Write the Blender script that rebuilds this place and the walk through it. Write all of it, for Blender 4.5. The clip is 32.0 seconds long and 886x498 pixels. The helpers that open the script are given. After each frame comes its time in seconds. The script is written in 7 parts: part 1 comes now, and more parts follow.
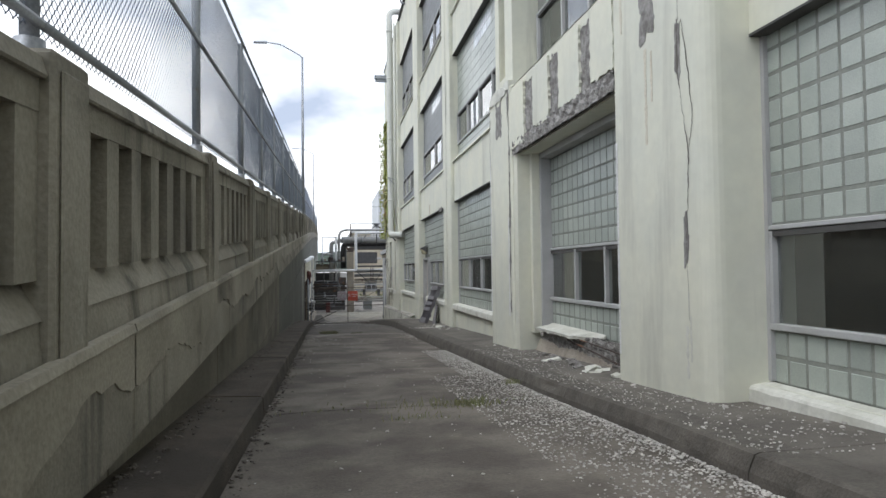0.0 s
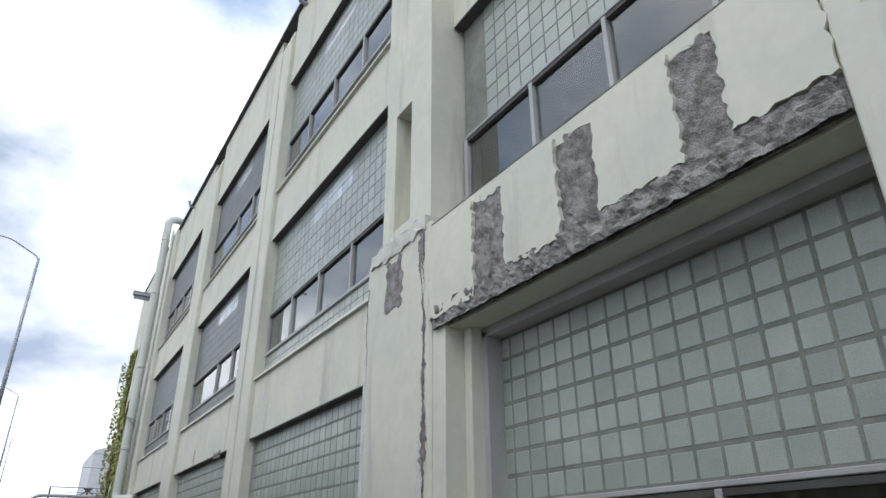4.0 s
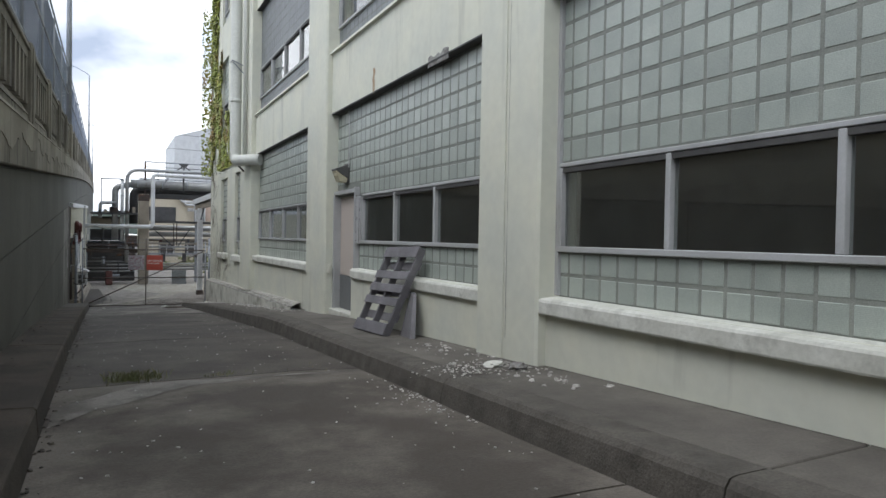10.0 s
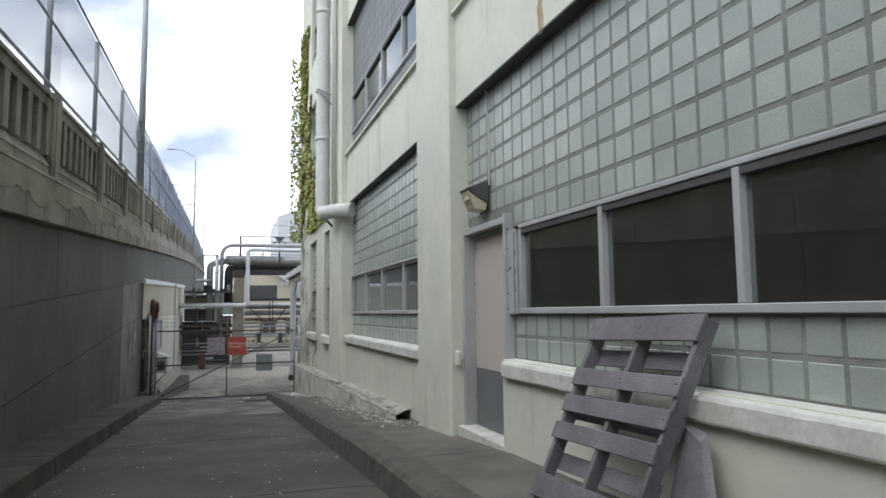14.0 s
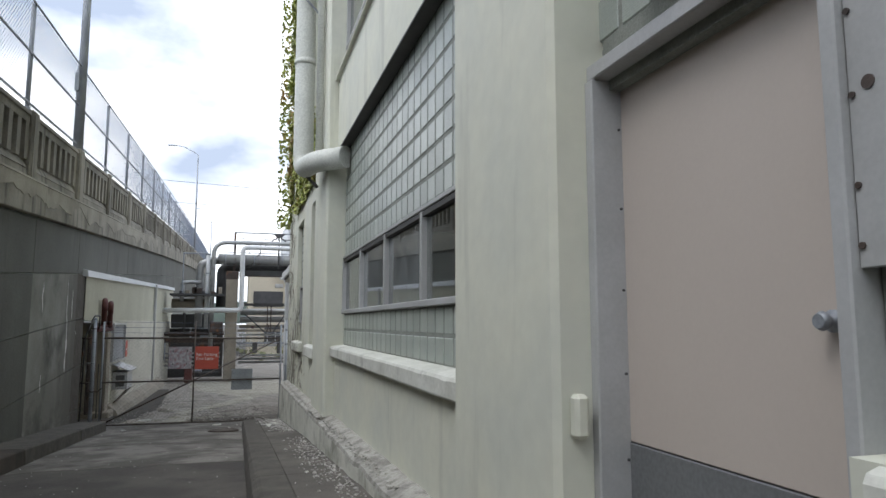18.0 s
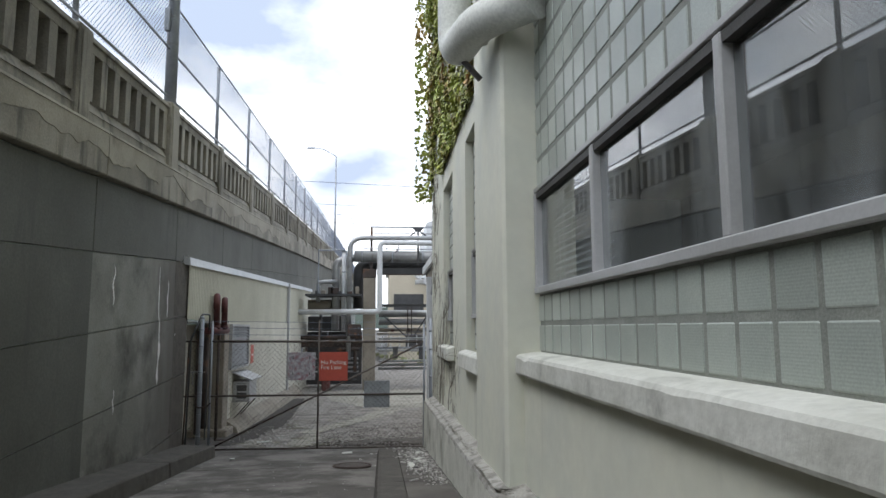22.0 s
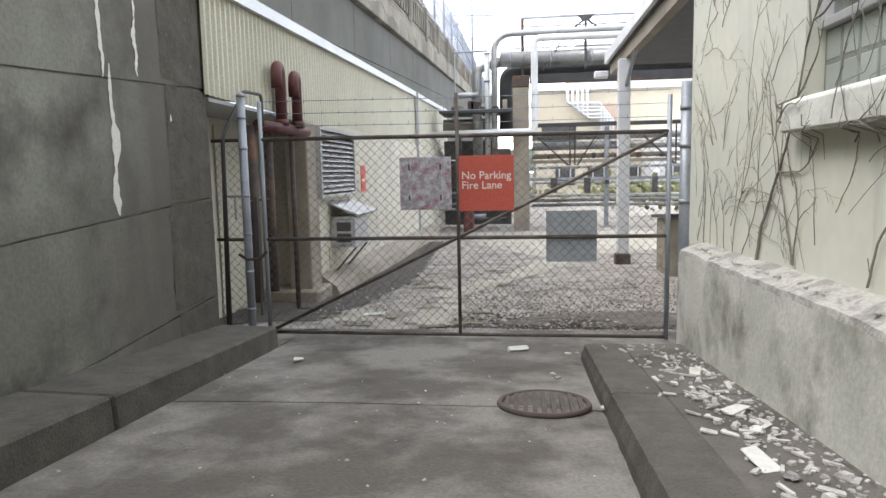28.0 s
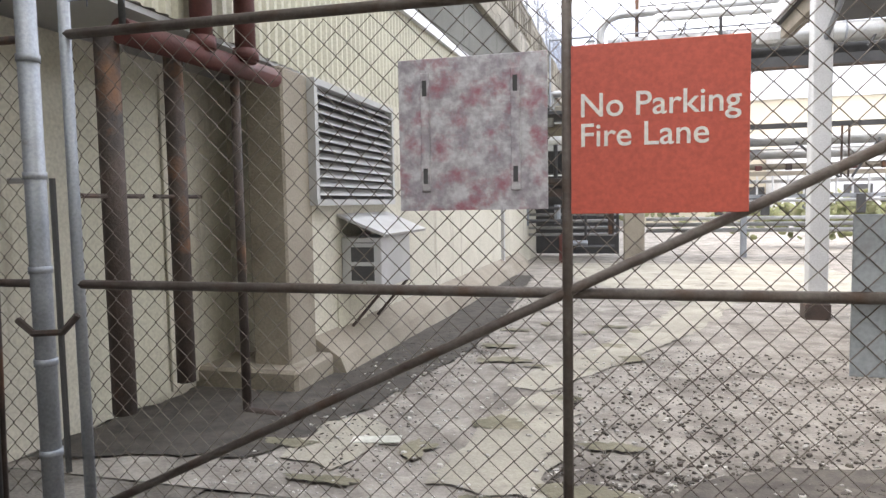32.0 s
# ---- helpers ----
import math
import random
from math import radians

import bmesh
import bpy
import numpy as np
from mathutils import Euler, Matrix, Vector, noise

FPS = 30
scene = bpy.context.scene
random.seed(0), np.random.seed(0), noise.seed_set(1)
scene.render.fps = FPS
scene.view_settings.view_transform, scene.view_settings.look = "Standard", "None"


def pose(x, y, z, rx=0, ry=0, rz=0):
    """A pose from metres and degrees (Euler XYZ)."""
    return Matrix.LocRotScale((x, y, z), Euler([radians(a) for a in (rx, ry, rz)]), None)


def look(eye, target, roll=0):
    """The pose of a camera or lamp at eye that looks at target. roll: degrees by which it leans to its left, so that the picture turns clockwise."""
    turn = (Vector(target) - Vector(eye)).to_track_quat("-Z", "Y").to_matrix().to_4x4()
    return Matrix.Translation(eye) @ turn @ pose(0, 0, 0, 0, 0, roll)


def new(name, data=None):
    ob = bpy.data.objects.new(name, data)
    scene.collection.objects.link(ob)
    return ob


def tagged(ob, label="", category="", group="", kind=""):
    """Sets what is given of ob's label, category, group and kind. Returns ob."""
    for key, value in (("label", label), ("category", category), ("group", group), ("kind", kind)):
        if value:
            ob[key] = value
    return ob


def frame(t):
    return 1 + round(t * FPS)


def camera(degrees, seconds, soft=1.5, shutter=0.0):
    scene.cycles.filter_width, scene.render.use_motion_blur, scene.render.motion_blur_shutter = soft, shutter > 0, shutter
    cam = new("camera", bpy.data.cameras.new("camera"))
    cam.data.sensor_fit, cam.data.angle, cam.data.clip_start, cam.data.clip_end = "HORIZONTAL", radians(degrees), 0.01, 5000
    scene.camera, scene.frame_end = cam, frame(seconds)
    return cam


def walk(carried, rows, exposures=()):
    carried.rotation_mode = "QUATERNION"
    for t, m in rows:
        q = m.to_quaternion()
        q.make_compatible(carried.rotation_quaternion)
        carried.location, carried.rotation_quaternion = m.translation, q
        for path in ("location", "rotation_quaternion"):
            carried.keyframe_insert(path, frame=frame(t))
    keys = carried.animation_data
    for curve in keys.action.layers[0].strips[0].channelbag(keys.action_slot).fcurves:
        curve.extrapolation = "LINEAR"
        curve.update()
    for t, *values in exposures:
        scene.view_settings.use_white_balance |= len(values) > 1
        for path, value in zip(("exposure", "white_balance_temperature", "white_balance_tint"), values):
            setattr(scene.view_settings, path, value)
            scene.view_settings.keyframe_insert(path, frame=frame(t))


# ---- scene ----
cam = camera(67.8, 32.0)
PATH = [
    (0, (-0.048, -0.105, 1.387), (0.285, 1.866, 1.449), -0.7),
    (0.5, (-0.112, 0.574, 1.352), (0.309, 2.527, 1.439), 0.0),
    (1, (-0.136, 1.306, 1.313), (0.48, 3.202, 1.466), -1.0),
    (1.5, (-0.152, 2.013, 1.293), (0.537, 3.887, 1.402), -0.4),
    (2, (-0.143, 2.832, 1.287), (0.626, 4.676, 1.385), -1.8),
    (2.5, (-0.148, 3.569, 1.308), (0.574, 5.419, 1.547), -1.7),
    (3, (-0.159, 4.295, 1.321), (0.71, 6.004, 1.89), -2.9),
    (3.5, (-0.132, 4.878, 1.313), (0.801, 6.48, 2.063), 0.0),
    (5.5, (-0.19, 7.456, 1.266), (0.742, 8.921, 2.259), -1.4),
    (6, (-0.197, 8.121, 1.218), (0.594, 9.683, 2.186), 0.9),
    (6.5, (-0.182, 8.774, 1.235), (0.562, 10.412, 2.108), 0.9),
    (7, (-0.204, 9.415, 1.225), (0.425, 11.138, 2.021), 1.2),
    (7.5, (-0.263, 10.066, 1.172), (0.338, 11.826, 1.907), 0.9),
    (8, (-0.243, 10.754, 1.134), (0.292, 12.566, 1.79), 1.4),
    (8.5, (-0.296, 11.357, 1.085), (0.202, 13.19, 1.712), 2.2),
    (9, (-0.311, 12.045, 1.061), (0.289, 13.859, 1.651), 0.9),
    (9.5, (-0.361, 12.609, 1.027), (0.314, 14.451, 1.416), 0.7),
    (10, (-0.384, 13.326, 0.963), (0.519, 15.111, 0.931), 1.0),
    (10.5, (-0.283, 13.968, 0.951), (0.675, 15.722, 0.871), 0.3),
    (11, (-0.212, 14.673, 0.939), (0.799, 16.398, 0.918), 0.6),
    (11.5, (-0.068, 15.285, 0.926), (0.972, 16.991, 1.016), -0.0),
    (12, (0.032, 15.957, 0.951), (0.993, 17.706, 1.079), 0.1),
    (12.5, (0.124, 16.527, 0.967), (1.041, 18.299, 1.1), -0.1),
    (13, (0.371, 17.209, 0.953), (1.069, 19.075, 1.135), -0.1),
    (13.5, (0.589, 17.837, 0.932), (1.261, 19.711, 1.126), -0.5),
    (14, (0.854, 18.494, 0.877), (1.479, 20.385, 1.066), -0.6),
    (14.5, (1.036, 19.065, 0.87), (1.606, 20.975, 1.031), -0.5),
    (16.5, (1.878, 21.741, 0.721), (2.679, 23.553, 0.989), 0.7),
    (17, (1.962, 22.336, 0.729), (2.689, 24.18, 0.994), 0.7),
    (17.5, (2.019, 22.83, 0.706), (2.702, 24.69, 0.978), 0.4),
    (18, (2.103, 23.351, 0.712), (2.686, 25.252, 0.935), -0.0),
    (18.5, (2.131, 23.986, 0.697), (2.639, 25.911, 0.89), 0.4),
    (19, (2.216, 24.567, 0.672), (2.666, 26.508, 0.849), -0.4),
    (19.5, (2.251, 25.161, 0.649), (2.653, 27.114, 0.814), 0.1),
    (20, (2.286, 25.727, 0.622), (2.662, 27.684, 0.786), -0.0),
    (20.5, (2.396, 26.288, 0.628), (2.719, 28.256, 0.787), 0.0),
    (21, (2.404, 26.893, 0.612), (2.68, 28.867, 0.78), 0.0),
    (21.5, (2.403, 27.504, 0.576), (2.632, 29.48, 0.78), -0.2),
    (22, (2.345, 28.104, 0.58), (2.524, 30.081, 0.818), -0.2),
    (22.5, (2.233, 28.679, 0.55), (2.413, 30.653, 0.811), -0.0),
    (23, (2.197, 29.274, 0.539), (2.397, 31.246, 0.806), 0.1),
    (23.5, (2.112, 29.873, 0.496), (2.358, 31.838, 0.778), 1.0),
    (24, (2.068, 30.454, 0.431), (2.382, 32.405, 0.738), 0.4),
    (24.5, (2.03, 31.011, 0.387), (2.364, 32.955, 0.714), 0.3),
    (26.5, (1.679, 33.422, -0.015), (1.776, 35.42, 0.003), -1.4),
    (27, (1.609, 34.022, -0.004), (1.478, 36.016, -0.093), -1.2),
    (27.5, (1.628, 34.708, -0.103), (1.506, 36.698, -0.261), -1.4),
    (28, (1.673, 35.423, -0.12), (1.433, 37.395, -0.348), -1.2),
    (28.5, (1.596, 36.087, -0.228), (1.269, 38.042, -0.493), -0.6),
    (29, (1.521, 36.773, -0.307), (1.117, 38.717, -0.545), -1.2),
    (29.5, (1.397, 37.392, -0.303), (0.934, 39.32, -0.563), -1.0),
    (30, (1.309, 38.003, -0.337), (0.925, 39.96, -0.489), -0.4),
    (30.5, (1.275, 38.601, -0.37), (0.851, 40.551, -0.503), -0.7),
    (31, (1.179, 39.183, -0.423), (0.761, 41.133, -0.583), -0.6),
    (31.5, (1.165, 39.73, -0.478), (0.768, 41.685, -0.622), -0.7),
    (32, (1.137, 40.287, -0.496), (0.626, 42.216, -0.635), -1.0),
]
EXPOSURES = ((0, -0.49, 6250, 10), (1.5, -0.52, 6250, 10), (3.5, -0.65, 6150, 10), (5.5, -1.06, 5800, 10), (7, -1.4, 5850, 10), (8, -1.48, 5850, 10), (9, -1.45, 5900, 10), (9.5, -1.1, 6000, 10), (10.2, -0.35, 6150, 10), (11, 0.0, 6150, 10), (12, 0.0, 6150, 10), (13, -0.2, 6150, 10), (14, -0.34, 6150, 10), (17, -0.25, 6200, 10), (18, -0.42, 6150, 10), (19, -0.5, 6150, 10), (21, -0.4, 6150, 10), (24, -0.31, 6150, 10), (26.5, -0.05, 6250, 10), (28, 0.70, 6400, 12), (30, 0.9, 6600, 14), (32, 1.0, 6650, 14))
walk(cam, [(t, look(eye, target, roll)) for t, eye, target, roll in PATH], EXPOSURES)

# ---- the lie of the land: heights along the alley (y runs down the alley, x to the building) ----
WALK_Y = (-40, 0.0, 4.4, 7.2, 10.9, 14.5, 18.4, 21.8, 25.0, 26.4, 31.0, 35.0, 42.5, 51.0, 66.0)
WALK_Z = (1.9, 0.45, 0.28, 0.13, 0.00, -0.14, -0.28, -0.41, -0.51, -0.58, -0.91, -1.21, -1.88, -2.16, -2.36)


def walk_z(y):
    """Top of the footway beside the building."""
    return float(np.interp(y, WALK_Y, WALK_Z))


def road_z(y):
    return walk_z(y) - float(np.interp(y, (5, 11, 17, 21, 27, 34, 40, 43), (0.16, 0.18, 0.22, 0.21, 0.27, 0.23, 0.16, 0.14)))


def deck_z(y):
    """Top of the viaduct's balustrade: a ramp that flattens far off."""
    if y <= 45:
        return 2.08 + 0.067 * y
    u = min(y, 160) - 45
    return 5.095 + 0.067 * u - 0.00016 * u * u + max(0, y - 160) * 0.028


def wall_x(y):
    """Line of the viaduct's front."""
    return -1.13 - 0.0135 * y


# ---- world, sun ----
world = bpy.data.worlds.new("sky_world")
scene.world = world
world.use_nodes = True
wn, wl = world.node_tree.nodes, world.node_tree.links
wn.clear()
w_out, w_bg = wn.new("ShaderNodeOutputWorld"), wn.new("ShaderNodeBackground")
w_sky, w_co = wn.new("ShaderNodeTexSky"), wn.new("ShaderNodeTexCoord")
w_sky.sky_type, w_sky.sun_disc = "NISHITA", False
SUN_EL, SUN_AZ = radians(58), radians(-100)
w_sky.sun_elevation, w_sky.sun_rotation = SUN_EL, SUN_AZ
w_map, w_cloud, w_ramp, w_mix = wn.new("ShaderNodeMapping"), wn.new("ShaderNodeTexNoise"), wn.new("ShaderNodeValToRGB"), wn.new("ShaderNodeMix")
w_shade, w_ramp2 = wn.new("ShaderNodeTexNoise"), wn.new("ShaderNodeValToRGB")
w_map.inputs["Scale"].default_value = (1.0, 1.0, 1.9)
w_map.inputs["Location"].default_value = (0.35, 0.1, 0.0)
w_cloud.inputs["Scale"].default_value, w_cloud.inputs["Detail"].default_value, w_cloud.inputs["Roughness"].default_value = 2.1, 9, 0.55
w_shade.inputs["Scale"].default_value, w_shade.inputs["Detail"].default_value, w_shade.inputs["Roughness"].default_value = 2.9, 8, 0.5
w_ramp.color_ramp.elements[0].position, w_ramp.color_ramp.elements[1].position = 0.33, 0.50
w_ramp2.color_ramp.elements[0].position, w_ramp2.color_ramp.elements[1].position = 0.36, 0.56
w_ramp2.color_ramp.elements[0].color, w_ramp2.color_ramp.elements[1].color = (8.6, 9.8, 12.0, 1), (27.0, 27.0, 27.0, 1)
w_mix.data_type = "RGBA"
wl.new(w_co.outputs["Generated"], w_map.inputs["Vector"])
wl.new(w_map.outputs["Vector"], w_cloud.inputs["Vector"])
wl.new(w_map.outputs["Vector"], w_shade.inputs["Vector"])
wl.new(w_cloud.outputs["Fac"], w_ramp.inputs["Fac"])
wl.new(w_shade.outputs["Fac"], w_ramp2.inputs["Fac"])
wl.new(w_ramp.outputs["Color"], w_mix.inputs["Factor"])
w_veil = wn.new("ShaderNodeMix")
w_veil.data_type, w_veil.blend_type = "RGBA", "ADD"
w_veil.inputs["Factor"].default_value = 1.0
w_veil.inputs["B"].default_value = (4.6, 6.6, 9.4, 1)
wl.new(w_sky.outputs["Color"], w_veil.inputs["A"])
wl.new(w_veil.outputs["Result"], w_mix.inputs["A"])
wl.new(w_ramp2.outputs["Color"], w_mix.inputs["B"])
wl.new(w_mix.outputs["Result"], w_bg.inputs["Color"])
wl.new(w_bg.outputs["Background"], w_out.inputs["Surface"])
w_bg.inputs["Strength"].default_value = 0.1

sun = new("sun", bpy.data.lights.new("sun", "SUN"))
sun.data.energy, sun.data.angle, sun.data.color = 1.4, radians(25), (1.0, 0.96, 0.9)
sun.matrix_world = look((0, 0, 40), (40 * math.cos(SUN_EL), 8, 40 - 40 * math.sin(SUN_EL)))


# daylight that the glass blocks let into the rooms
for y0, y1, z in ((-1.3, 4.8, 2.5), (6.9, 10.6, 2.5), (13.0, 18.3, 2.5), (19.6, 24.3, 2.5), (26.7, 33.2, 2.5), (13.0, 18.3, 6.7), (19.6, 25.4, 6.7)):
    lamp = new("window_light", bpy.data.lights.new("window_light", "AREA"))
    lamp.data.shape, lamp.data.size, lamp.data.size_y, lamp.data.energy = "RECTANGLE", y1 - y0, 1.3, 1.8 * (y1 - y0)
    lamp.data.color = (0.95, 1.0, 0.95)
    lamp.matrix_world = look((3.76, (y0 + y1) / 2, z), (6.0, (y0 + y1) / 2, z))

# ---- materials ----
def material(name, colour, rough=0.8, second=None, scale=6.0, bump=0.15, fine=60.0, metal=0.0, streak=0.0, dirt=None, dirt_at=0.55, island=0.0, spec=0.5, contrast=0.5, grainy=0.6, dirt_scale=1.3):
    """A node material: two tones in large patches, fine grain and relief, optional dirt in patches or upright streaks."""
    m = bpy.data.materials.new(name)
    m.use_nodes = True
    n, l = m.node_tree.nodes, m.node_tree.links
    b = n["Principled BSDF"]
    b.inputs["Roughness"].default_value, b.inputs["Metallic"].default_value = rough, metal
    b.inputs["Specular IOR Level"].default_value = spec
    co = n.new("ShaderNodeTexCoord")
    geo = n.new("ShaderNodeNewGeometry")
    big, small = n.new("ShaderNodeTexNoise"), n.new("ShaderNodeTexNoise")
    big.inputs["Scale"].default_value, big.inputs["Detail"].default_value, big.inputs["Roughness"].default_value = scale / 10, 6, 0.6
    small.inputs["Scale"].default_value, small.inputs["Detail"].default_value = fine, 4
    src = geo.outputs["Position"]
    l.new(src, big.inputs["Vector"])
    l.new(src, small.inputs["Vector"])
    ramp = n.new("ShaderNodeValToRGB")
    c2 = second or tuple(0.78 * c for c in colour)
    lo = 0.5 - 0.18 / max(contrast, 0.05) * 0.5
    ramp.color_ramp.elements[0].position, ramp.color_ramp.elements[1].position = max(0.02, lo), min(0.98, 1 - lo)
    ramp.color_ramp.elements[0].color, ramp.color_ramp.elements[1].color = (*c2, 1), (*colour, 1)
    l.new(big.outputs["Fac"], ramp.inputs["Fac"])
    grain = n.new("ShaderNodeMix")
    grain.data_type, grain.blend_type = "RGBA", "MULTIPLY"
    gr = n.new("ShaderNodeValToRGB")
    gr.color_ramp.elements[0].color, gr.color_ramp.elements[1].color = (0.72, 0.72, 0.72, 1), (1.15, 1.15, 1.15, 1)
    gr.color_ramp.elements[0].position, gr.color_ramp.elements[1].position = 0.3, 0.7
    l.new(small.outputs["Fac"], gr.inputs["Fac"])
    l.new(ramp.outputs["Color"], grain.inputs["A"])
    l.new(gr.outputs["Color"], grain.inputs["B"])
    grain.inputs["Factor"].default_value = grainy
    last = grain.outputs["Result"]
    if dirt:
        mp, dn, dr, dm = n.new("ShaderNodeMapping"), n.new("ShaderNodeTexNoise"), n.new("ShaderNodeValToRGB"), n.new("ShaderNodeMix")
        mp.inputs["Scale"].default_value = (3.0, 3.0, 0.35) if streak else (0.9, 0.9, 0.9)
        l.new(src, mp.inputs["Vector"])
        l.new(mp.outputs["Vector"], dn.inputs["Vector"])
        dn.inputs["Scale"].default_value, dn.inputs["Detail"].default_value, dn.inputs["Roughness"].default_value = dirt_scale, 8, 0.62
        dr.color_ramp.elements[0].position, dr.color_ramp.elements[1].position = dirt_at, min(0.99, dirt_at + 0.2)
        l.new(dn.outputs["Fac"], dr.inputs["Fac"])
        dm.data_type = "RGBA"
        dm.inputs["B"].default_value = (*dirt, 1)
        l.new(dr.outputs["Color"], dm.inputs["Factor"])
        l.new(last, dm.inputs["A"])
        last = dm.outputs["Result"]
    if island:
        inf, hv, mr = n.new("ShaderNodeObjectInfo"), n.new("ShaderNodeHueSaturation"), n.new("ShaderNodeMapRange")
        add = n.new("ShaderNodeMath")
        add.operation = "ADD"
        wrap = n.new("ShaderNodeMath")
        wrap.operation = "FRACT"
        l.new(inf.outputs["Random"], add.inputs[0])
        l.new(geo.outputs["Random Per Island"], add.inputs[1])
        l.new(add.outputs["Value"], wrap.inputs[0])
        mr.inputs["To Min"].default_value, mr.inputs["To Max"].default_value = 1 - island, 1 + island
        l.new(wrap.outputs["Value"], mr.inputs["Value"])
        l.new(mr.outputs["Result"], hv.inputs["Value"])
        l.new(last, hv.inputs["Color"])
        last = hv.outputs["Color"]
    l.new(last, b.inputs["Base Color"])
    if bump:
        bp = n.new("ShaderNodeBump")
        bp.inputs["Strength"].default_value, bp.inputs["Distance"].default_value = bump, 0.01
        l.new(small.outputs["Fac"], bp.inputs["Height"])
        l.new(bp.outputs["Normal"], b.inputs["Normal"])
    return m


M_PAINT = material("cream_painted_concrete", (0.675, 0.67, 0.555), 0.7, (0.595, 0.605, 0.525), 9, 0.22, 9, grainy=0.14, dirt=(0.42, 0.42, 0.36), dirt_at=0.57, streak=1, dirt_scale=0.7, contrast=0.6)
M_SILL = material("chipped_white_sill", (0.68, 0.68, 0.62), 0.8, (0.52, 0.52, 0.46), 30, 0.4, 24, dirt=(0.33, 0.33, 0.29), dirt_at=0.56, grainy=0.22, dirt_scale=4)
M_BROKEN = material("broken_concrete", (0.33, 0.32, 0.305), 0.95, (0.17, 0.16, 0.15), 90, 1.0, 75, contrast=0.9, grainy=0.8)
M_BAREAPRON = material("bare_brown_cement", (0.36, 0.325, 0.275), 0.95, (0.25, 0.22, 0.185), 14, 0.6, 40, dirt=(0.16, 0.135, 0.11), dirt_at=0.56, dirt_scale=3, contrast=0.8)
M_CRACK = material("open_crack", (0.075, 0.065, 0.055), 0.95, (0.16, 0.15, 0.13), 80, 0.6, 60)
M_ROAD = material("worn_concrete_road", (0.168, 0.148, 0.124), 0.88, (0.080, 0.068, 0.056), 9, 0.7, 50, dirt=(0.068, 0.056, 0.045), dirt_at=0.50, contrast=1.0, grainy=0.8)
M_ROADDAMP = material("damp_concrete_road", (0.094, 0.081, 0.067), 0.8, (0.05, 0.042, 0.034), 9, 0.7, 50, dirt=(0.05, 0.041, 0.033), dirt_at=0.50, contrast=1.0, grainy=0.8)
M_ROADEND = material("paler_worn_concrete", (0.24, 0.222, 0.196), 0.85, (0.115, 0.102, 0.086), 11, 0.7, 45, dirt=(0.07, 0.06, 0.05), dirt_at=0.50, contrast=1.2, grainy=0.8, dirt_scale=1.8)
M_WALK = material("footway_concrete", (0.155, 0.141, 0.121), 0.92, (0.084, 0.075, 0.064), 10, 0.6, 60, dirt=(0.085, 0.077, 0.066), dirt_at=0.58, contrast=0.7)
M_KERB = material("stained_kerb", (0.12, 0.108, 0.091), 0.92, (0.07, 0.063, 0.053), 40, 0.7, 60, dirt=(0.055, 0.049, 0.041), dirt_at=0.56, contrast=0.5, grainy=0.9, dirt_scale=5)
M_KERBDIRT = material("dirt_covered_kerb", (0.085, 0.068, 0.053), 0.95, (0.042, 0.034, 0.027), 12, 0.8, 55, dirt=(0.036, 0.032, 0.026), dirt_at=0.52, contrast=0.8)
M_VIA = material("aged_viaduct_concrete", (0.325, 0.299, 0.245), 0.9, (0.185, 0.17, 0.138), 6, 0.5, 40, dirt=(0.055, 0.05, 0.041), dirt_at=0.53, streak=1, contrast=0.8)
M_PANEL = material("painted_retaining_wall", (0.132, 0.132, 0.112), 0.8, (0.086, 0.085, 0.070), 5, 0.25, 30, dirt=(0.075, 0.074, 0.065), dirt_at=0.56, streak=1)
M_PANELBROWN = material("dirt_browned_retaining_wall", (0.205, 0.187, 0.146), 0.88, (0.135, 0.122, 0.095), 7, 0.35, 30, dirt=(0.065, 0.057, 0.044), dirt_at=0.54, dirt_scale=0.9, contrast=0.8)
M_PEEL = material("old_cement_skin", (0.36, 0.33, 0.265), 0.9, (0.25, 0.228, 0.183), 8, 0.4, 40, dirt=(0.10, 0.09, 0.073), dirt_at=0.56, contrast=0.8)
M_LITTER = material("dead_leaf_litter", (0.15, 0.132, 0.112), 0.95, (0.07, 0.062, 0.055), 60, 0.3, 60, island=0.4)
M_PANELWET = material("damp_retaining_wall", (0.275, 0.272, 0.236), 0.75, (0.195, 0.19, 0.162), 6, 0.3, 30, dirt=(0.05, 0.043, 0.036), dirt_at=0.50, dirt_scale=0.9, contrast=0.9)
M_CHALK = material("bare_white_primer", (0.74, 0.745, 0.74), 0.85, (0.60, 0.605, 0.585), 30, 0.3, 40)
M_BLOCK = material("glass_block", (0.395, 0.43, 0.385), 0.28, (0.335, 0.37, 0.335), 30, 0.03, 120, island=0.13, spec=0.7)
M_BLOCKGREY = material("grey_painted_blocks", (0.20, 0.215, 0.22), 0.45, (0.17, 0.18, 0.185), 30, 0.05, 90, island=0.08)
M_CLEAR = material("clear_glass_block", (0.72, 0.76, 0.78), 0.08, (0.62, 0.66, 0.68), 20, 0.03, 90, island=0.15, spec=0.9)
M_MORTAR = material("grey_mortar", (0.285, 0.30, 0.265), 0.9, (0.19, 0.20, 0.18), 40, 0.3, 90)
M_FRAME = material("weathered_grey_frame", (0.455, 0.46, 0.462), 0.5, (0.345, 0.345, 0.335), 12, 0.05, 60, dirt=(0.24, 0.22, 0.19), dirt_at=0.66, grainy=0.2)
# Dark tone: painted shade under head rails, plus head strips, seam and slots.
M_SHADELINE = material("dark_head_shade_and_slots", (0.085, 0.083, 0.078), 0.7, (0.05, 0.048, 0.046), 12, 0.1, 80)
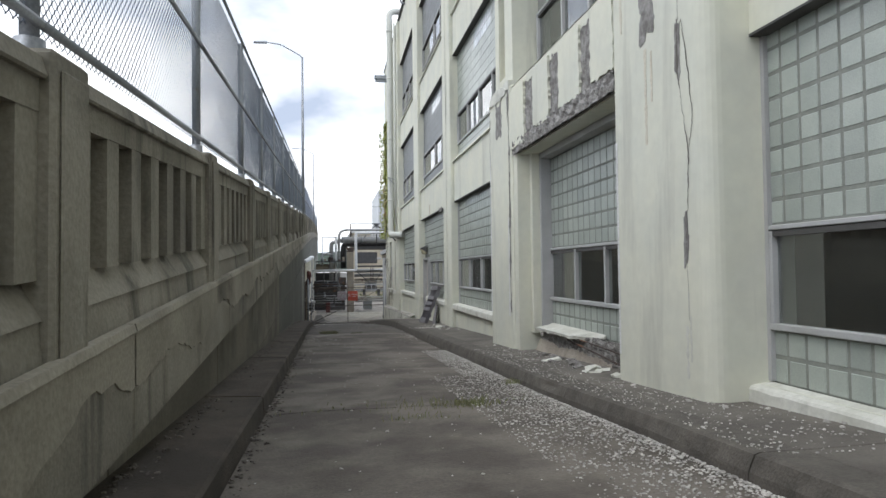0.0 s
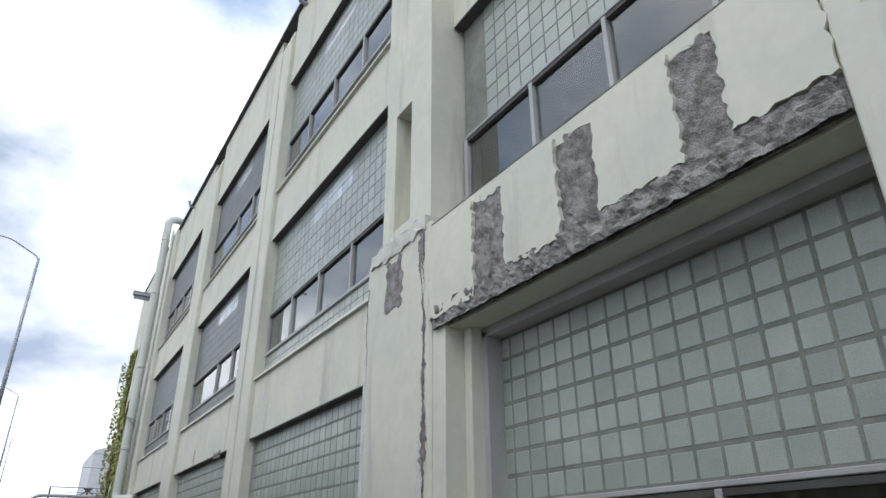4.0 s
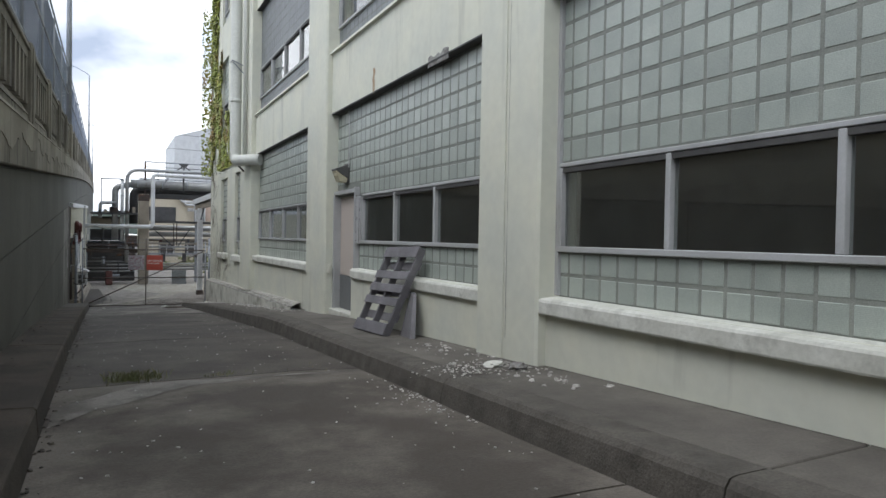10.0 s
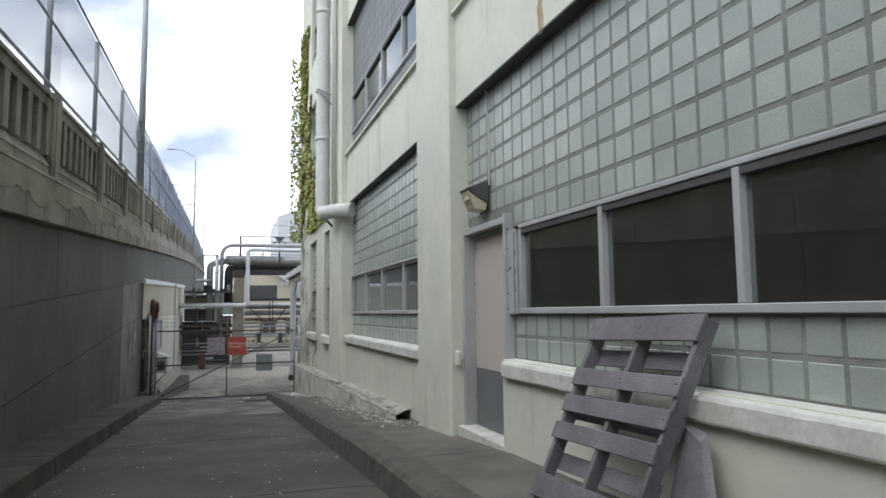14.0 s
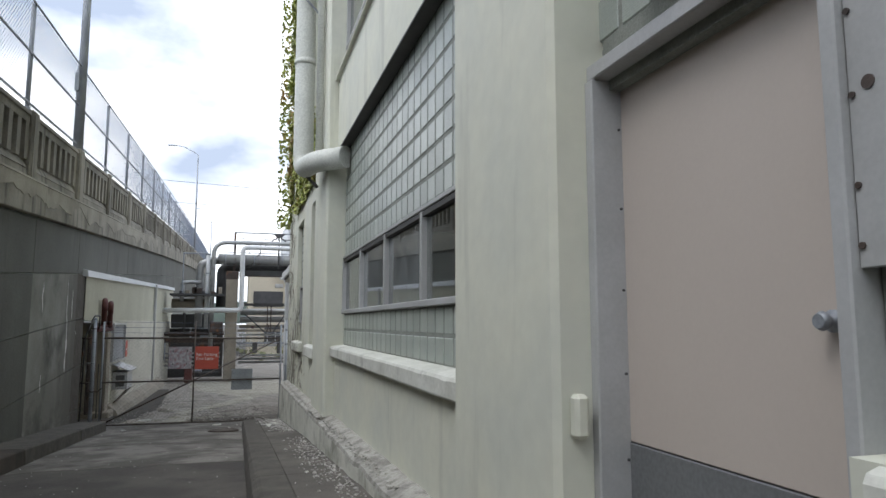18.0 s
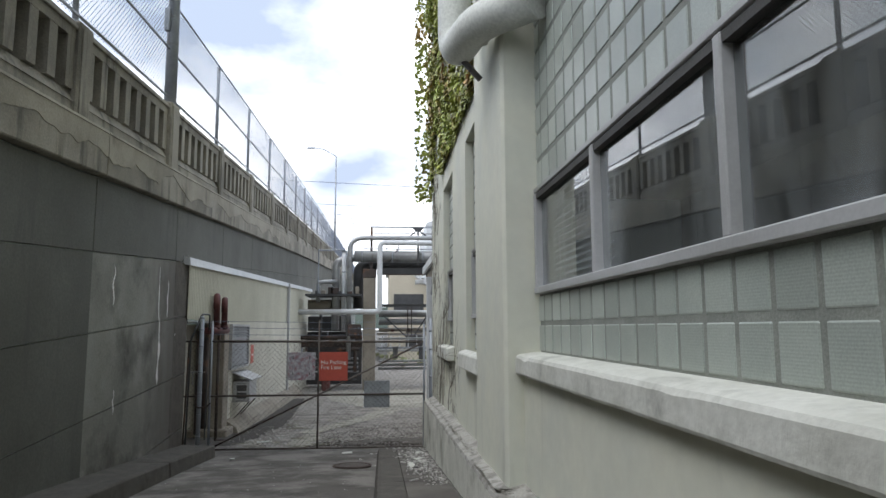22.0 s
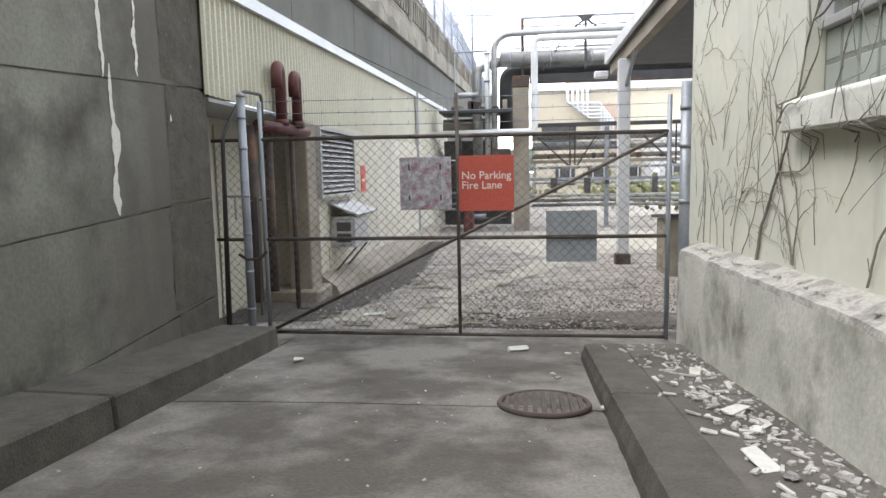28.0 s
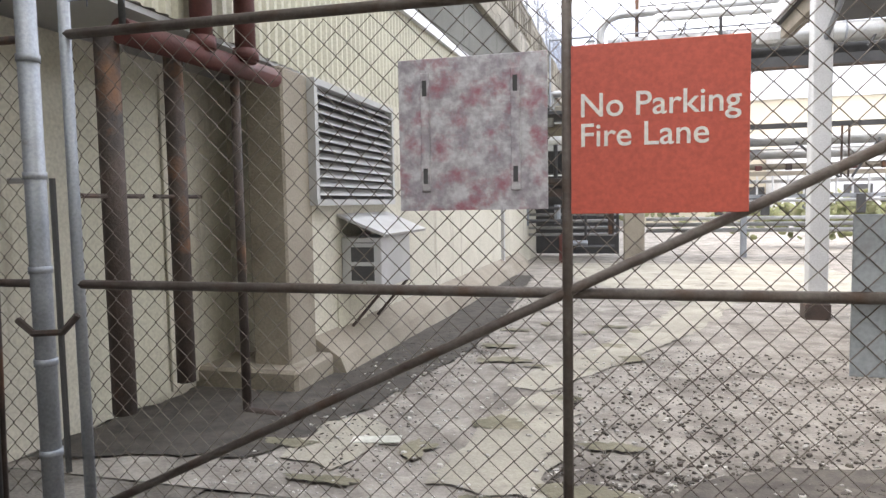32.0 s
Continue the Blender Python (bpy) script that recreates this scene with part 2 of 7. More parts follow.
M_DOOR = material("pinkish_beige_door", (0.53, 0.468, 0.415), 0.55, (0.50, 0.44, 0.392), 6, 0.03, 60, grainy=0.06)
M_KICK = material("grey_kick_plate", (0.17, 0.175, 0.18), 0.5, (0.14, 0.145, 0.15), 8, 0.05, 60)
M_ROOM = material("dim_interior_plaster", (0.34, 0.27, 0.20), 0.9, (0.20, 0.155, 0.115), 5, 0.1, 40)
M_STEEL = material("galvanised_steel", (0.40, 0.42, 0.45), 0.55, (0.28, 0.30, 0.33), 20, 0.12, 70, metal=0.55, dirt=(0.20, 0.15, 0.11), dirt_at=0.62, dirt_scale=4)
M_WIRE = material("fence_wire", (0.23, 0.26, 0.325), 0.5, (0.18, 0.205, 0.26), 20, 0.0, 70, metal=0.4)
M_RUSTWIRE = material("rusty_gate_wire", (0.21, 0.185, 0.16), 0.7, (0.10, 0.08, 0.066), 30, 0.0, 70, metal=0.3)
M_RUST = material("dark_rusted_pipe", (0.085, 0.06, 0.05), 0.75, (0.04, 0.033, 0.03), 40, 0.4, 60, dirt=(0.24, 0.105, 0.042), dirt_at=0.55, dirt_scale=2.5)
M_REDPIPE = material("maroon_painted_pipe", (0.12, 0.035, 0.03), 0.6, (0.07, 0.022, 0.02), 30, 0.2, 60, dirt=(0.2, 0.09, 0.04), dirt_at=0.66)
M_GATE = material("rust_speckled_gate_tube", (0.17, 0.15, 0.135), 0.65, (0.085, 0.065, 0.055), 60, 0.3, 60, metal=0.3, dirt=(0.10, 0.06, 0.04), dirt_at=0.52, dirt_scale=7)
M_SIGNRED = material("red_sign_face", (0.55, 0.10, 0.065), 0.5, (0.50, 0.09, 0.058), 6, 0.02, 60)
M_WHITE = material("white_lettering", (0.80, 0.78, 0.74), 0.5, (0.72, 0.70, 0.67), 20, 0.0, 60)
M_SIGNBACK = material("flaked_sign_back", (0.56, 0.56, 0.58), 0.55, (0.34, 0.31, 0.34), 180, 0.3, 50, dirt=(0.33, 0.13, 0.16), dirt_at=0.49, metal=0.1, dirt_scale=14, contrast=0.9)
M_PLATE = material("dull_grey_plate", (0.40, 0.43, 0.45), 0.5, (0.31, 0.335, 0.355), 30, 0.1, 60, metal=0.15, dirt=(0.24, 0.24, 0.235), dirt_at=0.56, dirt_scale=6)
M_CORR = material("cream_corrugated_metal", (0.56, 0.545, 0.44), 0.6, (0.48, 0.465, 0.37), 8, 0.05, 40, dirt=(0.36, 0.33, 0.26), dirt_at=0.62, streak=1)
M_TRIM = material("pale_metal_trim", (0.68, 0.69, 0.70), 0.45, (0.56, 0.57, 0.58), 14, 0.05, 50, dirt=(0.35, 0.34, 0.32), dirt_at=0.63)
M_SHEDWALL = material("dirty_white_shed_wall", (0.60, 0.575, 0.485), 0.85, (0.47, 0.45, 0.37), 8, 0.3, 40, dirt=(0.27, 0.24, 0.19), dirt_at=0.58, streak=1)
M_TAN = material("tan_concrete", (0.33, 0.295, 0.24), 0.9, (0.23, 0.20, 0.16), 10, 0.4, 50, dirt=(0.13, 0.10, 0.075), dirt_at=0.57)
M_PIPE = material("aluminium_clad_pipe", (0.48, 0.49, 0.49), 0.4, (0.34, 0.345, 0.35), 14, 0.06, 40, metal=0.6, dirt=(0.17, 0.145, 0.12), dirt_at=0.56)
M_DARK = material("dark_painted_steel", (0.07, 0.07, 0.072), 0.6, (0.045, 0.045, 0.046), 20, 0.15, 60)
M_ROUGH = material("pitted_aggregate", (0.128, 0.114, 0.096), 0.95, (0.085, 0.075, 0.062), 50, 0.9, 55, contrast=0.5, grainy=0.7)
M_PLINTH = material("mildewed_plinth", (0.60, 0.595, 0.53), 0.9, (0.47, 0.47, 0.41), 16, 0.5, 30, dirt=(0.20, 0.195, 0.155), dirt_at=0.50, grainy=0.4, dirt_scale=1.9, contrast=0.8)
M_CEMENT = material("crumbled_cement", (0.48, 0.465, 0.42), 0.95, (0.24, 0.23, 0.205), 45, 0.9, 45, dirt=(0.13, 0.12, 0.105), dirt_at=0.54, dirt_scale=5, contrast=0.9, grainy=0.7)
M_PALLET = material("greyed_pallet_wood", (0.215, 0.207, 0.218), 0.85, (0.125, 0.12, 0.128), 25, 0.5, 70, island=0.15)
M_YARD = material("littered_yard_ground", (0.38, 0.35, 0.31), 0.95, (0.20, 0.18, 0.158), 30, 0.8, 34, dirt=(0.11, 0.095, 0.082), dirt_at=0.52, contrast=0.6, dirt_scale=1.6)
M_PALECON = material("pale_yard_concrete", (0.44, 0.41, 0.34), 0.9, (0.30, 0.28, 0.23), 12, 0.4, 50, dirt=(0.16, 0.145, 0.12), dirt_at=0.54, dirt_scale=3)
M_GROUND = material("open_ground", (0.16, 0.15, 0.135), 0.95, (0.10, 0.095, 0.085), 3, 0.3, 20)
M_STONE = material("pale_debris", (0.60, 0.58, 0.54), 0.9, (0.30, 0.285, 0.26), 60, 0.4, 60, island=0.3)
M_LEAF = material("ivy_leaf", (0.42, 0.44, 0.11), 0.5, (0.26, 0.31, 0.07), 24, 0.0, 60, island=0.45, dirt=(0.36, 0.13, 0.075), dirt_at=0.53)
M_STEM = material("dry_vine_stem", (0.25, 0.23, 0.19), 0.9, (0.15, 0.135, 0.11), 60, 0.2, 60)
M_GRASS = material("weed_blades", (0.17, 0.20, 0.075), 0.7, (0.20, 0.185, 0.10), 60, 0.0, 60, island=0.3)
M_LAMP = material("lamp_housing", (0.13, 0.125, 0.12), 0.5, (0.09, 0.087, 0.085), 20, 0.1, 60)
M_LENS = material("yellowed_lamp_lens", (0.62, 0.59, 0.46), 0.25, (0.54, 0.49, 0.34), 20, 0.05, 60)
M_BEIGE = material("beige_far_building", (0.62, 0.56, 0.44), 0.85, (0.56, 0.50, 0.39), 4, 0.1, 20)
M_CONDUIT = material("downpipe_paint", (0.66, 0.67, 0.62), 0.5, (0.60, 0.61, 0.56), 9, 0.06, 40, dirt=(0.33, 0.24, 0.15), dirt_at=0.66, dirt_scale=5)
M_BLIND = material("grey_blind_slat", (0.38, 0.42, 0.42), 0.5, (0.33, 0.365, 0.365), 9, 0.0, 40)


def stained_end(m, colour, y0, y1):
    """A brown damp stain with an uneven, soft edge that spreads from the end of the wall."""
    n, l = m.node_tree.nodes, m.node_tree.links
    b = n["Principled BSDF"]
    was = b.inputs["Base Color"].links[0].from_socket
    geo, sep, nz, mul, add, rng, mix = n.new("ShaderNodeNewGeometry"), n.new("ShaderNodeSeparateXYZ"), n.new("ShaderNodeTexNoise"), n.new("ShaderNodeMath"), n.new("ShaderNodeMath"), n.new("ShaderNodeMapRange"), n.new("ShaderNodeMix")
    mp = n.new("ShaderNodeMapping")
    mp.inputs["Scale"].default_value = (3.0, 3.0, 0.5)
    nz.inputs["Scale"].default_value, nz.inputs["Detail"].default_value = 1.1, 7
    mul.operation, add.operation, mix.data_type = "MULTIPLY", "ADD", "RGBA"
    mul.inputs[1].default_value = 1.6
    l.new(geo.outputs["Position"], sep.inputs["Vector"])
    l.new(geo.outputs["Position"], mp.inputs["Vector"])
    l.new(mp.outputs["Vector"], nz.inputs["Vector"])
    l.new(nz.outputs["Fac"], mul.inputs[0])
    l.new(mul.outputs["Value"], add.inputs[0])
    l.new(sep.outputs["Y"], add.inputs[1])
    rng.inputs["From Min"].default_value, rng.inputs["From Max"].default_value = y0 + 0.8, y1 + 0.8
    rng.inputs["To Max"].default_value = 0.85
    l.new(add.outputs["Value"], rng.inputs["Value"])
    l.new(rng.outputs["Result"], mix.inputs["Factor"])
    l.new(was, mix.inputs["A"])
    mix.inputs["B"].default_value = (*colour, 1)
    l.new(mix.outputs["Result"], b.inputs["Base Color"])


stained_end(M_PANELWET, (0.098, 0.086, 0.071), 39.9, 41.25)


def ribbed(m, scale, strength):
    """Adds fine level ribs to a material's relief."""
    n, l = m.node_tree.nodes, m.node_tree.links
    geo, wave, bp = n.new("ShaderNodeNewGeometry"), n.new("ShaderNodeTexWave"), n.new("ShaderNodeBump")
    wave.bands_direction = "Z"
    wave.inputs["Scale"].default_value = scale
    bp.inputs["Strength"].default_value, bp.inputs["Distance"].default_value = strength, 0.004
    l.new(geo.outputs["Position"], wave.inputs["Vector"])
    l.new(wave.outputs["Fac"], bp.inputs["Height"])
    l.new(bp.outputs["Normal"], n["Principled BSDF"].inputs["Normal"])


ribbed(M_BLOCK, 28.0, 0.1)


def glass_material(name, tint, rough):
    m = bpy.data.materials.new(name)
    m.use_nodes = True
    b = m.node_tree.nodes["Principled BSDF"]
    b.inputs["Base Color"].default_value = (*tint, 1)
    b.inputs["Roughness"].default_value, b.inputs["IOR"].default_value, b.inputs["Transmission Weight"].default_value = rough, 1.75, 0.985
    return m


M_GLASS = glass_material("window_glass", (0.66, 0.70, 0.70), 0.0)
M_DUSTY = glass_material("dusty_window_glass", (0.62, 0.66, 0.68), 0.0)
d_nodes, d_links = M_DUSTY.node_tree.nodes, M_DUSTY.node_tree.links
d_geo, d_noise, d_ramp = d_nodes.new("ShaderNodeNewGeometry"), d_nodes.new("ShaderNodeTexNoise"), d_nodes.new("ShaderNodeMapRange")
d_noise.inputs["Scale"].default_value, d_noise.inputs["Detail"].default_value = 0.9, 5
d_ramp.inputs["From Min"].default_value, d_ramp.inputs["From Max"].default_value = 0.42, 0.62
d_ramp.inputs["To Min"].default_value, d_ramp.inputs["To Max"].default_value = 0.975, 0.80
d_map = d_nodes.new("ShaderNodeMapping")
d_map.inputs["Scale"].default_value = (2.5, 2.5, 0.6)
d_links.new(d_geo.outputs["Position"], d_map.inputs["Vector"])
d_links.new(d_map.outputs["Vector"], d_noise.inputs["Vector"])
d_links.new(d_noise.outputs["Fac"], d_ramp.inputs["Value"])
d_links.new(d_ramp.outputs["Result"], d_nodes["Principled BSDF"].inputs["Transmission Weight"])


# ---- building helpers ----
class Geo:
    """Vertices and faces of one mesh."""

    def __init__(self):
        self.v, self.f = [], []

    def hexa(self, p):
        """Eight corners: four below, four above, both the same way round."""
        k = len(self.v)
        self.v += [tuple(q) for q in p]
        self.f += [(k + 3, k + 2, k + 1, k), (k + 4, k + 5, k + 6, k + 7)] + [(k + i, k + (i + 1) % 4, k + 4 + (i + 1) % 4, k + 4 + i) for i in range(4)]
        return self

    def box(self, x0, y0, z0, x1, y1, z1):
        return self.hexa([(x0, y0, z0), (x1, y0, z0), (x1, y1, z0), (x0, y1, z0), (x0, y0, z1), (x1, y0, z1), (x1, y1, z1), (x0, y1, z1)])

    def tube(self, pts, r, n=8, caps=True):
        """A round bar along points; r is one radius or one for each point."""
        pts = [Vector(p) for p in pts]
        rs = r if isinstance(r, (list, tuple)) else [r] * len(pts)
        k = len(self.v)
        side = None
        for i, p in enumerate(pts):
            d = (pts[min(i + 1, len(pts) - 1)] - pts[max(i - 1, 0)]).normalized()
            if side is None:
                side = d.cross(Vector((0, 0, 1)) if abs(d.z) < 0.9 else Vector((1, 0, 0))).normalized()
            side = (side - d * side.dot(d)).normalized()
            up = d.cross(side)
            for j in range(n):
                a = 2 * math.pi * j / n
                self.v.append(tuple(p + rs[i] * (math.cos(a) * side + math.sin(a) * up)))
        for i in range(len(pts) - 1):
            for j in range(n):
                a, b = k + i * n + j, k + i * n + (j + 1) % n
                self.f.append((a, b, b + n, a + n))
        if caps:
            self.f.append(tuple(k + j for j in reversed(range(n))))
            self.f.append(tuple(k + (len(pts) - 1) * n + j for j in range(n)))
        return self

    def plate(self, outline, axis, lo, hi):
        """An outline of (a, b) pairs pushed out along an axis from lo to hi."""
        k, n = len(self.v), len(outline)
        for w in (lo, hi):
            for a, b in outline:
                self.v.append({"x": (w, a, b), "y": (a, w, b), "z": (a, b, w)}[axis])
        self.f.append(tuple(k + i for i in reversed(range(n))))
        self.f.append(tuple(k + n + i for i in range(n)))
        self.f += [(k + i, k + (i + 1) % n, k + n + (i + 1) % n, k + n + i) for i in range(n)]
        return self

    def data(self, name, mat, smooth=False, bevel=0.0):
        me = bpy.data.meshes.new(name)
        me.from_pydata(self.v, [], self.f)
        bm = bmesh.new()
        bm.from_mesh(me)
        bmesh.ops.recalc_face_normals(bm, faces=bm.faces)
        if bevel:
            bmesh.ops.bevel(bm, geom=list(bm.edges), offset=bevel, segments=5 if bevel > 0.08 else 1, affect="EDGES", profile=0.5, clamp_overlap=True)
        if smooth:
            for fc in bm.faces:
                fc.smooth = len(fc.verts) == 4
        bm.to_mesh(me)
        bm.free()
        me.materials.append(mat)
        return me


def put(name, geo, mat, parent=None, label="", category="", group="", kind="", smooth=False, bevel=0.0):
    ob = new(name, geo.data(name, mat, smooth, bevel) if isinstance(geo, Geo) else geo)
    if parent:
        ob.parent = parent
    return tagged(ob, label, category, group, kind)


def thing(name, label, category, group="", kind="", at=(0, 0, 0)):
    ob = new(name)
    ob.location = at
    ob.empty_display_size = 0.1
    return tagged(ob, label, category, group, kind)


def rough_edges(geo, amount, seed):
    """Shakes the vertices a little, for worn and broken things."""
    rnd = random.Random(seed)
    geo.v = [tuple(c + rnd.uniform(-amount, amount) for c in v) for v in geo.v]
    return geo


def bent(pts, radius, steps=6):
    """A line of points with its corners rounded."""
    pts = [Vector(p) for p in pts]
    line = [pts[0]]
    for a, b, c in zip(pts, pts[1:], pts[2:]):
        u, w = (a - b).normalized(), (c - b).normalized()
        p0, p2 = b + u * radius, b + w * radius
        for i in range(steps + 1):
            s = i / steps
            line.append((1 - s) ** 2 * p0 + 2 * s * (1 - s) * b + s * s * p2)
    return line + [pts[-1]]

# ---- ground, road, footway ----
def sheet(xs, ys, height):
    g = Geo()
    for y in ys:
        for x in xs:
            g.v.append((x, y, height(x, y)))
    n = len(xs)
    g.f = [(j * n + i, j * n + i + 1, (j + 1) * n + i + 1, (j + 1) * n + i) for j in range(len(ys) - 1) for i in range(n - 1)]
    return g


put("ground", sheet((-900, -200, -60, -20, -8, -1, 6, 20, 60, 200, 900), (-900, -300, -100, -40, 0, 5, 11, 16, 19, 25, 27, 35, 42, 51, 66, 120, 400, 1500), lambda x, y: road_z(y) - 0.12), M_GROUND, label="bare dark open ground round the works", category="ground", kind="structure")


def left_kerb_x(y):
    return -0.637 - 0.0102 * y


road = thing("road", "worn grey concrete alley road with damp stains and joints", "road", kind="structure")
ROAD_JOINTS = (-24, -17, -10.5, -4.4, 1.2, 6.6, 11.4, 16.2, 20.78, 24.85, 29.4, 34.2, 40.1, 43.4)
for a, b in zip(ROAD_JOINTS, ROAD_JOINTS[1:]):
    ys = np.linspace(a + 0.012, b - 0.012, 9)
    g = sheet(np.linspace(0, 1, 13), ys, lambda x, y: 0)
    g.v = [(left_kerb_x(y) + u * (2.28 - left_kerb_x(y)), y, road_z(y) + 0.012 * noise.noise((u * 4, y * 0.7, 3.1)) - 0.02 * (2 * u - 1) ** 4) for u, y, _ in g.v]
    k = len(g.v)
    rim = [i for i in range(13)], [8 * 13 + i for i in range(13)]
    for row in rim:
        s = len(g.v)
        g.v += [(g.v[i][0], g.v[i][1], g.v[i][2] - 0.1) for i in row]
        g.f += [(row[i], row[i + 1], s + i + 1, s + i) for i in range(12)]
    put("slab", g, M_ROAD if b < 21 else M_ROADDAMP if b < 35 else M_ROADEND, road)

footway = thing("pavement", "raised concrete footway with kerb along the factory wall", "pavement", kind="structure")
y = -18.0
while y < 41.9:
    b = min(y + 3.05, 41.97)
    a2, b2 = y + 0.006, b - 0.006
    fa, fb = (float(np.interp(v, (12, 20, 30), (2.30, 2.30, 2.26))) for v in (a2, b2))
    ta, tb = (float(np.interp(v, (12, 20, 30, 38), (2.33, 2.36, 2.32, 2.28))) for v in (a2, b2))
    g = Geo()
    n = int((b2 - a2) / 0.07)
    for i in range(n + 1):
        v = a2 + (b2 - a2) * i / n
        s = i / n
        f, t, w = fa + (fb - fa) * s, ta + (tb - ta) * s, walk_z(v)
        dent = 0.022 * max(0, noise.noise((v * 1.9, 31, 0)) - 0.05) + 0.012 * noise.noise((v * 7, 32, 0)) + 0.006 * noise.noise((v * 19, 33, 0)) + 0.10 * math.exp(-((v - 6.95) / 0.16) ** 2)
        g.v += [(f - 0.03, v, road_z(v) - 0.1), (f - 0.01 + 0.012 * noise.noise((v * 5, 34, 0)), v, road_z(v) + 0.05), (f + 0.012 + dent, v, w - 0.055 - 0.3 * dent), (t + dent, v, w - 0.014 - 0.4 * dent), (t + 0.04 + 1.3 * dent, v, w - 0.002), (2.62, v, w), (2.62, v, road_z(v) - 0.1)]
    g.f = [(7 * i + k, 7 * i + k + 1, 7 * i + 8 + k, 7 * i + 7 + k) for i in range(n) for k in range(6)] + [tuple(range(7)), tuple(reversed(range(7 * n, 7 * n + 7)))]
    put("kerb_stone", g, M_KERB, footway)
    a3 = y + 0.01
    g = Geo().hexa([(2.632, a3, walk_z(a3) - 0.15), (3.62, a3, walk_z(a3) - 0.15), (3.62, b2, walk_z(b2) - 0.15), (2.632, b2, walk_z(b2) - 0.15), (2.632, a3, walk_z(a3) - 0.004), (3.62, a3, walk_z(a3) + 0.012), (3.62, b2, walk_z(b2) + 0.012), (2.632, b2, walk_z(b2) - 0.004)])
    put("slab", g, M_WALK, footway, bevel=0.008)
    y = b

gutter = thing("kerb_left", "low mossy concrete kerb at the foot of the viaduct wall", "kerb", kind="structure")
y = -18.0
while y < 42.4:
    b = min(y + 4.1, 42.45)
    p = [y + 0.008, b - 0.008]

    def top(v):
        return road_z(v) + float(np.interp(v, (2, 9, 38), (0.13, 0.19, 0.22)))
    g = Geo().hexa([(left_kerb_x(p[0]), p[0], road_z(p[0]) - 0.1), (left_kerb_x(p[1]), p[1], road_z(p[1]) - 0.1), (wall_x(p[1]) - 0.1, p[1], road_z(p[1]) - 0.1), (wall_x(p[0]) - 0.1, p[0], road_z(p[0]) - 0.1), (left_kerb_x(p[0]) - 0.02, p[0], top(p[0])), (left_kerb_x(p[1]) - 0.02, p[1], top(p[1])), (wall_x(p[1]) - 0.1, p[1], top(p[1]) + 0.02), (wall_x(p[0]) - 0.1, p[0], top(p[0]) + 0.02)])
    put("kerb_stone", g, M_KERBDIRT if y < 32 else M_KERB, gutter, bevel=0.02)
    y = b

yard = sheet(np.linspace(-9, 30, 40), np.linspace(43.38, 92, 50), lambda x, y: road_z(y) + 0.008 * noise.noise((x * 0.8, y * 0.8, 0)))
strip = sheet(np.linspace(2.28, 30, 24), np.linspace(41.97, 43.38, 5), lambda x, y: road_z(y) - 0.004)
put("yard_edge", strip, M_ROADEND, label="worn concrete strip between footway and gate", category="yard", kind="structure")
strip = sheet(np.linspace(-9, -1.07, 9), np.linspace(42.45, 43.38, 4), lambda x, y: road_z(y) - 0.006)
put("yard_edge", strip, M_ROADEND, label="worn concrete strip between kerb and gate", category="yard", kind="structure")
put("yard", yard, M_YARD, label="littered gravel and concrete yard behind the gate", category="yard", kind="structure")

# ---- the factory ----
P_X, S_X, W_X = 3.05, 3.48, 3.62
BASE = -3.2
factory = thing("factory_building", "cream painted concrete factory with pilasters and glass block windows", "building")
BAYS = ((-1.5, 4.95, (3.55, 2.13, 0.71)), (6.72, 10.74, (8.31, 9.42)), (12.28, 18.68, (14.42, 15.82, 17.22)), (19.84, 25.87, (20.03, 21.47, 22.90)), (27.22, 33.42, (27.32, 28.84, 30.37, 31.89)))
FLOORS = ((0.42, 0.87, 1.68, 3.36), (4.66, 5.02, 5.88, 7.64), (8.98, 9.34, 10.20, 11.95))
ROOF = 14.25
THICK = 3.86
def ragged(y0, y1, z0, z1, amp, seed, sides="lrtb", step=0.07):
    """An outline of (y, z) pairs round a rectangle with broken edges on the sides named."""
    rnd = random.Random(seed)
    pts = []
    for side, a, b in (("b", (y0, z0), (y1, z0)), ("r", (y1, z0), (y1, z1)), ("t", (y1, z1), (y0, z1)), ("l", (y0, z1), (y0, z0))):
        n = max(1, int(math.dist(a, b) / step)) if side in sides else 1
        for i in range(n):
            s = i / n
            y, z = a[0] + s * (b[0] - a[0]), a[1] + s * (b[1] - a[1])
            if side in sides and i:
                j = rnd.uniform(-amp, amp)
                y, z = (y, z + j) if side in "bt" else (y + j, z)
            pts.append((y, z))
    return pts


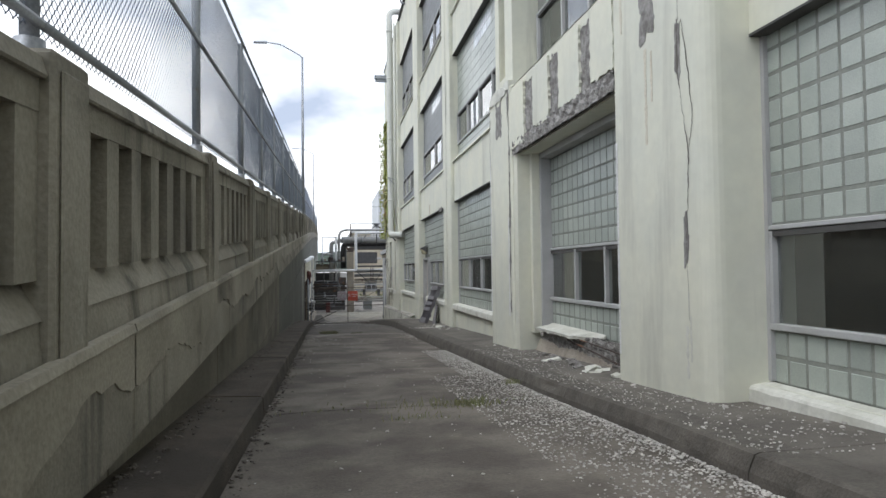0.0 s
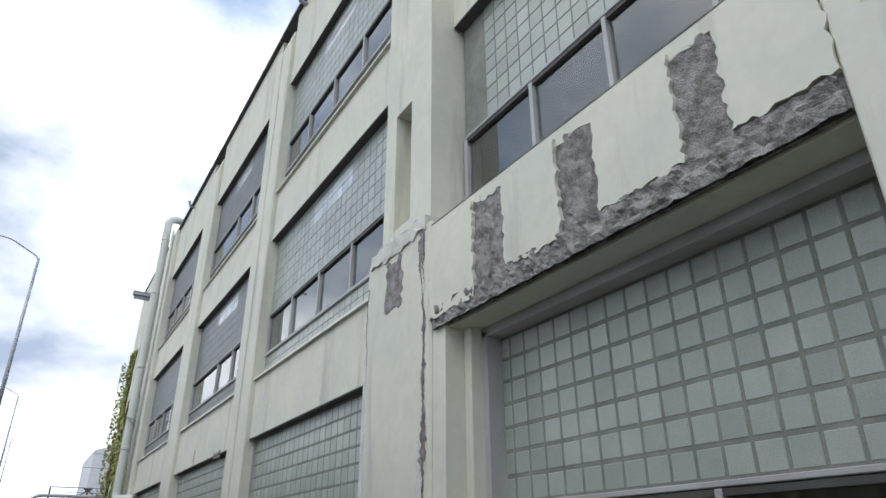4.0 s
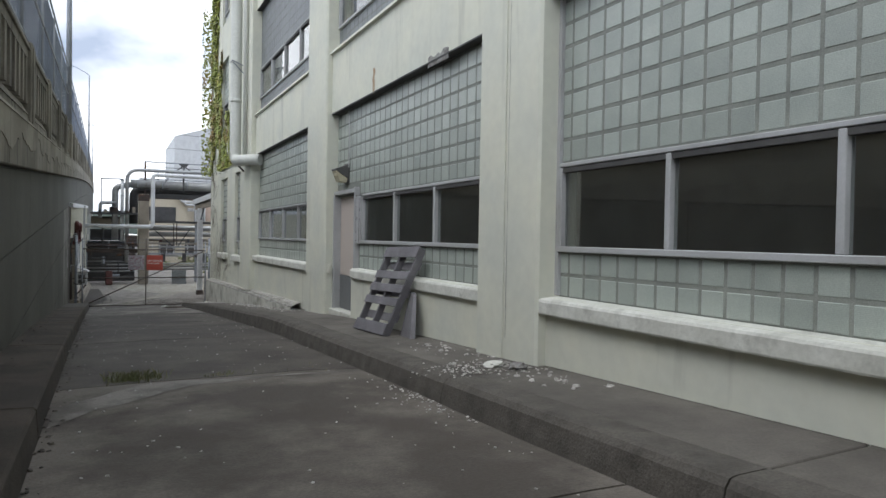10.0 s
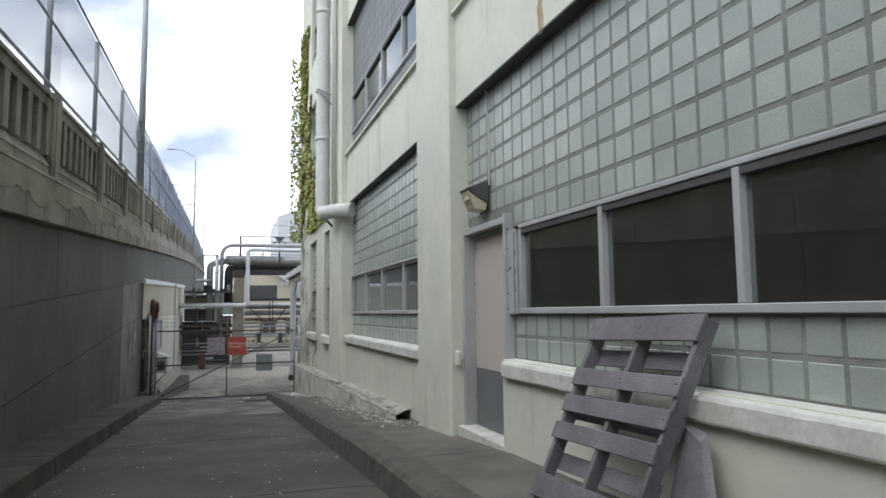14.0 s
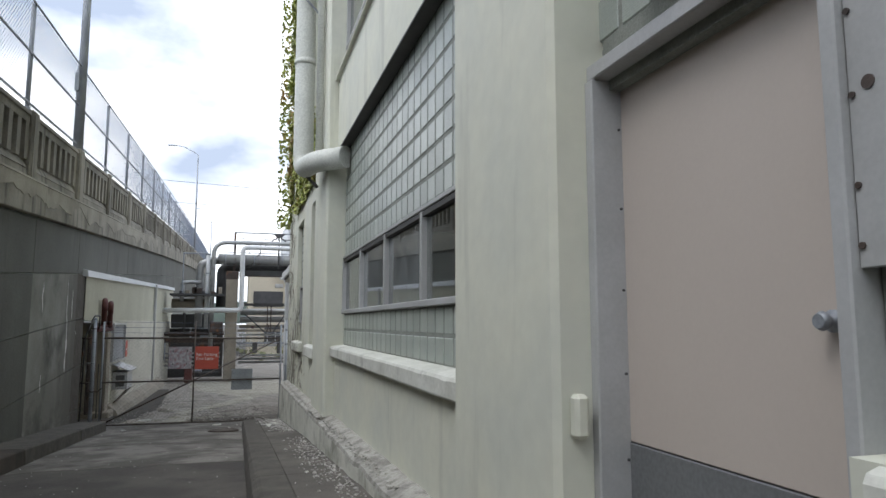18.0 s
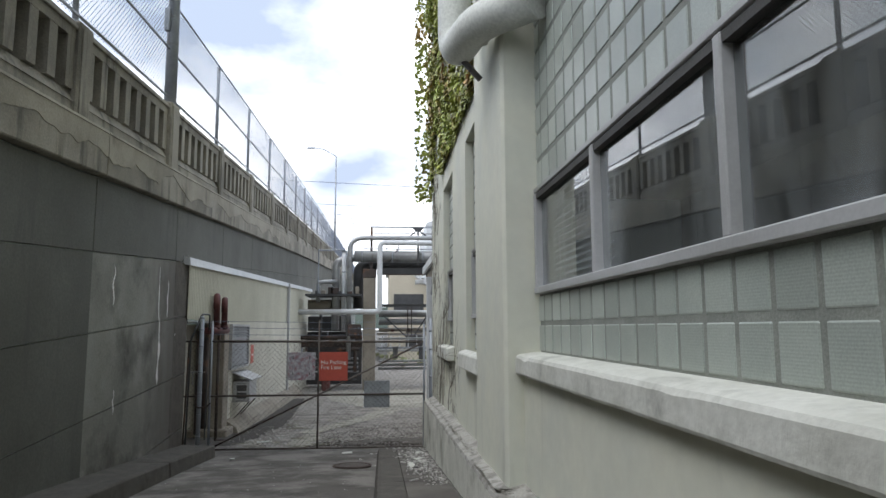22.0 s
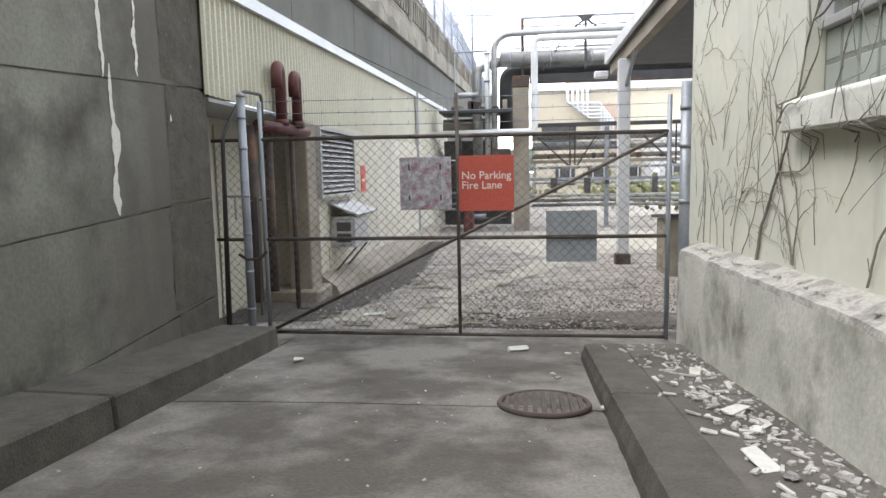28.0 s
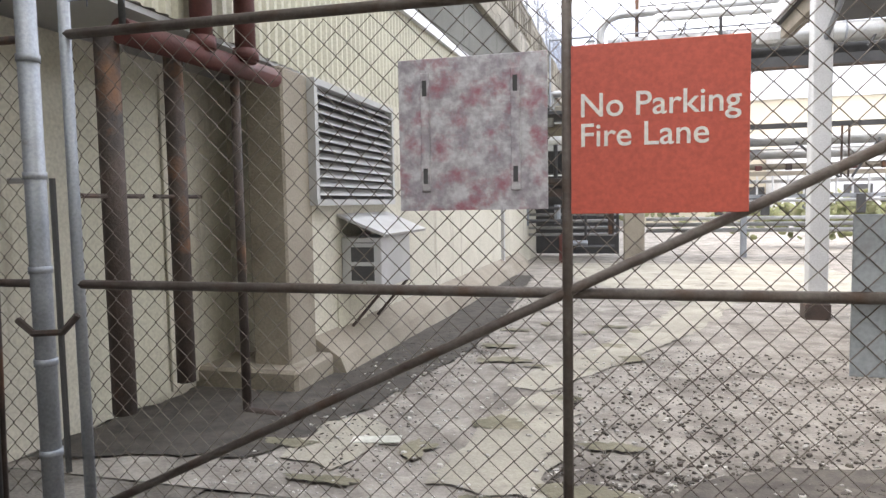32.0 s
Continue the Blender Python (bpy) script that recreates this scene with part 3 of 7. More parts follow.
def worn_sill(y0, y1, nose, lo, hi, back, seed):
    """A projecting sill whose front edge is chipped and uneven."""
    g = Geo()
    n = int((y1 - y0) / 0.05)
    for i in range(n + 1):
        y = y0 + (y1 - y0) * i / n
        w = 0.008 * noise.noise((y * 2.5, seed, 0)) + 0.003 * noise.noise((y * 14, seed, 1))
        chip = 0.03 * max(0, noise.noise((y * 3.1, seed, 4)) - 0.22) + 0.02 * max(0, noise.noise((y * 9, seed, 6)) - 0.25)
        x = nose + w
        g.v += [(S_X - 0.002, y, lo), (x + 0.006 + 0.4 * chip, y, lo + 0.004 * noise.noise((y * 6, seed, 3))), (x, y, lo + 0.015), (x + 0.2 * chip, y, hi - 0.028 - chip), (x + 0.012 + chip, y, hi - 0.006 - 0.5 * chip), (x + 0.05, y, hi + 0.006), (S_X + 0.12, y, back)]
    m = 7
    g.f = [(m * i + k, m * i + k + 1, m * i + m + k + 1, m * i + m + k) for i in range(n) for k in range(m - 1)]
    g.f += [tuple(range(m)), tuple(reversed(range(m * n, m * n + m)))]
    return g


# pilasters
for y0, y1, front in ((-12.0, -10.6, P_X), (-3.1, -1.5, P_X), (18.68, 19.84, 3.36), (25.87, 27.22, 3.36), (33.42, 35.05, 3.32)):
    put("pilaster", Geo().box(front, y0, BASE, THICK, y1, 13.4 if y1 < 30 else ROOF - 0.02), M_PAINT, factory, bevel=0.03)
    if y1 < 30:
        put("pilaster_cap", Geo().hexa([(front + 0.03, y0 + 0.02, 13.4), (THICK, y0 + 0.02, 13.4), (THICK, y1 - 0.02, 13.4), (front + 0.03, y1 - 0.02, 13.4), (S_X - 0.02, y0 + 0.1, 13.75), (THICK, y0 + 0.1, 13.75), (THICK, y1 - 0.1, 13.75), (S_X - 0.02, y1 - 0.1, 13.75)]), M_PAINT, factory)
    if 18 < y0 < 19:
        put("pilaster_step", Geo().box(front - 0.014, y0 + 0.52 * (y1 - y0), BASE, front - 0.001, y1 - 0.02, 13.3), M_PAINT, factory, bevel=0.012)
corner = [(P_X + 0.16 - 0.16 * math.cos(a), 5.11 - 0.16 * math.sin(a)) for a in np.linspace(0, math.pi / 2, 7)]
CRACKED = put("pilaster", Geo().plate([(THICK, 4.95), (THICK, 6.72), (P_X + 0.015, 6.72), (P_X, 6.705)] + corner, "z", BASE, ROOF - 0.02), M_PAINT, factory, "wide cream pilaster with a long open crack")
SPALLED = put("pilaster", Geo().box(P_X, 10.98, BASE, THICK, 12.53, 4.62), M_PAINT, factory, "cream pilaster with spalled top", bevel=0.03)
for box in ((3.14, 11.12, 4.62, THICK, 11.62, ROOF - 0.02), (3.14, 12.04, 4.62, THICK, 12.33, ROOF - 0.02), (3.14, 11.622, 6.66, THICK, 12.038, ROOF - 0.02), (3.14, 11.622, 4.62, THICK, 12.038, 4.93), (3.45, 11.622, 4.932, THICK, 12.038, 6.658), (3.09, 10.742, BASE, THICK, 10.978, 3.358)):
    put("pilaster", Geo().box(*box), M_PAINT, factory)
put("infill", Geo().box(3.46, -10.6, BASE, THICK, -3.1, ROOF - 0.02), M_PAINT, factory)
# spandrels, aprons, sills and dark head strips of each bay
for i, (y0, y1, _) in enumerate(BAYS):
    put("apron", Geo().box(S_X, y0, BASE, THICK, y1 if i != 3 else 24.593, 0.235), M_PAINT, factory)
    for k, (low, _, _, high) in enumerate(FLOORS):
        top_z = FLOORS[k + 1][0] - 0.16 if k < 2 else ROOF - 0.02
        if i == 1 and k == 0:
            continue
        put("spandrel", Geo().box(S_X, y0, high, THICK, y1 if i != 1 else 11.118, top_z), M_PAINT, factory)
        # Thin dark strip along the top of the opening.
        put("window_head", Geo().box(S_X - 0.012, y0 + 0.01, high - 0.022, W_X + 0.1, (y1 if i != 1 else 11.11) - 0.01, high - 0.002), M_SHADELINE, factory)
        if k:
            z = low - 0.158
            put("sill", Geo().hexa([(S_X - 0.06, y0 + 0.01, z), (THICK, y0 + 0.01, z), (THICK, y1 - 0.01, z), (S_X - 0.06, y1 - 0.01, z), (S_X - 0.05, y0 + 0.01, z + 0.05), (THICK, y0 + 0.01, z + 0.155), (THICK, y1 - 0.01, z + 0.155), (S_X - 0.05, y1 - 0.01, z + 0.05)]), M_PAINT, factory)
    if i != 1:
        e0, e1 = (y0 - 0.10, y1 + 0.10) if i < 3 else (y0 - 0.0, y1)
        if i == 3:
            e1 = 24.515
        d0, d1 = (-0.022, -0.022) if i == 4 else (0.0, 0.0)
        nose = 3.425 if i == 3 else 3.39 if i < 4 else 3.405
        put("sill", worn_sill(e0, e1, nose, 0.235 + d0, 0.388 + d0, 0.41 + d0, i), M_SILL, factory, "chipped white window sill")
        g = Geo()
        for v in np.arange(e0, e1, 0.06):
            w = 0.004 + 0.005 * max(0, noise.noise((v * 2.1, 41, i))) + 0.003 * noise.noise((v * 9, 42, i))
            g.v += [(S_X - 0.0025, v, 0.2365 + d0), (S_X - 0.003, v, 0.2365 + d0 - max(0.001, w) * 1.6)]
        g.f = [(2 * k, 2 * k + 1, 2 * k + 3, 2 * k + 2) for k in range(len(g.v) // 2 - 1)]
        put("gap", g, M_CRACK, factory, "dark joint under the sill")
        put("sill_bed", Geo().box(S_X if i < 4 else S_X + 0.115, y0, 0.237 if i < 4 else 0.225, THICK, 24.593 if i == 3 else y1, 0.40 if i < 4 else 0.384), M_PAINT, factory)
# end bay with its two narrow windows
NARROW = ((35.20, 36.65), (38.28, 39.86))
for a, b in ((35.05, 35.20), (36.65, 38.28), (39.86, 42.62)):
    put("end_wall", Geo().box(3.42, a, BASE, THICK, b, ROOF - 0.02), M_PAINT, factory)
for a, b in NARROW:
    for lo, hi in ((BASE, 0.20), (3.06, 4.62), (7.50, 8.90), (11.78, ROOF - 0.02)):
        put("spandrel", Geo().box(3.424, a, lo, THICK, b, hi), M_PAINT, factory)
    e0, e1 = a - 0.24, b + 0.04
    put("sill", Geo().hexa([(3.30, e0, 0.09), (3.418, e0, 0.09), (3.418, e1, 0.09), (3.30, e1, 0.09), (3.31, e0, 0.27), (3.418, e0, 0.31), (3.418, e1, 0.31), (3.31, e1, 0.27)]), M_SILL, factory, bevel=0.012)
# low plinth along the last bays, its top broken
def plinth_top(y):
    return -0.60 - 0.021 * (y - 28) + 0.02 * noise.noise((y * 2.1, 3, 0))


g = Geo()
ys = np.arange(28.0, 42.13, 0.06)
for y in ys:
    wall = S_X if y < 33.42 else 3.33 if y < 35.05 else 3.425
    f = 3.22 + 0.018 * noise.noise((y * 1.7, 0, 0)) - 0.0035 * (y - 35)
    e = plinth_top(y)
    nick = 0.035 * max(0, noise.noise((y * 4.5, 7, 0))) + 0.02 * max(0, noise.noise((y * 13, 9, 0)))
    g.v += [(f - 0.01, y, -3.0), (f, y, e - 0.30), (f + 0.004, y, e - 0.05 - nick)]
    g.v += [(f + 0.012 + nick * 0.5, y, e - 0.012 - nick), (f + 0.06, y, e + 0.008 * noise.noise((y * 7, 1, 0))), (wall - 0.10, y, e + 0.035 + 0.014 * noise.noise((y * 5, 2, 0))), (wall + 0.03, y, e + 0.07 + 0.012 * noise.noise((y * 3, 4, 0)))]
n = len(ys)
front, crown = Geo(), Geo()
front.v, crown.v = g.v, list(g.v)
front.f = [(j * 7 + i, j * 7 + i + 1, j * 7 + i + 8, j * 7 + i + 7) for j in range(n - 1) for i in range(2)]
crown.f = [(j * 7 + i, j * 7 + i + 1, j * 7 + i + 8, j * 7 + i + 7) for j in range(n - 1) for i in range(2, 6)]
front.f.append(tuple((n - 1) * 7 + i for i in range(7)))
put("plinth", front, M_PLINTH, factory, "mildewed concrete plinth with a broken edge")
put("plinth_crown", crown, M_CEMENT, factory, "crumbling cement top of the plinth")
g = Geo()
for y in np.arange(34.0, 41.9, 0.05):
    w = 0.012 + 0.02 * max(0, noise.noise((y * 2.3, 11, 0))) + 0.012 * noise.noise((y * 9, 12, 0))
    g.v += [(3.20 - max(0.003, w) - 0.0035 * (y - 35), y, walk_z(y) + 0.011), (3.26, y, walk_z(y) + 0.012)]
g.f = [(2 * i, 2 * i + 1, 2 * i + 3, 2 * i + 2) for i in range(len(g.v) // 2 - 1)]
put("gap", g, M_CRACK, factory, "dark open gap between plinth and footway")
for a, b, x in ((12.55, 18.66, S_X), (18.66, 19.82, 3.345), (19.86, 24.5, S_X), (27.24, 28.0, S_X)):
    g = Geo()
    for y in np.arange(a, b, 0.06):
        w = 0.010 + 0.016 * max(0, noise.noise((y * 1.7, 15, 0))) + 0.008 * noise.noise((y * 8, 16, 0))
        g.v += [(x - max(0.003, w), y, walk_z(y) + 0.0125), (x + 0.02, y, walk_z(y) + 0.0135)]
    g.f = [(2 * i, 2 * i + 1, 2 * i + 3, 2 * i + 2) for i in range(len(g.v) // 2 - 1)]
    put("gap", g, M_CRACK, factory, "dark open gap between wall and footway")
# roof, coping, other walls and floors
put("coping", Geo().box(S_X - 0.10, -40, ROOF, THICK + 0.2, 42.72, ROOF + 0.09), M_DARK, factory)
put("roof", Geo().box(THICK, -40, 13.7, 20, 42.62, 13.95), M_DARK, factory)
put("end_wall", Geo().box(THICK + 0.002, 42.3, BASE, 20, 42.62, 13.7), M_PAINT, factory)
put("end_wall", Geo().box(THICK + 0.002, -40, BASE, 20, -39.7, 13.7), M_PAINT, factory)
put("front_wall", Geo().box(S_X, -40, BASE, THICK, -12.0, ROOF - 0.02), M_PAINT, factory)
put("rear_wall", Geo().box(20, -40, BASE, 20.3, 42.62, 13.7), M_ROOM, factory)
for z in (-0.6, 3.75, 8.0):
    put("storey_floor", Geo().box(THICK, -39.7, z - 0.3 + (0 if z > 0 else -0.2), 20, 42.3, z), M_ROOM, factory)
put("inner_wall", Geo().box(9.0, -39, -0.6, 9.2, 42.2, 3.44), M_ROOM, factory)
put("inner_wall", Geo().box(9.0, -39, 3.76, 9.2, 42.2, 7.69), M_ROOM, factory)
put("inner_wall", Geo().box(9.0, -39, 8.01, 9.2, 42.2, 13.69), M_ROOM, factory)

# ---- glass block windows ----
PITCH = 0.2085
BLOCK = Geo().box(-0.005, -0.0905, -0.0885, 0.03, 0.0905, 0.0885)
BLOCK_MESH = BLOCK.data("block", M_BLOCK, bevel=0.005)


# width of a block with its joint, end of the grid, height of a course, for each bay
GRIDS = ((0.2145, 4.97, 0.2125), (0.2165, 10.63, 0.215), (0.2295, 18.74, 0.2275), (0.2303, 25.935, 0.2275), (0.2375, 33.4875, 0.235))


def window(number, y0, y1, posts, floor, mat_blocks, single, patch=None, x=W_X):
    low, strip0, strip1, high = floor
    words = "grey painted" if mat_blocks is M_BLOCKGREY else "pale green"
    win = thing("window_%d" % number, words + " glass block window with a strip of plain panes", "window", kind="structure")
    panels = ((low - 0.02, strip0 - 0.02, 0.225), (strip1 + 0.045, high + 0.10, 0.205))
    for z0, z1, rise in panels:
        if z1 - z0 < 0.15:
            continue
        put("mortar", Geo().box(x + 0.0, y0 + 0.02, z0, x + 0.055, 24.590 if number == 3 and z1 < strip1 else y1 - 0.02, min(z1, high + 0.0) if z1 > strip1 else z1), M_MORTAR, win)
        pitch, start, step = GRIDS[number % 10] if number < 30 else (PITCH, y1 - 0.035, 0.205)
        rows = max(1, round((z1 - z0) / rise)) if z1 < strip1 else math.ceil((z1 - z0) / step)
        rise = (z1 - z0) / rows if z1 < strip1 else step
        cols = int((y1 - y0 - 0.06) / pitch + 0.35)
        joined, patchy = Geo(), Geo()
        for r in range(rows):
            for c in range(cols):
                cy, cz = start - pitch * (c + 0.5), z0 + rise * (r + 0.5)
                if cy - 0.08 < y0 or (number == 3 and cy > 24.56 and cz < 1.86):
                    continue
                if single:
                    ob = put("block", BLOCK_MESH, None, win)
                    ob.location, ob.scale = (x, cy, cz), (1, pitch / PITCH, rise / PITCH)
                else:
                    sq = patchy if patch and patch[0] <= c < patch[1] and rows - r in patch[2] and z0 > strip1 else joined
                    h = rise / 2 - 0.011
                    sq.box(x - 0.005, cy - pitch / 2 + 0.011, cz - h, x + 0.01, cy + pitch / 2 - 0.011, cz + h)
        if joined.v:
            put("blocks", joined, mat_blocks, win, kind="stuff")
        if patchy.v:
            put("clear_blocks", patchy, M_CLEAR, win, "patch of clear unpainted blocks", kind="stuff")
    # the strip of panes
    stops = [y0 + 0.03, *sorted(posts), (24.385 if number == 3 else y1 - 0.03)]
    put("head_rail", Geo().box(x - 0.04, stops[0], strip1 + 0.002, x + 0.06, stops[-1], strip1 + 0.042), M_FRAME, win, bevel=0.006)
    put("bottom_rail", Geo().box(x - 0.05, stops[0], strip0 - 0.02, x + 0.06, stops[-1], strip0 + 0.035), M_FRAME, win, bevel=0.006)
    # Dark bar paints in the shadow band below the head rail.
    put("head_shade", Geo().box(x - 0.03, stops[0], strip1 - 0.05, x + 0.05, stops[-1], strip1 - 0.006), M_SHADELINE, win)
    for a, b in zip(stops, stops[1:]):
        put("pane", Geo().box(x + 0.012, a + 0.02, strip0 + 0.03, x + 0.018, b - 0.02, strip1 - 0.03), M_DUSTY if number == 4 and a > 28.5 else M_GLASS, win).visible_shadow = False
    for s in stops[1:-1]:
        put("mullion", Geo().box(x - 0.04, s - 0.028, strip0 + 0.035, x + 0.06, s + 0.028, strip1 - 0.005), M_FRAME, win, bevel=0.006)
    put("jamb", Geo().box(x - 0.04, stops[-1] - 0.05, strip0 + 0.035, x + 0.05, stops[-1] + 0.012, strip1 - 0.005), M_FRAME, win, bevel=0.006)
    if number < 10:
        put("jamb", Geo().box(x - 0.045, y1 - 0.045, low, x - 0.003, y1 + 0.0, high), M_FRAME, win) if number not in (3, 4) else None
    return win


for i, (y0, y1, posts) in enumerate(BAYS):
    fl = (0.40, *FLOORS[0][1:]) if i == 4 else FLOORS[0] if i != 1 else (0.42, 0.87, 1.68, 3.30)
    window(i, y0, y1, posts, fl, M_BLOCK, True)
for i, (y0, y1, posts) in enumerate(BAYS):
    grey = i >= 3
    window(10 + i, y0, y1 if i != 1 else 11.11, posts if i != 1 else (7.6, 8.7, 9.8), FLOORS[1], M_BLOCKGREY if grey else M_BLOCK, False, (10, 18, (2, 3)) if i in (2, 3) else None)
    window(20 + i, y0, y1 if i != 1 else 11.11, posts if i != 1 else (7.6, 8.7, 9.8), FLOORS[2], M_BLOCKGREY if grey else M_BLOCK, False, (9, 16, (2, 3)) if i in (2, 3) else None)
for j, (a, b) in enumerate(NARROW):
    window(30 + j, a, b, (), (0.32, 0.72, 1.55, 3.06), M_BLOCK, True, x=3.53)
    window(40 + j, a, b, (), (4.64, 5.02, 5.88, 7.50), M_BLOCK, False, x=3.53)
    window(50 + j, a, b, (), (8.92, 9.30, 10.16, 11.78), M_BLOCK, False, x=3.53)

# ---- the viaduct: retaining wall, fascia, balustrade, fence ----
POSTS = [-12.1, -8.35, -4.6, -0.84, 2.92, 6.68, 10.3, 13.65, 17.15, 21.0, 25.1, 29.1, 33.0, 36.85, 40.7, 44.7, 48.8] + [53.0 + 4.2 * i for i in range(28)]
JOINTS = [p + 0.8 for p in POSTS]


def sloped(y0, y1, x_in, x_out, lo, hi, chamfer=0.0):
    """A bar along the viaduct between two heights measured from the balustrade's top; x offsets from the wall line."""
    p = []
    for off, cut in ((lo, 0.0), (hi, chamfer)):
        p += [(wall_x(y0) + x_in, y0, deck_z(y0) + off), (wall_x(y0) + x_out - cut, y0, deck_z(y0) + off), (wall_x(y1) + x_out - cut, y1, deck_z(y1) + off), (wall_x(y1) + x_in, y1, deck_z(y1) + off)]
    return Geo().hexa(p)


viaduct = thing("viaduct_wall", "weathered concrete viaduct wall with painted lower panels", "retaining wall", kind="structure")
balustrade = thing("balustrade", "stained concrete balustrade with upright slots along the viaduct", "balustrade", kind="structure")
for y0, y1 in zip(JOINTS, JOINTS[1:]):
    far = y0 > 70
    put("fascia", sloped(y0 + 0.008, y1 - 0.008, -0.5, 0.07, -1.86, -1.26, 0.0), M_VIA, viaduct, bevel=0.0 if far else 0.015)
    shed_side = 41.3 < y0 < 66
    put("backing", sloped(y0, y1, -0.5, -0.085, -4.06 if shed_side else -9.5, -1.87), M_MORTAR, viaduct)
    if 41.3 < y0 < 42:
        put("backing", sloped(y0, 42.40, -0.8, -0.085, -9.5, -4.06), M_MORTAR, viaduct)
    for hi, lo in ((-1.875, -2.95), (-2.95, -4.08), (-4.08, -5.25), (-5.25, -6.35), (-6.35, -7.5)):
        if deck_z(y0) + hi < road_z(y0) - 0.2 or (y0 > 46 and hi < -5):
            continue
        end = y1
        if shed_side and hi < -4:
            if y0 > 42:
                continue
            end = 42.44
        gap = 0.009 if hi > -2 else 0.0
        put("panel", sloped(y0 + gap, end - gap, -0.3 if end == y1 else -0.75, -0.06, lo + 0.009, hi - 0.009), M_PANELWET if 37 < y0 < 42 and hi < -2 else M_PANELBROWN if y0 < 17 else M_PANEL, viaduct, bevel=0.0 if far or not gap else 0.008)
for y0, y1 in zip(POSTS, POSTS[1:]):
    far = y0 > 70
    wide = 0.24 if 40 < y0 < 41 else 0.2
    put("post", sloped(y0 - wide, y0 + wide, -0.30, 0.035 if wide < 0.22 else 0.06, -1.255, 0.03), M_VIA, balustrade, bevel=0.02)
    if not far:
        put("post_face", sloped(y0 - wide + 0.05, y0 + wide - 0.05, 0.036, 0.052 if wide < 0.22 else 0.075, -1.25, -0.05), M_VIA, balustrade, bevel=0.008)
    a, b = y0 + wide, y1 - (0.24 if 40 < y1 < 41 else 0.2)
    put("bottom_rail", sloped(a, b, -0.27, 0.0, -1.255, -1.06, 0.02), M_VIA, balustrade)
    put("slot_sill", sloped(a, b, -0.27, -0.005, -1.06, -0.90, 0.09), M_VIA, balustrade)
    put("recess", sloped(a, b, -0.29, -0.235, -0.90, -0.23), M_VIA, balustrade)
    put("top_rail", sloped(a, b, -0.28, -0.02, -0.23, -0.10), M_VIA, balustrade)
    put("rail_cap", sloped(a, b, -0.29, 0.018, -0.10, 0.0, 0.03), M_VIA, balustrade, bevel=0.0 if far else 0.012)
    n = 7
    end_block = 0.2
    pitch = (b - a - 2 * end_block + 0.2) / n
    put("end_block", sloped(a, a + end_block, -0.232, -0.025, -0.90, -0.23), M_VIA, balustrade)
    put("end_block", sloped(b - end_block, b, -0.232, -0.025, -0.90, -0.23), M_VIA, balustrade)
    for j in range(1, n):
        c = a + end_block - 0.1 + j * pitch
        put("baluster", sloped(c - 0.1, c + 0.1, -0.232, -0.025, -0.90, -0.23), M_VIA, balustrade)
for y0, y1 in zip(JOINTS[:18], JOINTS[1:19]):
    rr = random.Random(int(y0 * 10) + 500)
    ys = np.linspace(y0 + 0.012, y1 - 0.012, 56)
    g = Geo()
    base = 0.30 + 0.10 * noise.noise((y0, 0, 5))
    for v in ys:
        hang = max(0.06, base + 0.28 * noise.noise((v * 0.8, 2, 0)) + 0.07 * noise.noise((v * 3.5, 3, 0)) + rr.uniform(-0.012, 0.012))
        for off, out in ((-1.262, 0.0785), (-1.262 - min(hang, 0.555), 0.0785), (-1.262 - min(hang, 0.555) - 0.004, 0.069)):
            g.v.append((wall_x(v) + out, v, deck_z(v) + off))
    g.f = [(3 * i + k, 3 * i + k + 1, 3 * i + k + 4, 3 * i + k + 3) for i in range(55) for k in range(2)]
    put("cement_skin", g, M_PEEL, viaduct, "paler cement skin peeling off the fascia")
    put("ledge", sloped(y0 + 0.01, y1 - 0.01, 0.02, 0.088, -1.258, -1.218, 0.012), M_PEEL, balustrade)
deck = Geo()
for y0, y1 in zip(POSTS, POSTS[1:]):
    deck.hexa([(-18, y0, deck_z(y0) - 2.2), (wall_x(y0) - 0.5, y0, deck_z(y0) - 2.2), (wall_x(y1) - 0.5, y1, deck_z(y1) - 2.2), (-18, y1, deck_z(y1) - 2.2), (-18, y0, deck_z(y0) - 1.15), (wall_x(y0) - 0.31, y0, deck_z(y0) - 1.15), (wall_x(y1) - 0.31, y1, deck_z(y1) - 1.15), (-18, y1, deck_z(y1) - 1.15)])
put("viaduct_deck", deck, M_ROAD, viaduct)

fence = thing("chain_link_fence", "tall galvanised chain link fence on top of the balustrade", "fence")
F_X = -0.14
for y0, y1 in zip(POSTS, POSTS[1:]):
    for yy in (y0,):
        x = wall_x(yy) + F_X
        z = deck_z(yy)
        put("fence_post", Geo().tube([(x, yy, z - 0.02), (x, yy, z + 2.12)], 0.042, 8), M_STEEL, fence, smooth=True)
        if yy < 60:
            put("collar", Geo().tube([(x, yy, z + 0.0), (x, yy, z + 0.11)], 0.062, 10), M_STEEL, fence, smooth=True)
    for off in (0.18, 1.12, 2.10):
        put("fence_rail", Geo().tube([(wall_x(y0) + F_X + 0.045, y0, deck_z(y0) + off), (wall_x(y1) + F_X + 0.045, y1, deck_z(y1) + off)], 0.023, 6), M_STEEL, fence, smooth=True)


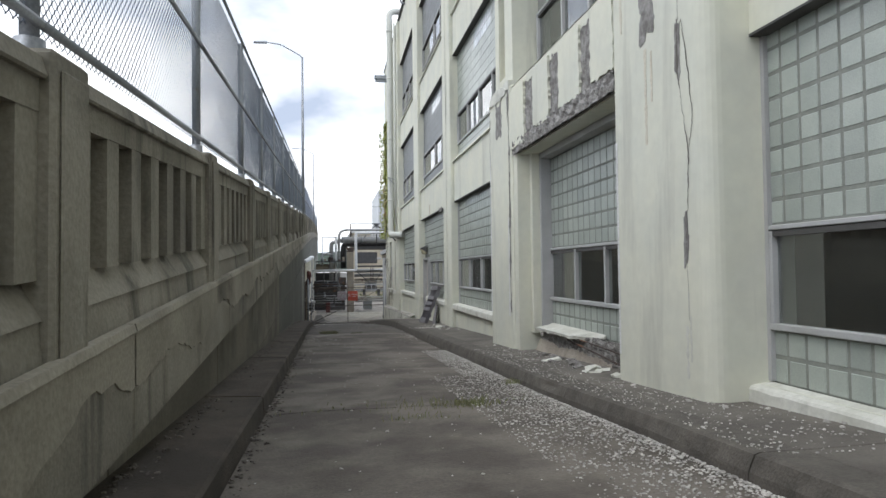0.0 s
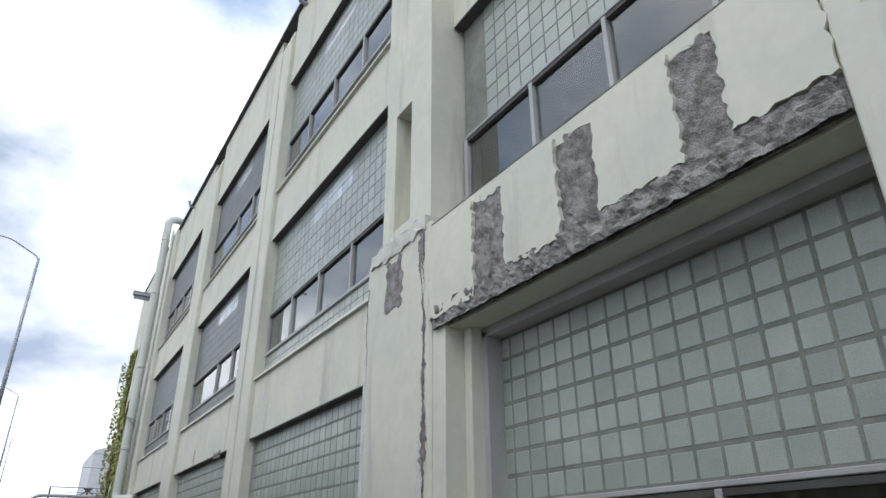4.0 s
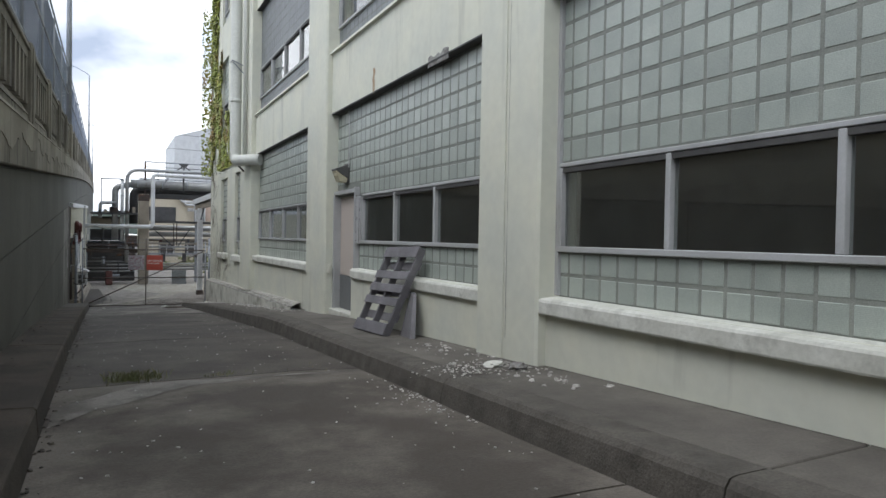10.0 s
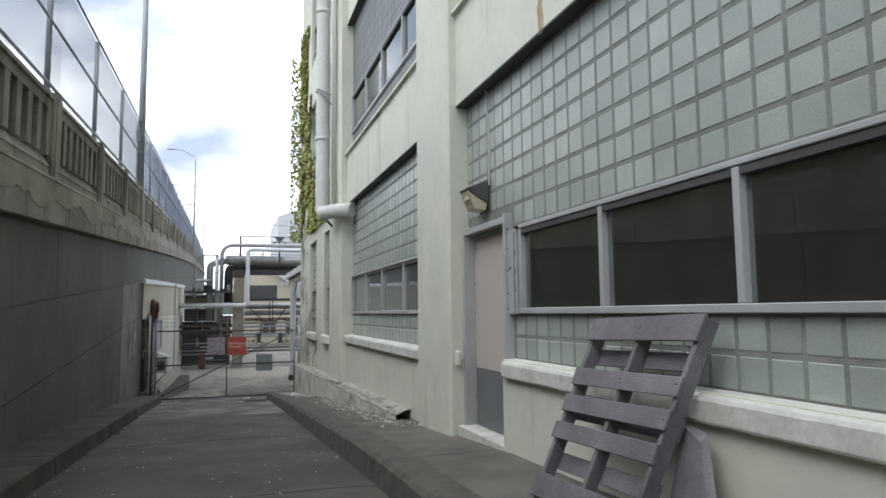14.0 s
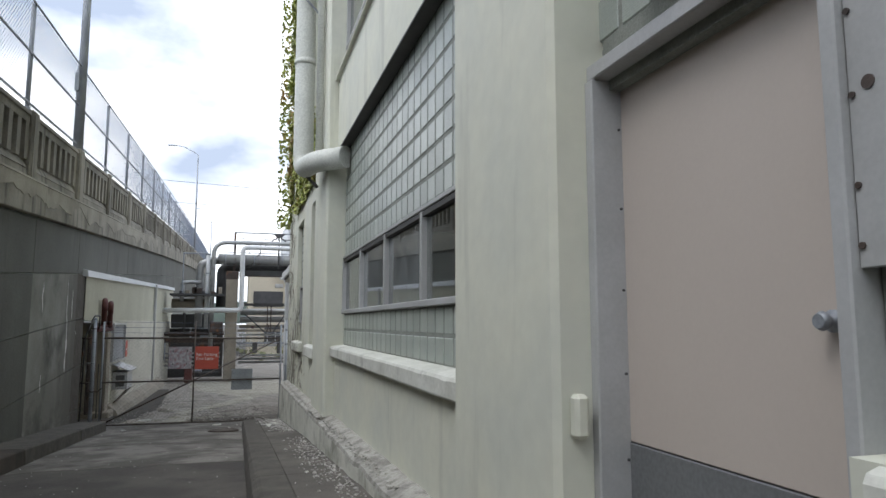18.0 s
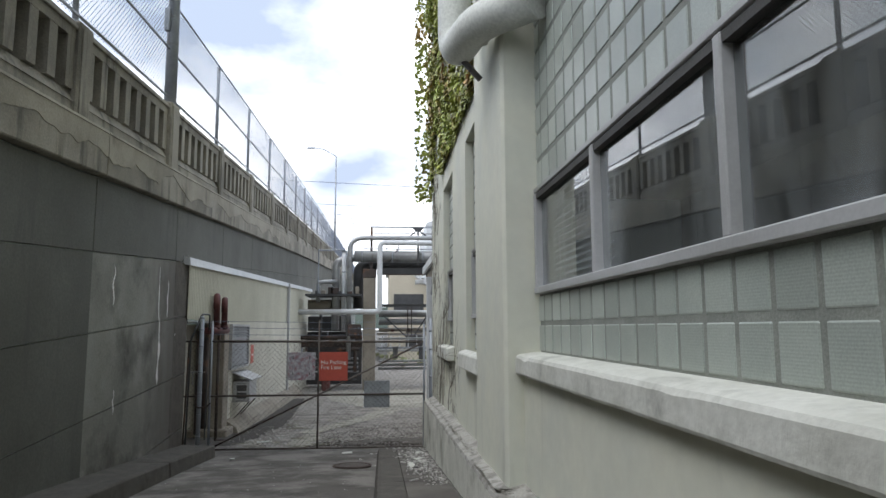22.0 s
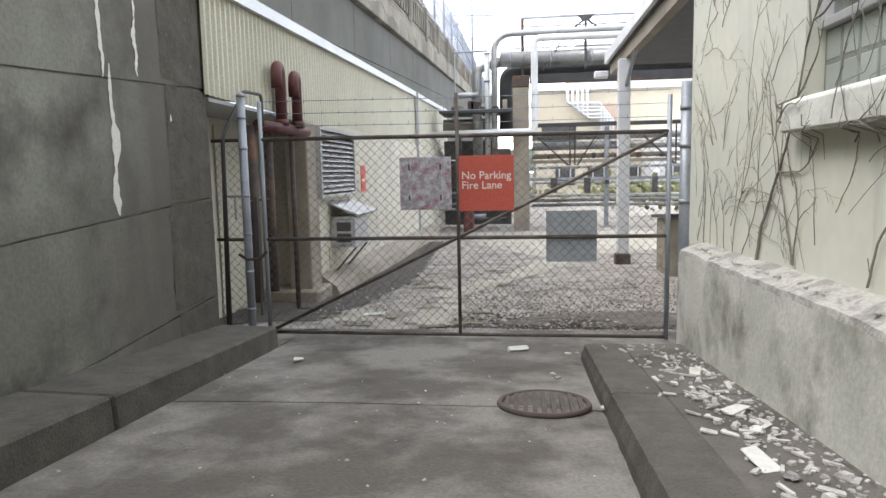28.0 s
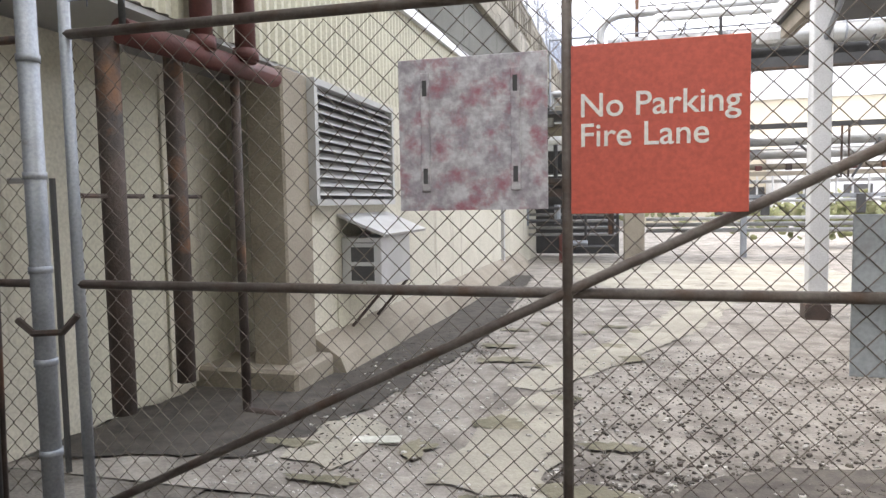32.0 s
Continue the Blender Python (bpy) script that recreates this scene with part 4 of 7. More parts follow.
def wire_mesh(y_from, y_to, pitch, width, base):
    """Zigzag wires of a chain link panel on the viaduct, flat strips seen from the alley."""
    vs, fs = [], []
    count = int((y_to - y_from) / pitch)
    rows = int(1.95 / pitch)
    for s in range(count):
        yc = y_from + s * pitch
        for r in range(rows + 1):
            yy = yc + (pitch * 0.5 if r % 2 else -pitch * 0.5) * (1 if s % 2 == 0 else -1) * 1.0
            z = deck_z(yy) + base + r * pitch
            x = wall_x(yy) + F_X + (0.003 if (r + s) % 2 else -0.003)
            k = len(vs)
            vs += [(x, yy - width, z), (x + width * 0.6, yy, z), (x, yy + width, z)]
            if r:
                fs += [(k - 3, k - 2, k + 1, k), (k - 2, k - 1, k + 2, k + 1)]
    g = Geo()
    g.v, g.f = vs, fs
    return g


for a, b, pitch, width in ((-4, 30, 0.032, 0.0056), (30, 60, 0.05, 0.0072), (60, 165, 0.11, 0.0155)):
    me = bpy.data.meshes.new("chain_link")
    g = wire_mesh(a, b, pitch, width, 0.15)
    me.from_pydata(g.v, [], g.f)
    me.materials.append(M_WIRE)
    put("chain_link", me, None, fence, "fine grey chain link wire", kind="stuff")


def street_lamp(y):
    x, z = wall_x(y) - 0.06, deck_z(y) + 0.3
    lamp = thing("street_lamp", "tall grey street lamp with a curved arm on the viaduct", "street lamp", group="street lamps on the viaduct")
    put("pole", Geo().tube([(x, y, z - 0.28), (x, y, z + 4), (x, y, z + 9.35)], [0.11, 0.09, 0.06], 10), M_STEEL, lamp, smooth=True)
    put("arm", Geo().tube(bent([(x, y, z + 9.2), (x, y, z + 9.4), (x - 1.3, y, z + 10.1), (x - 2.2, y, z + 10.2)], 0.25), 0.035, 8), M_STEEL, lamp, smooth=True)
    head = Geo().hexa([(x - 2.9, y - 0.12, z + 10.12), (x - 2.1, y - 0.09, z + 10.12), (x - 2.1, y + 0.09, z + 10.12), (x - 2.9, y + 0.12, z + 10.12), (x - 2.85, y - 0.08, z + 10.22), (x - 2.1, y - 0.06, z + 10.26), (x - 2.1, y + 0.06, z + 10.26), (x - 2.85, y + 0.08, z + 10.22)])
    put("lamp_head", head, M_STEEL, lamp, bevel=0.02)
    put("junction_box", Geo().box(x - 0.13, y - 0.16, z + 1.15, x - 0.03, y - 0.05, z + 1.6), M_STEEL, lamp, bevel=0.01)


street_lamp(40.7)
street_lamp(93.0)
street_lamp(145.0)


# ---- damage on the facade ----
def blob(yc, zc, hy, hz, seed):
    """A ragged, lopsided outline of (y, z) pairs round a place."""
    pts = []
    for i in range(44):
        a = 2 * math.pi * i / 44
        c, s = math.cos(a), math.sin(a)
        r = 0.85 + 0.45 * noise.noise((1.3 * c + seed, 1.3 * s, 0)) + 0.30 * noise.noise((4 * c, 4 * s, seed)) + 0.16 * noise.noise((11 * c, 11 * s, seed))
        k = max(abs(c), abs(s)) ** 0.7
        pts.append((yc + hy * r * c / k, zc + hz * r * s / k))
    return pts


def rough_face(y0, y1, z0, z1, x, depth, seed, step=0.05):
    """A broken, knobbly upright face looking to the alley."""
    ny, nz = max(2, int((y1 - y0) / step)), max(2, int((z1 - z0) / step))
    g = Geo()
    for j in range(nz + 1):
        for i in range(ny + 1):
            y, z = y0 + (y1 - y0) * i / ny, z0 + (z1 - z0) * j / nz
            d = depth * (noise.noise((y * 9, z * 9, seed)) + 0.6 * noise.noise((y * 23, z * 23, seed)))
            g.v.append((x - d, y, z))
    n = ny + 1
    g.f = [(j * n + i, j * n + i + 1, (j + 1) * n + i + 1, (j + 1) * n + i) for j in range(nz) for i in range(ny)]
    return g


def crack(points, x, width, seed, parent, mat, wobble=1.0):
    """A jagged open crack along (y, z) points on an upright face."""
    rnd = random.Random(seed)
    line = []
    for (a, b), (c, d) in zip(points, points[1:]):
        n = max(2, int(math.dist((a, b), (c, d)) / 0.022))
        line += [(a + (c - a) * i / n + rnd.uniform(-0.012, 0.012) * wobble, b + (d - b) * i / n) for i in range(n)]
    line = [(y + wobble * (0.035 * noise.noise((z * 5, seed, 1)) + 0.02 * noise.noise((z * 16, seed, 2))), z) for y, z in line]
    g = Geo()
    for y, z in line:
        w = width * max(0.10, 0.45 + 1.1 * noise.noise((y * 3, z * 2.3, seed)) + 0.5 * noise.noise((0, z * 11, seed))) * rnd.uniform(0.5, 1.1)
        g.v += [(x, y - w, z), (x - 0.002, y + w, z)]
    g.f = [(2 * i, 2 * i + 1, 2 * i + 3, 2 * i + 2) for i in range(len(line) - 1)]
    put("crack", g, mat, parent, "open jagged crack")


put("lintel_core", Geo().box(3.10, 6.72, 3.36, THICK, 10.978, 4.50), M_BROKEN, factory, "lintel beam with spalled concrete")
put("lintel_core", rough_face(6.73, 10.97, 3.37, 4.46, 3.075, 0.018, 2.0, 0.04), M_BROKEN, factory, "exposed dark aggregate of the lintel")
put("lintel_core", rough_face(6.75, 10.92, 3.35, 3.58, 3.045, 0.036, 7.0, 0.026), M_BROKEN, factory, "exposed dark aggregate of the lintel")
for a, b, z0, z1, sd in ((6.72, 7.37, 3.60, 4.50, 1), (7.73, 8.50, 3.57, 4.46, 2), (8.93, 9.67, 3.55, 4.46, 3), (10.17, 10.975, 3.46, 4.46, 4)):
    put("plaster", Geo().plate(ragged(a, b, z0, z1, 0.022, sd, step=0.045), "x", P_X - 0.012, 3.12), M_PAINT, factory)
put("plaster", Geo().plate(ragged(6.72, 10.975, 4.40, 4.54, 0.03, 9, "b"), "x", P_X + 0.02, 3.12), M_PAINT, factory)
put("ledge", Geo().hexa([(P_X + 0.01, 6.72, 4.545), (S_X, 6.72, 4.545), (S_X, 11.1, 4.545), (P_X + 0.01, 10.975, 4.545), (P_X + 0.03, 6.72, 4.56), (S_X, 6.72, 4.655), (S_X, 11.1, 4.655), (P_X + 0.03, 10.975, 4.56)]), M_SILL, factory)
put("spandrel", Geo().box(3.5, 6.72, 3.30, THICK, 10.74, 3.358), M_PAINT, factory)
put("soffit", Geo().box(3.13, 6.73, 3.335, 3.44, 10.735, 3.358), M_PAINT, factory)
put("soffit_frame", Geo().box(3.44, 6.73, 3.24, W_X + 0.05, 10.73, 3.355), M_FRAME, factory)
put("jamb", Geo().box(3.30, 10.62, 0.3, S_X + 0.1, 10.738, 3.355), M_PAINT, factory, bevel=0.01)
put("jamb", Geo().box(3.44, 10.54, 0.42, S_X + 0.16, 10.618, 3.30), M_FRAME, factory)
put("spalled_patch", Geo().plate(ragged(11.61, 12.01, 3.84, 4.44, 0.045, 21, step=0.06), "x", P_X - 0.006, P_X - 0.001), M_BROKEN, SPALLED, "bare patch where plaster fell off")
put("spalled_patch", Geo().plate(blob(5.95, 3.95, 0.19, 0.33, 22), "x", P_X - 0.006, P_X - 0.001), M_BROKEN, CRACKED, "bare patch where plaster fell off")
put("spalled_top", rough_edges(Geo().plate(ragged(11.06, 12.40, 4.52, 4.71, 0.045, 23, "tb"), "x", P_X - 0.022, P_X + 0.3), 0.008, 5), M_SILL, SPALLED, "broken overhanging plaster edge")
crack([(11.16, 4.6), (11.17, 4.1), (11.09, 3.5), (11.10, 2.9), (11.09, 2.2), (11.11, 1.3), (11.09, 0.6)], P_X - 0.004, 0.06, 3, SPALLED, M_BROKEN)
crack([(11.11, 4.5), (11.09, 3.6), (11.09, 2.8), (11.10, 2.0), (11.09, 1.2)], P_X - 0.008, 0.014, 4, SPALLED, M_CRACK)
crack([(5.31, 4.2), (5.37, 3.22), (5.30, 2.81), (5.21, 2.42), (5.24, 1.89), (5.29, 1.77)], P_X - 0.007, 0.012, 5, CRACKED, M_CRACK, 0.5)
crack([(5.29, 1.80), (5.27, 1.55), (5.27, 1.35)], P_X - 0.007, 0.006, 15, CRACKED, M_CRACK, 0.3)
crack([(5.27, 1.36), (5.25, 1.1), (5.26, 0.88)], P_X - 0.007, 0.0025, 16, CRACKED, M_CRACK, 0.3)
for y, z0, z1, w in ((5.24, 0.55, 0.95, 0.012), (5.30, 0.40, 0.86, 0.018), (5.27, 1.0, 1.16, 0.010)):
    put("scraped_paint", Geo().plate(ragged(y - w, y + w, z0, z1, w * 0.8, int(z0 * 100), "lr", 0.04), "x", P_X - 0.003, P_X - 0.001), M_SILL, CRACKED, "scraped pale plaster")
crack([(5.28, 3.6), (5.16, 2.9), (5.13, 2.7), (5.20, 2.42)], P_X - 0.004, 0.007, 6, CRACKED, M_CRACK, 0.5)
put("spalled_patch", Geo().plate(blob(5.285, 1.62, 0.045, 0.24, 24), "x", P_X - 0.006, P_X - 0.001), M_BROKEN, CRACKED)
put("spalled_patch", Geo().plate(blob(5.36, 3.35, 0.05, 0.30, 25), "x", P_X - 0.006, P_X - 0.001), M_BROKEN, CRACKED)
crack([(12.47, 4.3), (12.50, 3.8), (12.44, 3.3)], P_X - 0.004, 0.01, 8, SPALLED, M_CRACK)
crack([(19.20, 12), (19.22, 8), (19.20, 4), (19.21, -0.1)], 3.36 - 0.018, 0.004, 9, factory, M_CRACK, 0.15)
put("spalled_patch", Geo().plate(ragged(20.9, 21.5, 3.28, 3.42, 0.04, 26, "t"), "x", S_X - 0.006, S_X - 0.001), M_BROKEN, factory, "chipped concrete over the window")
put("rust_stain", Geo().plate(ragged(23.55, 23.63, 3.33, 3.75, 0.03, 27), "x", S_X - 0.004, S_X - 0.001), material("rust_stain", (0.36, 0.24, 0.13), 0.8, (0.5, 0.42, 0.3), 40, 0.1, 40), factory)
for k, (z0, z1) in enumerate(((0.84, 1.93), (-0.33, 0.80), (-1.43, -0.37), (-2.1, -1.47))):
    put("aggregate_face", rough_face(41.50 + 0.06 * (k % 2), 42.40, z0, z1, wall_x(42.0) - 0.050, 0.005, 40 + k, 0.02), M_ROUGH, viaduct, "rough pitted aggregate at the end of the wall")
put("bare_edge", Geo().plate(ragged(6.665, 6.703, 0.45, 2.75, 0.005, 51, "lr", 0.03), "x", P_X - 0.004, P_X - 0.001), M_CHALK, CRACKED, "worn edge of bare white primer")
put("bare_edge", Geo().plate(ragged(11.17, 11.23, 0.55, 2.3, 0.014, 52, "lr", 0.03), "x", P_X - 0.004, P_X - 0.001), M_CHALK, SPALLED, "worn edge of bare white primer")
put("bare_edge", Geo().plate(ragged(12.46, 12.526, 0.55, 3.6, 0.022, 53, "l", 0.04), "x", P_X - 0.004, P_X - 0.001), M_CHALK, SPALLED, "worn edge of bare white primer")
M_RUNOFF = material("rust_runoff", (0.57, 0.525, 0.42), 0.8, (0.63, 0.60, 0.50), 30, 0.1, 40)
for y, hi, lo, w in ((5.98, 3.56, 2.6, 0.022), (5.86, 3.5, 3.0, 0.014), (6.52, 4.7, 3.9, 0.02)):
    put("rust_streak", Geo().plate(ragged(y - w, y + w, lo, hi, w * 0.7, int(100 * y), "lr"), "x", P_X - 0.004, P_X - 0.001), M_RUNOFF, CRACKED, "faint rusty run-off")
# the broken sill of the second bay and its rubble
put("broken_apron", rough_face(6.74, 10.62, -0.05, 0.42, 3.42, 0.04, 4.0, 0.025), M_BROKEN, factory, "apron broken open to rough concrete")
g = Geo()
for i in range(41):
    y = 8.35 + 0.054 * i
    tip = min(1.0, i / 9.0) * min(1.0, (41 - i) / 3.0)
    front = 3.56 - 0.29 * tip + 0.030 * noise.noise((y * 5, 1, 0)) + 0.015 * noise.noise((y * 17, 2, 0))
    hang = 0.035 + 0.10 * max(0, noise.noise((y * 3.2, 5, 0))) + 0.05 * max(0, noise.noise((y * 9, 6, 0)))
    top = 0.43 - 0.015 * i / 41 + 0.008 * noise.noise((y * 8, 3, 0))
    g.v += [(3.60, y, 0.475), (front, y, top), (front + 0.008, y, top - hang), (front + 0.06, y, top - 0.03), (3.60, y, 0.39)]
g.f = [(5 * i + k, 5 * i + (k + 1) % 5, 5 * i + 5 + (k + 1) % 5, 5 * i + 5 + k) for i in range(40) for k in range(5)] + [(0, 1, 2, 3, 4), (204, 203, 202, 201, 200)]
put("sill", g, M_SILL, factory, "broken hanging end of the old sill")
put("sill_rest", rough_face(6.74, 8.75, 0.20, 0.43, 3.50, 0.04, 14.0, 0.022), M_BROKEN, factory, "stump of the broken sill")
g = Geo()
for i in range(75):
    y = 6.74 + 0.0525 * i
    dip = 0.18 + 0.05 * noise.noise((y * 1.4, 8, 0)) - 0.10 * max(0, 8.6 - y) / 1.9
    g.v += [(3.50, y, dip + 0.06), (3.40 + 0.02 * noise.noise((y * 6, 4, 0)), y, dip + 0.02 * noise.noise((y * 14, 4, 0))), (3.30 + 0.02 * noise.noise((y * 3, 9, 0)), y, dip - 0.22), (3.29, y, -0.6)]
g.f = [(4 * i + k, 4 * i + k + 1, 4 * i + k + 5, 4 * i + k + 4) for i in range(74) for k in range(3)]
put("apron_skin", g, M_BAREAPRON, factory, "bare brown cement of the broken apron")
put("reinforcing_bar", Geo().tube([(3.36, 6.75, 0.16), (3.33, 8.0, 0.27), (3.37, 9.2, 0.33)], 0.012, 6), M_RUST, factory)
put("reinforcing_bar", Geo().tube([(3.38, 6.75, 0.30), (3.36, 7.8, 0.36), (3.38, 8.9, 0.38)], 0.010, 6), M_RUST, factory)


# ---- door, wall lamp, pallet ----
door = thing("door_1", "pinkish beige steel door with a grey kick plate", "door", kind="structure")
D0, D1, DB, DT = 24.645, 25.87, walk_z(25) + 0.06, 1.80
leaf = put("leaf", Geo().box(3.675, D0 + 0.01, 0.222, 3.71, D1 - 0.02, DT), M_DOOR, door, bevel=0.004)
put("kick_plate", Geo().box(3.671, D0 + 0.01, DB + 0.02, 3.705, D1 - 0.02, 0.218), M_KICK, leaf, "dull grey kick plate", bevel=0.003)
put("frame_head", Geo().box(3.54, D0 + 0.002, DT - 0.03, 3.74, D1 - 0.002, DT + 0.04), M_FRAME, door, bevel=0.006)
far_jamb = put("frame_jamb", Geo().box(3.53, D1 - 0.06, DB, 3.74, D1, DT - 0.032), M_FRAME, door, bevel=0.006)
put("frame_jamb", Geo().box(3.525, D0 - 0.05, DB, 3.74, D0, DT + 0.06), M_FRAME, door, bevel=0.006)
cover = put("cover_plate", Geo().box(3.555, 24.385, 0.845, 3.575, 24.593, 1.68), M_FRAME, door, bevel=0.003)
put("plate_seam", Geo().box(3.550, 24.425, 0.86, 3.5545, 24.432, 1.65), M_SHADELINE, cover)
put("hole", Geo().tube([(3.5548, 24.535, 1.30), (3.551, 24.535, 1.30)], 0.018, 14), M_RUST, cover, "rusty round hole")
for z in (1.42, 1.24, 1.06):
    put("slot", Geo().box(3.5515, 24.405, z, 3.5548, 24.412, z + 0.05), M_SHADELINE, cover)
put("threshold", Geo().box(3.46, D0 - 0.05, BASE, 3.74, D1 - 0.002, DB + 0.015), M_SILL, door, bevel=0.01)
knob = put("knob", Geo().tube([(3.672, 24.775, 0.717), (3.655, 24.775, 0.717), (3.65, 24.775, 0.717), (3.62, 24.775, 0.717), (3.605, 24.775, 0.717)], [0.032, 0.032, 0.013, 0.028, 0.02], 14), M_STEEL, leaf, "round steel door knob", smooth=True)
for z in (1.70, 1.50, 1.28, 1.05, 0.90):
    put("bolt", Geo().tube([(3.556, 24.58, z), (3.549, 24.58, z)], 0.009, 8), M_RUST, cover)
for z in (1.55, 1.2, 0.85, 0.5, 0.15, -0.1):
    put("bolt", Geo().tube([(3.66, D1 - 0.0605, z), (3.66, D1 - 0.066, z)], 0.006, 8), M_DARK, far_jamb)
put("guard_block", Geo().box(3.42, 25.80, 0.24, 3.485, 25.868, 0.42), M_PAINT, factory, bevel=0.016)
put("blocking", Geo().box(3.625, D0 - 0.04, 1.845, 3.66, D1 - 0.004, 1.93), M_MORTAR, door)

wall_lamp = thing("wall_lamp", "weathered wedge shaped wall lamp with yellowed lens above the door", "wall lamp")
LY, LZ = 25.29, 2.155
put("housing", Geo().hexa([(3.37, LY - 0.13, LZ + 0.03), (3.59, LY - 0.13, LZ - 0.10), (3.59, LY + 0.13, LZ - 0.10), (3.37, LY + 0.13, LZ + 0.03), (3.34, LY - 0.15, LZ + 0.07), (3.60, LY - 0.15, LZ + 0.17), (3.60, LY + 0.15, LZ + 0.17), (3.34, LY + 0.15, LZ + 0.07)]), M_LAMP, wall_lamp, bevel=0.01)
lens = put("lens", Geo().hexa([(3.43, LY - 0.11, LZ - 0.16), (3.565, LY - 0.11, LZ - 0.18), (3.565, LY + 0.11, LZ - 0.18), (3.43, LY + 0.11, LZ - 0.16), (3.35, LY - 0.125, LZ + 0.045), (3.585, LY - 0.125, LZ - 0.10), (3.585, LY + 0.125, LZ - 0.10), (3.35, LY + 0.125, LZ + 0.045)]), M_LENS, wall_lamp, "yellowed prismatic lens", bevel=0.012)
for k in range(3):
    put("lens_rib", Geo().box(3.366, LY - 0.075 + 0.045 * k, LZ - 0.06, 3.385, LY - 0.055 + 0.045 * k, LZ + 0.02), M_LENS, lens, bevel=0.004)
put("back_plate", Geo().box(3.597, LY - 0.15, LZ - 0.18, 3.614, LY + 0.15, LZ + 0.19), M_LAMP, wall_lamp, bevel=0.004)
put("conduit", Geo().tube([(3.585, LY - 0.17, LZ + 0.1), (3.585, LY - 0.20, LZ + 0.55), (3.585, LY - 0.12, 3.33)], 0.012, 6), M_FRAME, wall_lamp)

pallet = thing("pallet", "greyed wooden pallet leaning on the factory wall by the door", "pallet")
P0, PU, PV = Vector((3.0, 21.80, walk_z(21.80) + 0.015)), Vector((-0.03, 1.12, -0.035)), Vector((0.46, -0.20, 1.24))
PN = PV.normalized().cross(Vector((0, 1, 0)))
PN = -PN if PN.x > 0 else PN


def slat(name, u0, u1, v0, v1, n0, n1):
    p = []
    for n in (n0, n1):
        p += [P0 + PU * u + PV * v + PN * n for u, v in ((u0, v0), (u1, v0), (u1, v1), (u0, v1))]
    put(name, rough_edges(Geo().hexa(p), 0.003, int(v0 * 1000) + int(n0 * 1000)), M_PALLET, pallet, bevel=0.004)


for u in (0.0, 0.49, 0.965):
    slat("stringer", u, u + 0.035, 0.0, 0.985, -0.10, -0.002)
for v0, v1 in ((0.0, 0.13), (0.325, 0.415), (0.475, 0.565), (0.625, 0.715), (0.875, 1.0)):
    slat("deck_board", -0.01, 1.01, v0, v1, 0.0, 0.02)
for v0, v1 in ((0.17, 0.26), (0.45, 0.55), (0.76, 0.85)):
    slat("bottom_board", 0.0, 1.0, v0, v1, -0.122, -0.102)
for u in (0.02, 0.5, 0.98):
    for v in (0.05, 0.36, 0.52, 0.68, 0.94):
        p = P0 + PU * u + PV * v
        put("nail", Geo().tube([p + PN * 0.0195, p + PN * 0.0225], 0.006, 6), M_RUST, pallet)
g = rough_edges(Geo().hexa([(3.22, 21.38, walk_z(21.4)), (3.28, 21.34, walk_z(21.4)), (3.40, 21.74, walk_z(21.7)), (3.26, 21.80, walk_z(21.7)), (3.34, 21.56, 0.16), (3.37, 21.54, 0.18), (3.44, 21.74, 0.2), (3.38, 21.76, 0.2)]), 0.012, 4)
put("leaning_board", g, M_PALLET, label="dark torn board slumped behind the pallet", category="board")

# ---- downpipes and wall fittings ----
pipe = thing("downpipe", "thick cream downpipe with an elbow into the wall", "downpipe")
px, py = 3.02, 34.22
put("shaft", Geo().tube(bent([(3.54, 32.95, 3.17), (px + 0.10, 33.45, 3.18), (px, py, 3.22), (px, py, 6.0), (px, py, 14.95), (px + 0.5, py + 0.3, 15.2), (px + 1.3, py + 0.3, 14.6)], 0.26, 8), 0.165, 16), M_CONDUIT, pipe, smooth=True)
for z in (5.0, 8.2, 11.4, 13.9):
    put("joint_ring", Geo().tube([(px, py, z), (px, py, z + 0.09)], 0.18, 16), M_CONDUIT, pipe, smooth=True)
put("spout", Geo().tube([(px + 0.05, py - 0.25, 3.06), (px + 0.22, py - 0.2, 2.9)], 0.03, 8), M_LAMP, pipe, smooth=True)
thin = thing("conduit", "thin cream conduit beside the downpipe", "pipe")
put("tube", Geo().tube([(3.24, 33.90, 3.2), (3.24, 33.90, 14.3)], 0.06, 10), M_CONDUIT, thin, smooth=True)
put("bracket", Geo().tube([(3.3, 34.0, 6.05), (2.85, 33.95, 6.2), (2.85, 34.2, 6.2)], 0.018, 6), M_STEEL, thin)
put("bracket", Geo().tube([(3.3, 34.0, 5.75), (2.88, 33.95, 6.15)], 0.018, 6), M_STEEL, thin)
beam = thing("projecting_beam", "short steel beam projecting from the roof edge", "beam")
put("beam", Geo().box(2.45, 37.6, 12.42, 3.42, 37.85, 12.62), M_STEEL, beam, bevel=0.01)
put("beam_web", Geo().box(2.5, 37.69, 12.24, 3.42, 37.75, 12.418), M_STEEL, beam)
for y in (30.4, 17.9):
    put("roof_bracket", Geo().tube([(3.45, y, 13.9), (3.25, y, 13.95), (3.2, y, 14.15)], 0.05, 8), M_STEEL, factory)

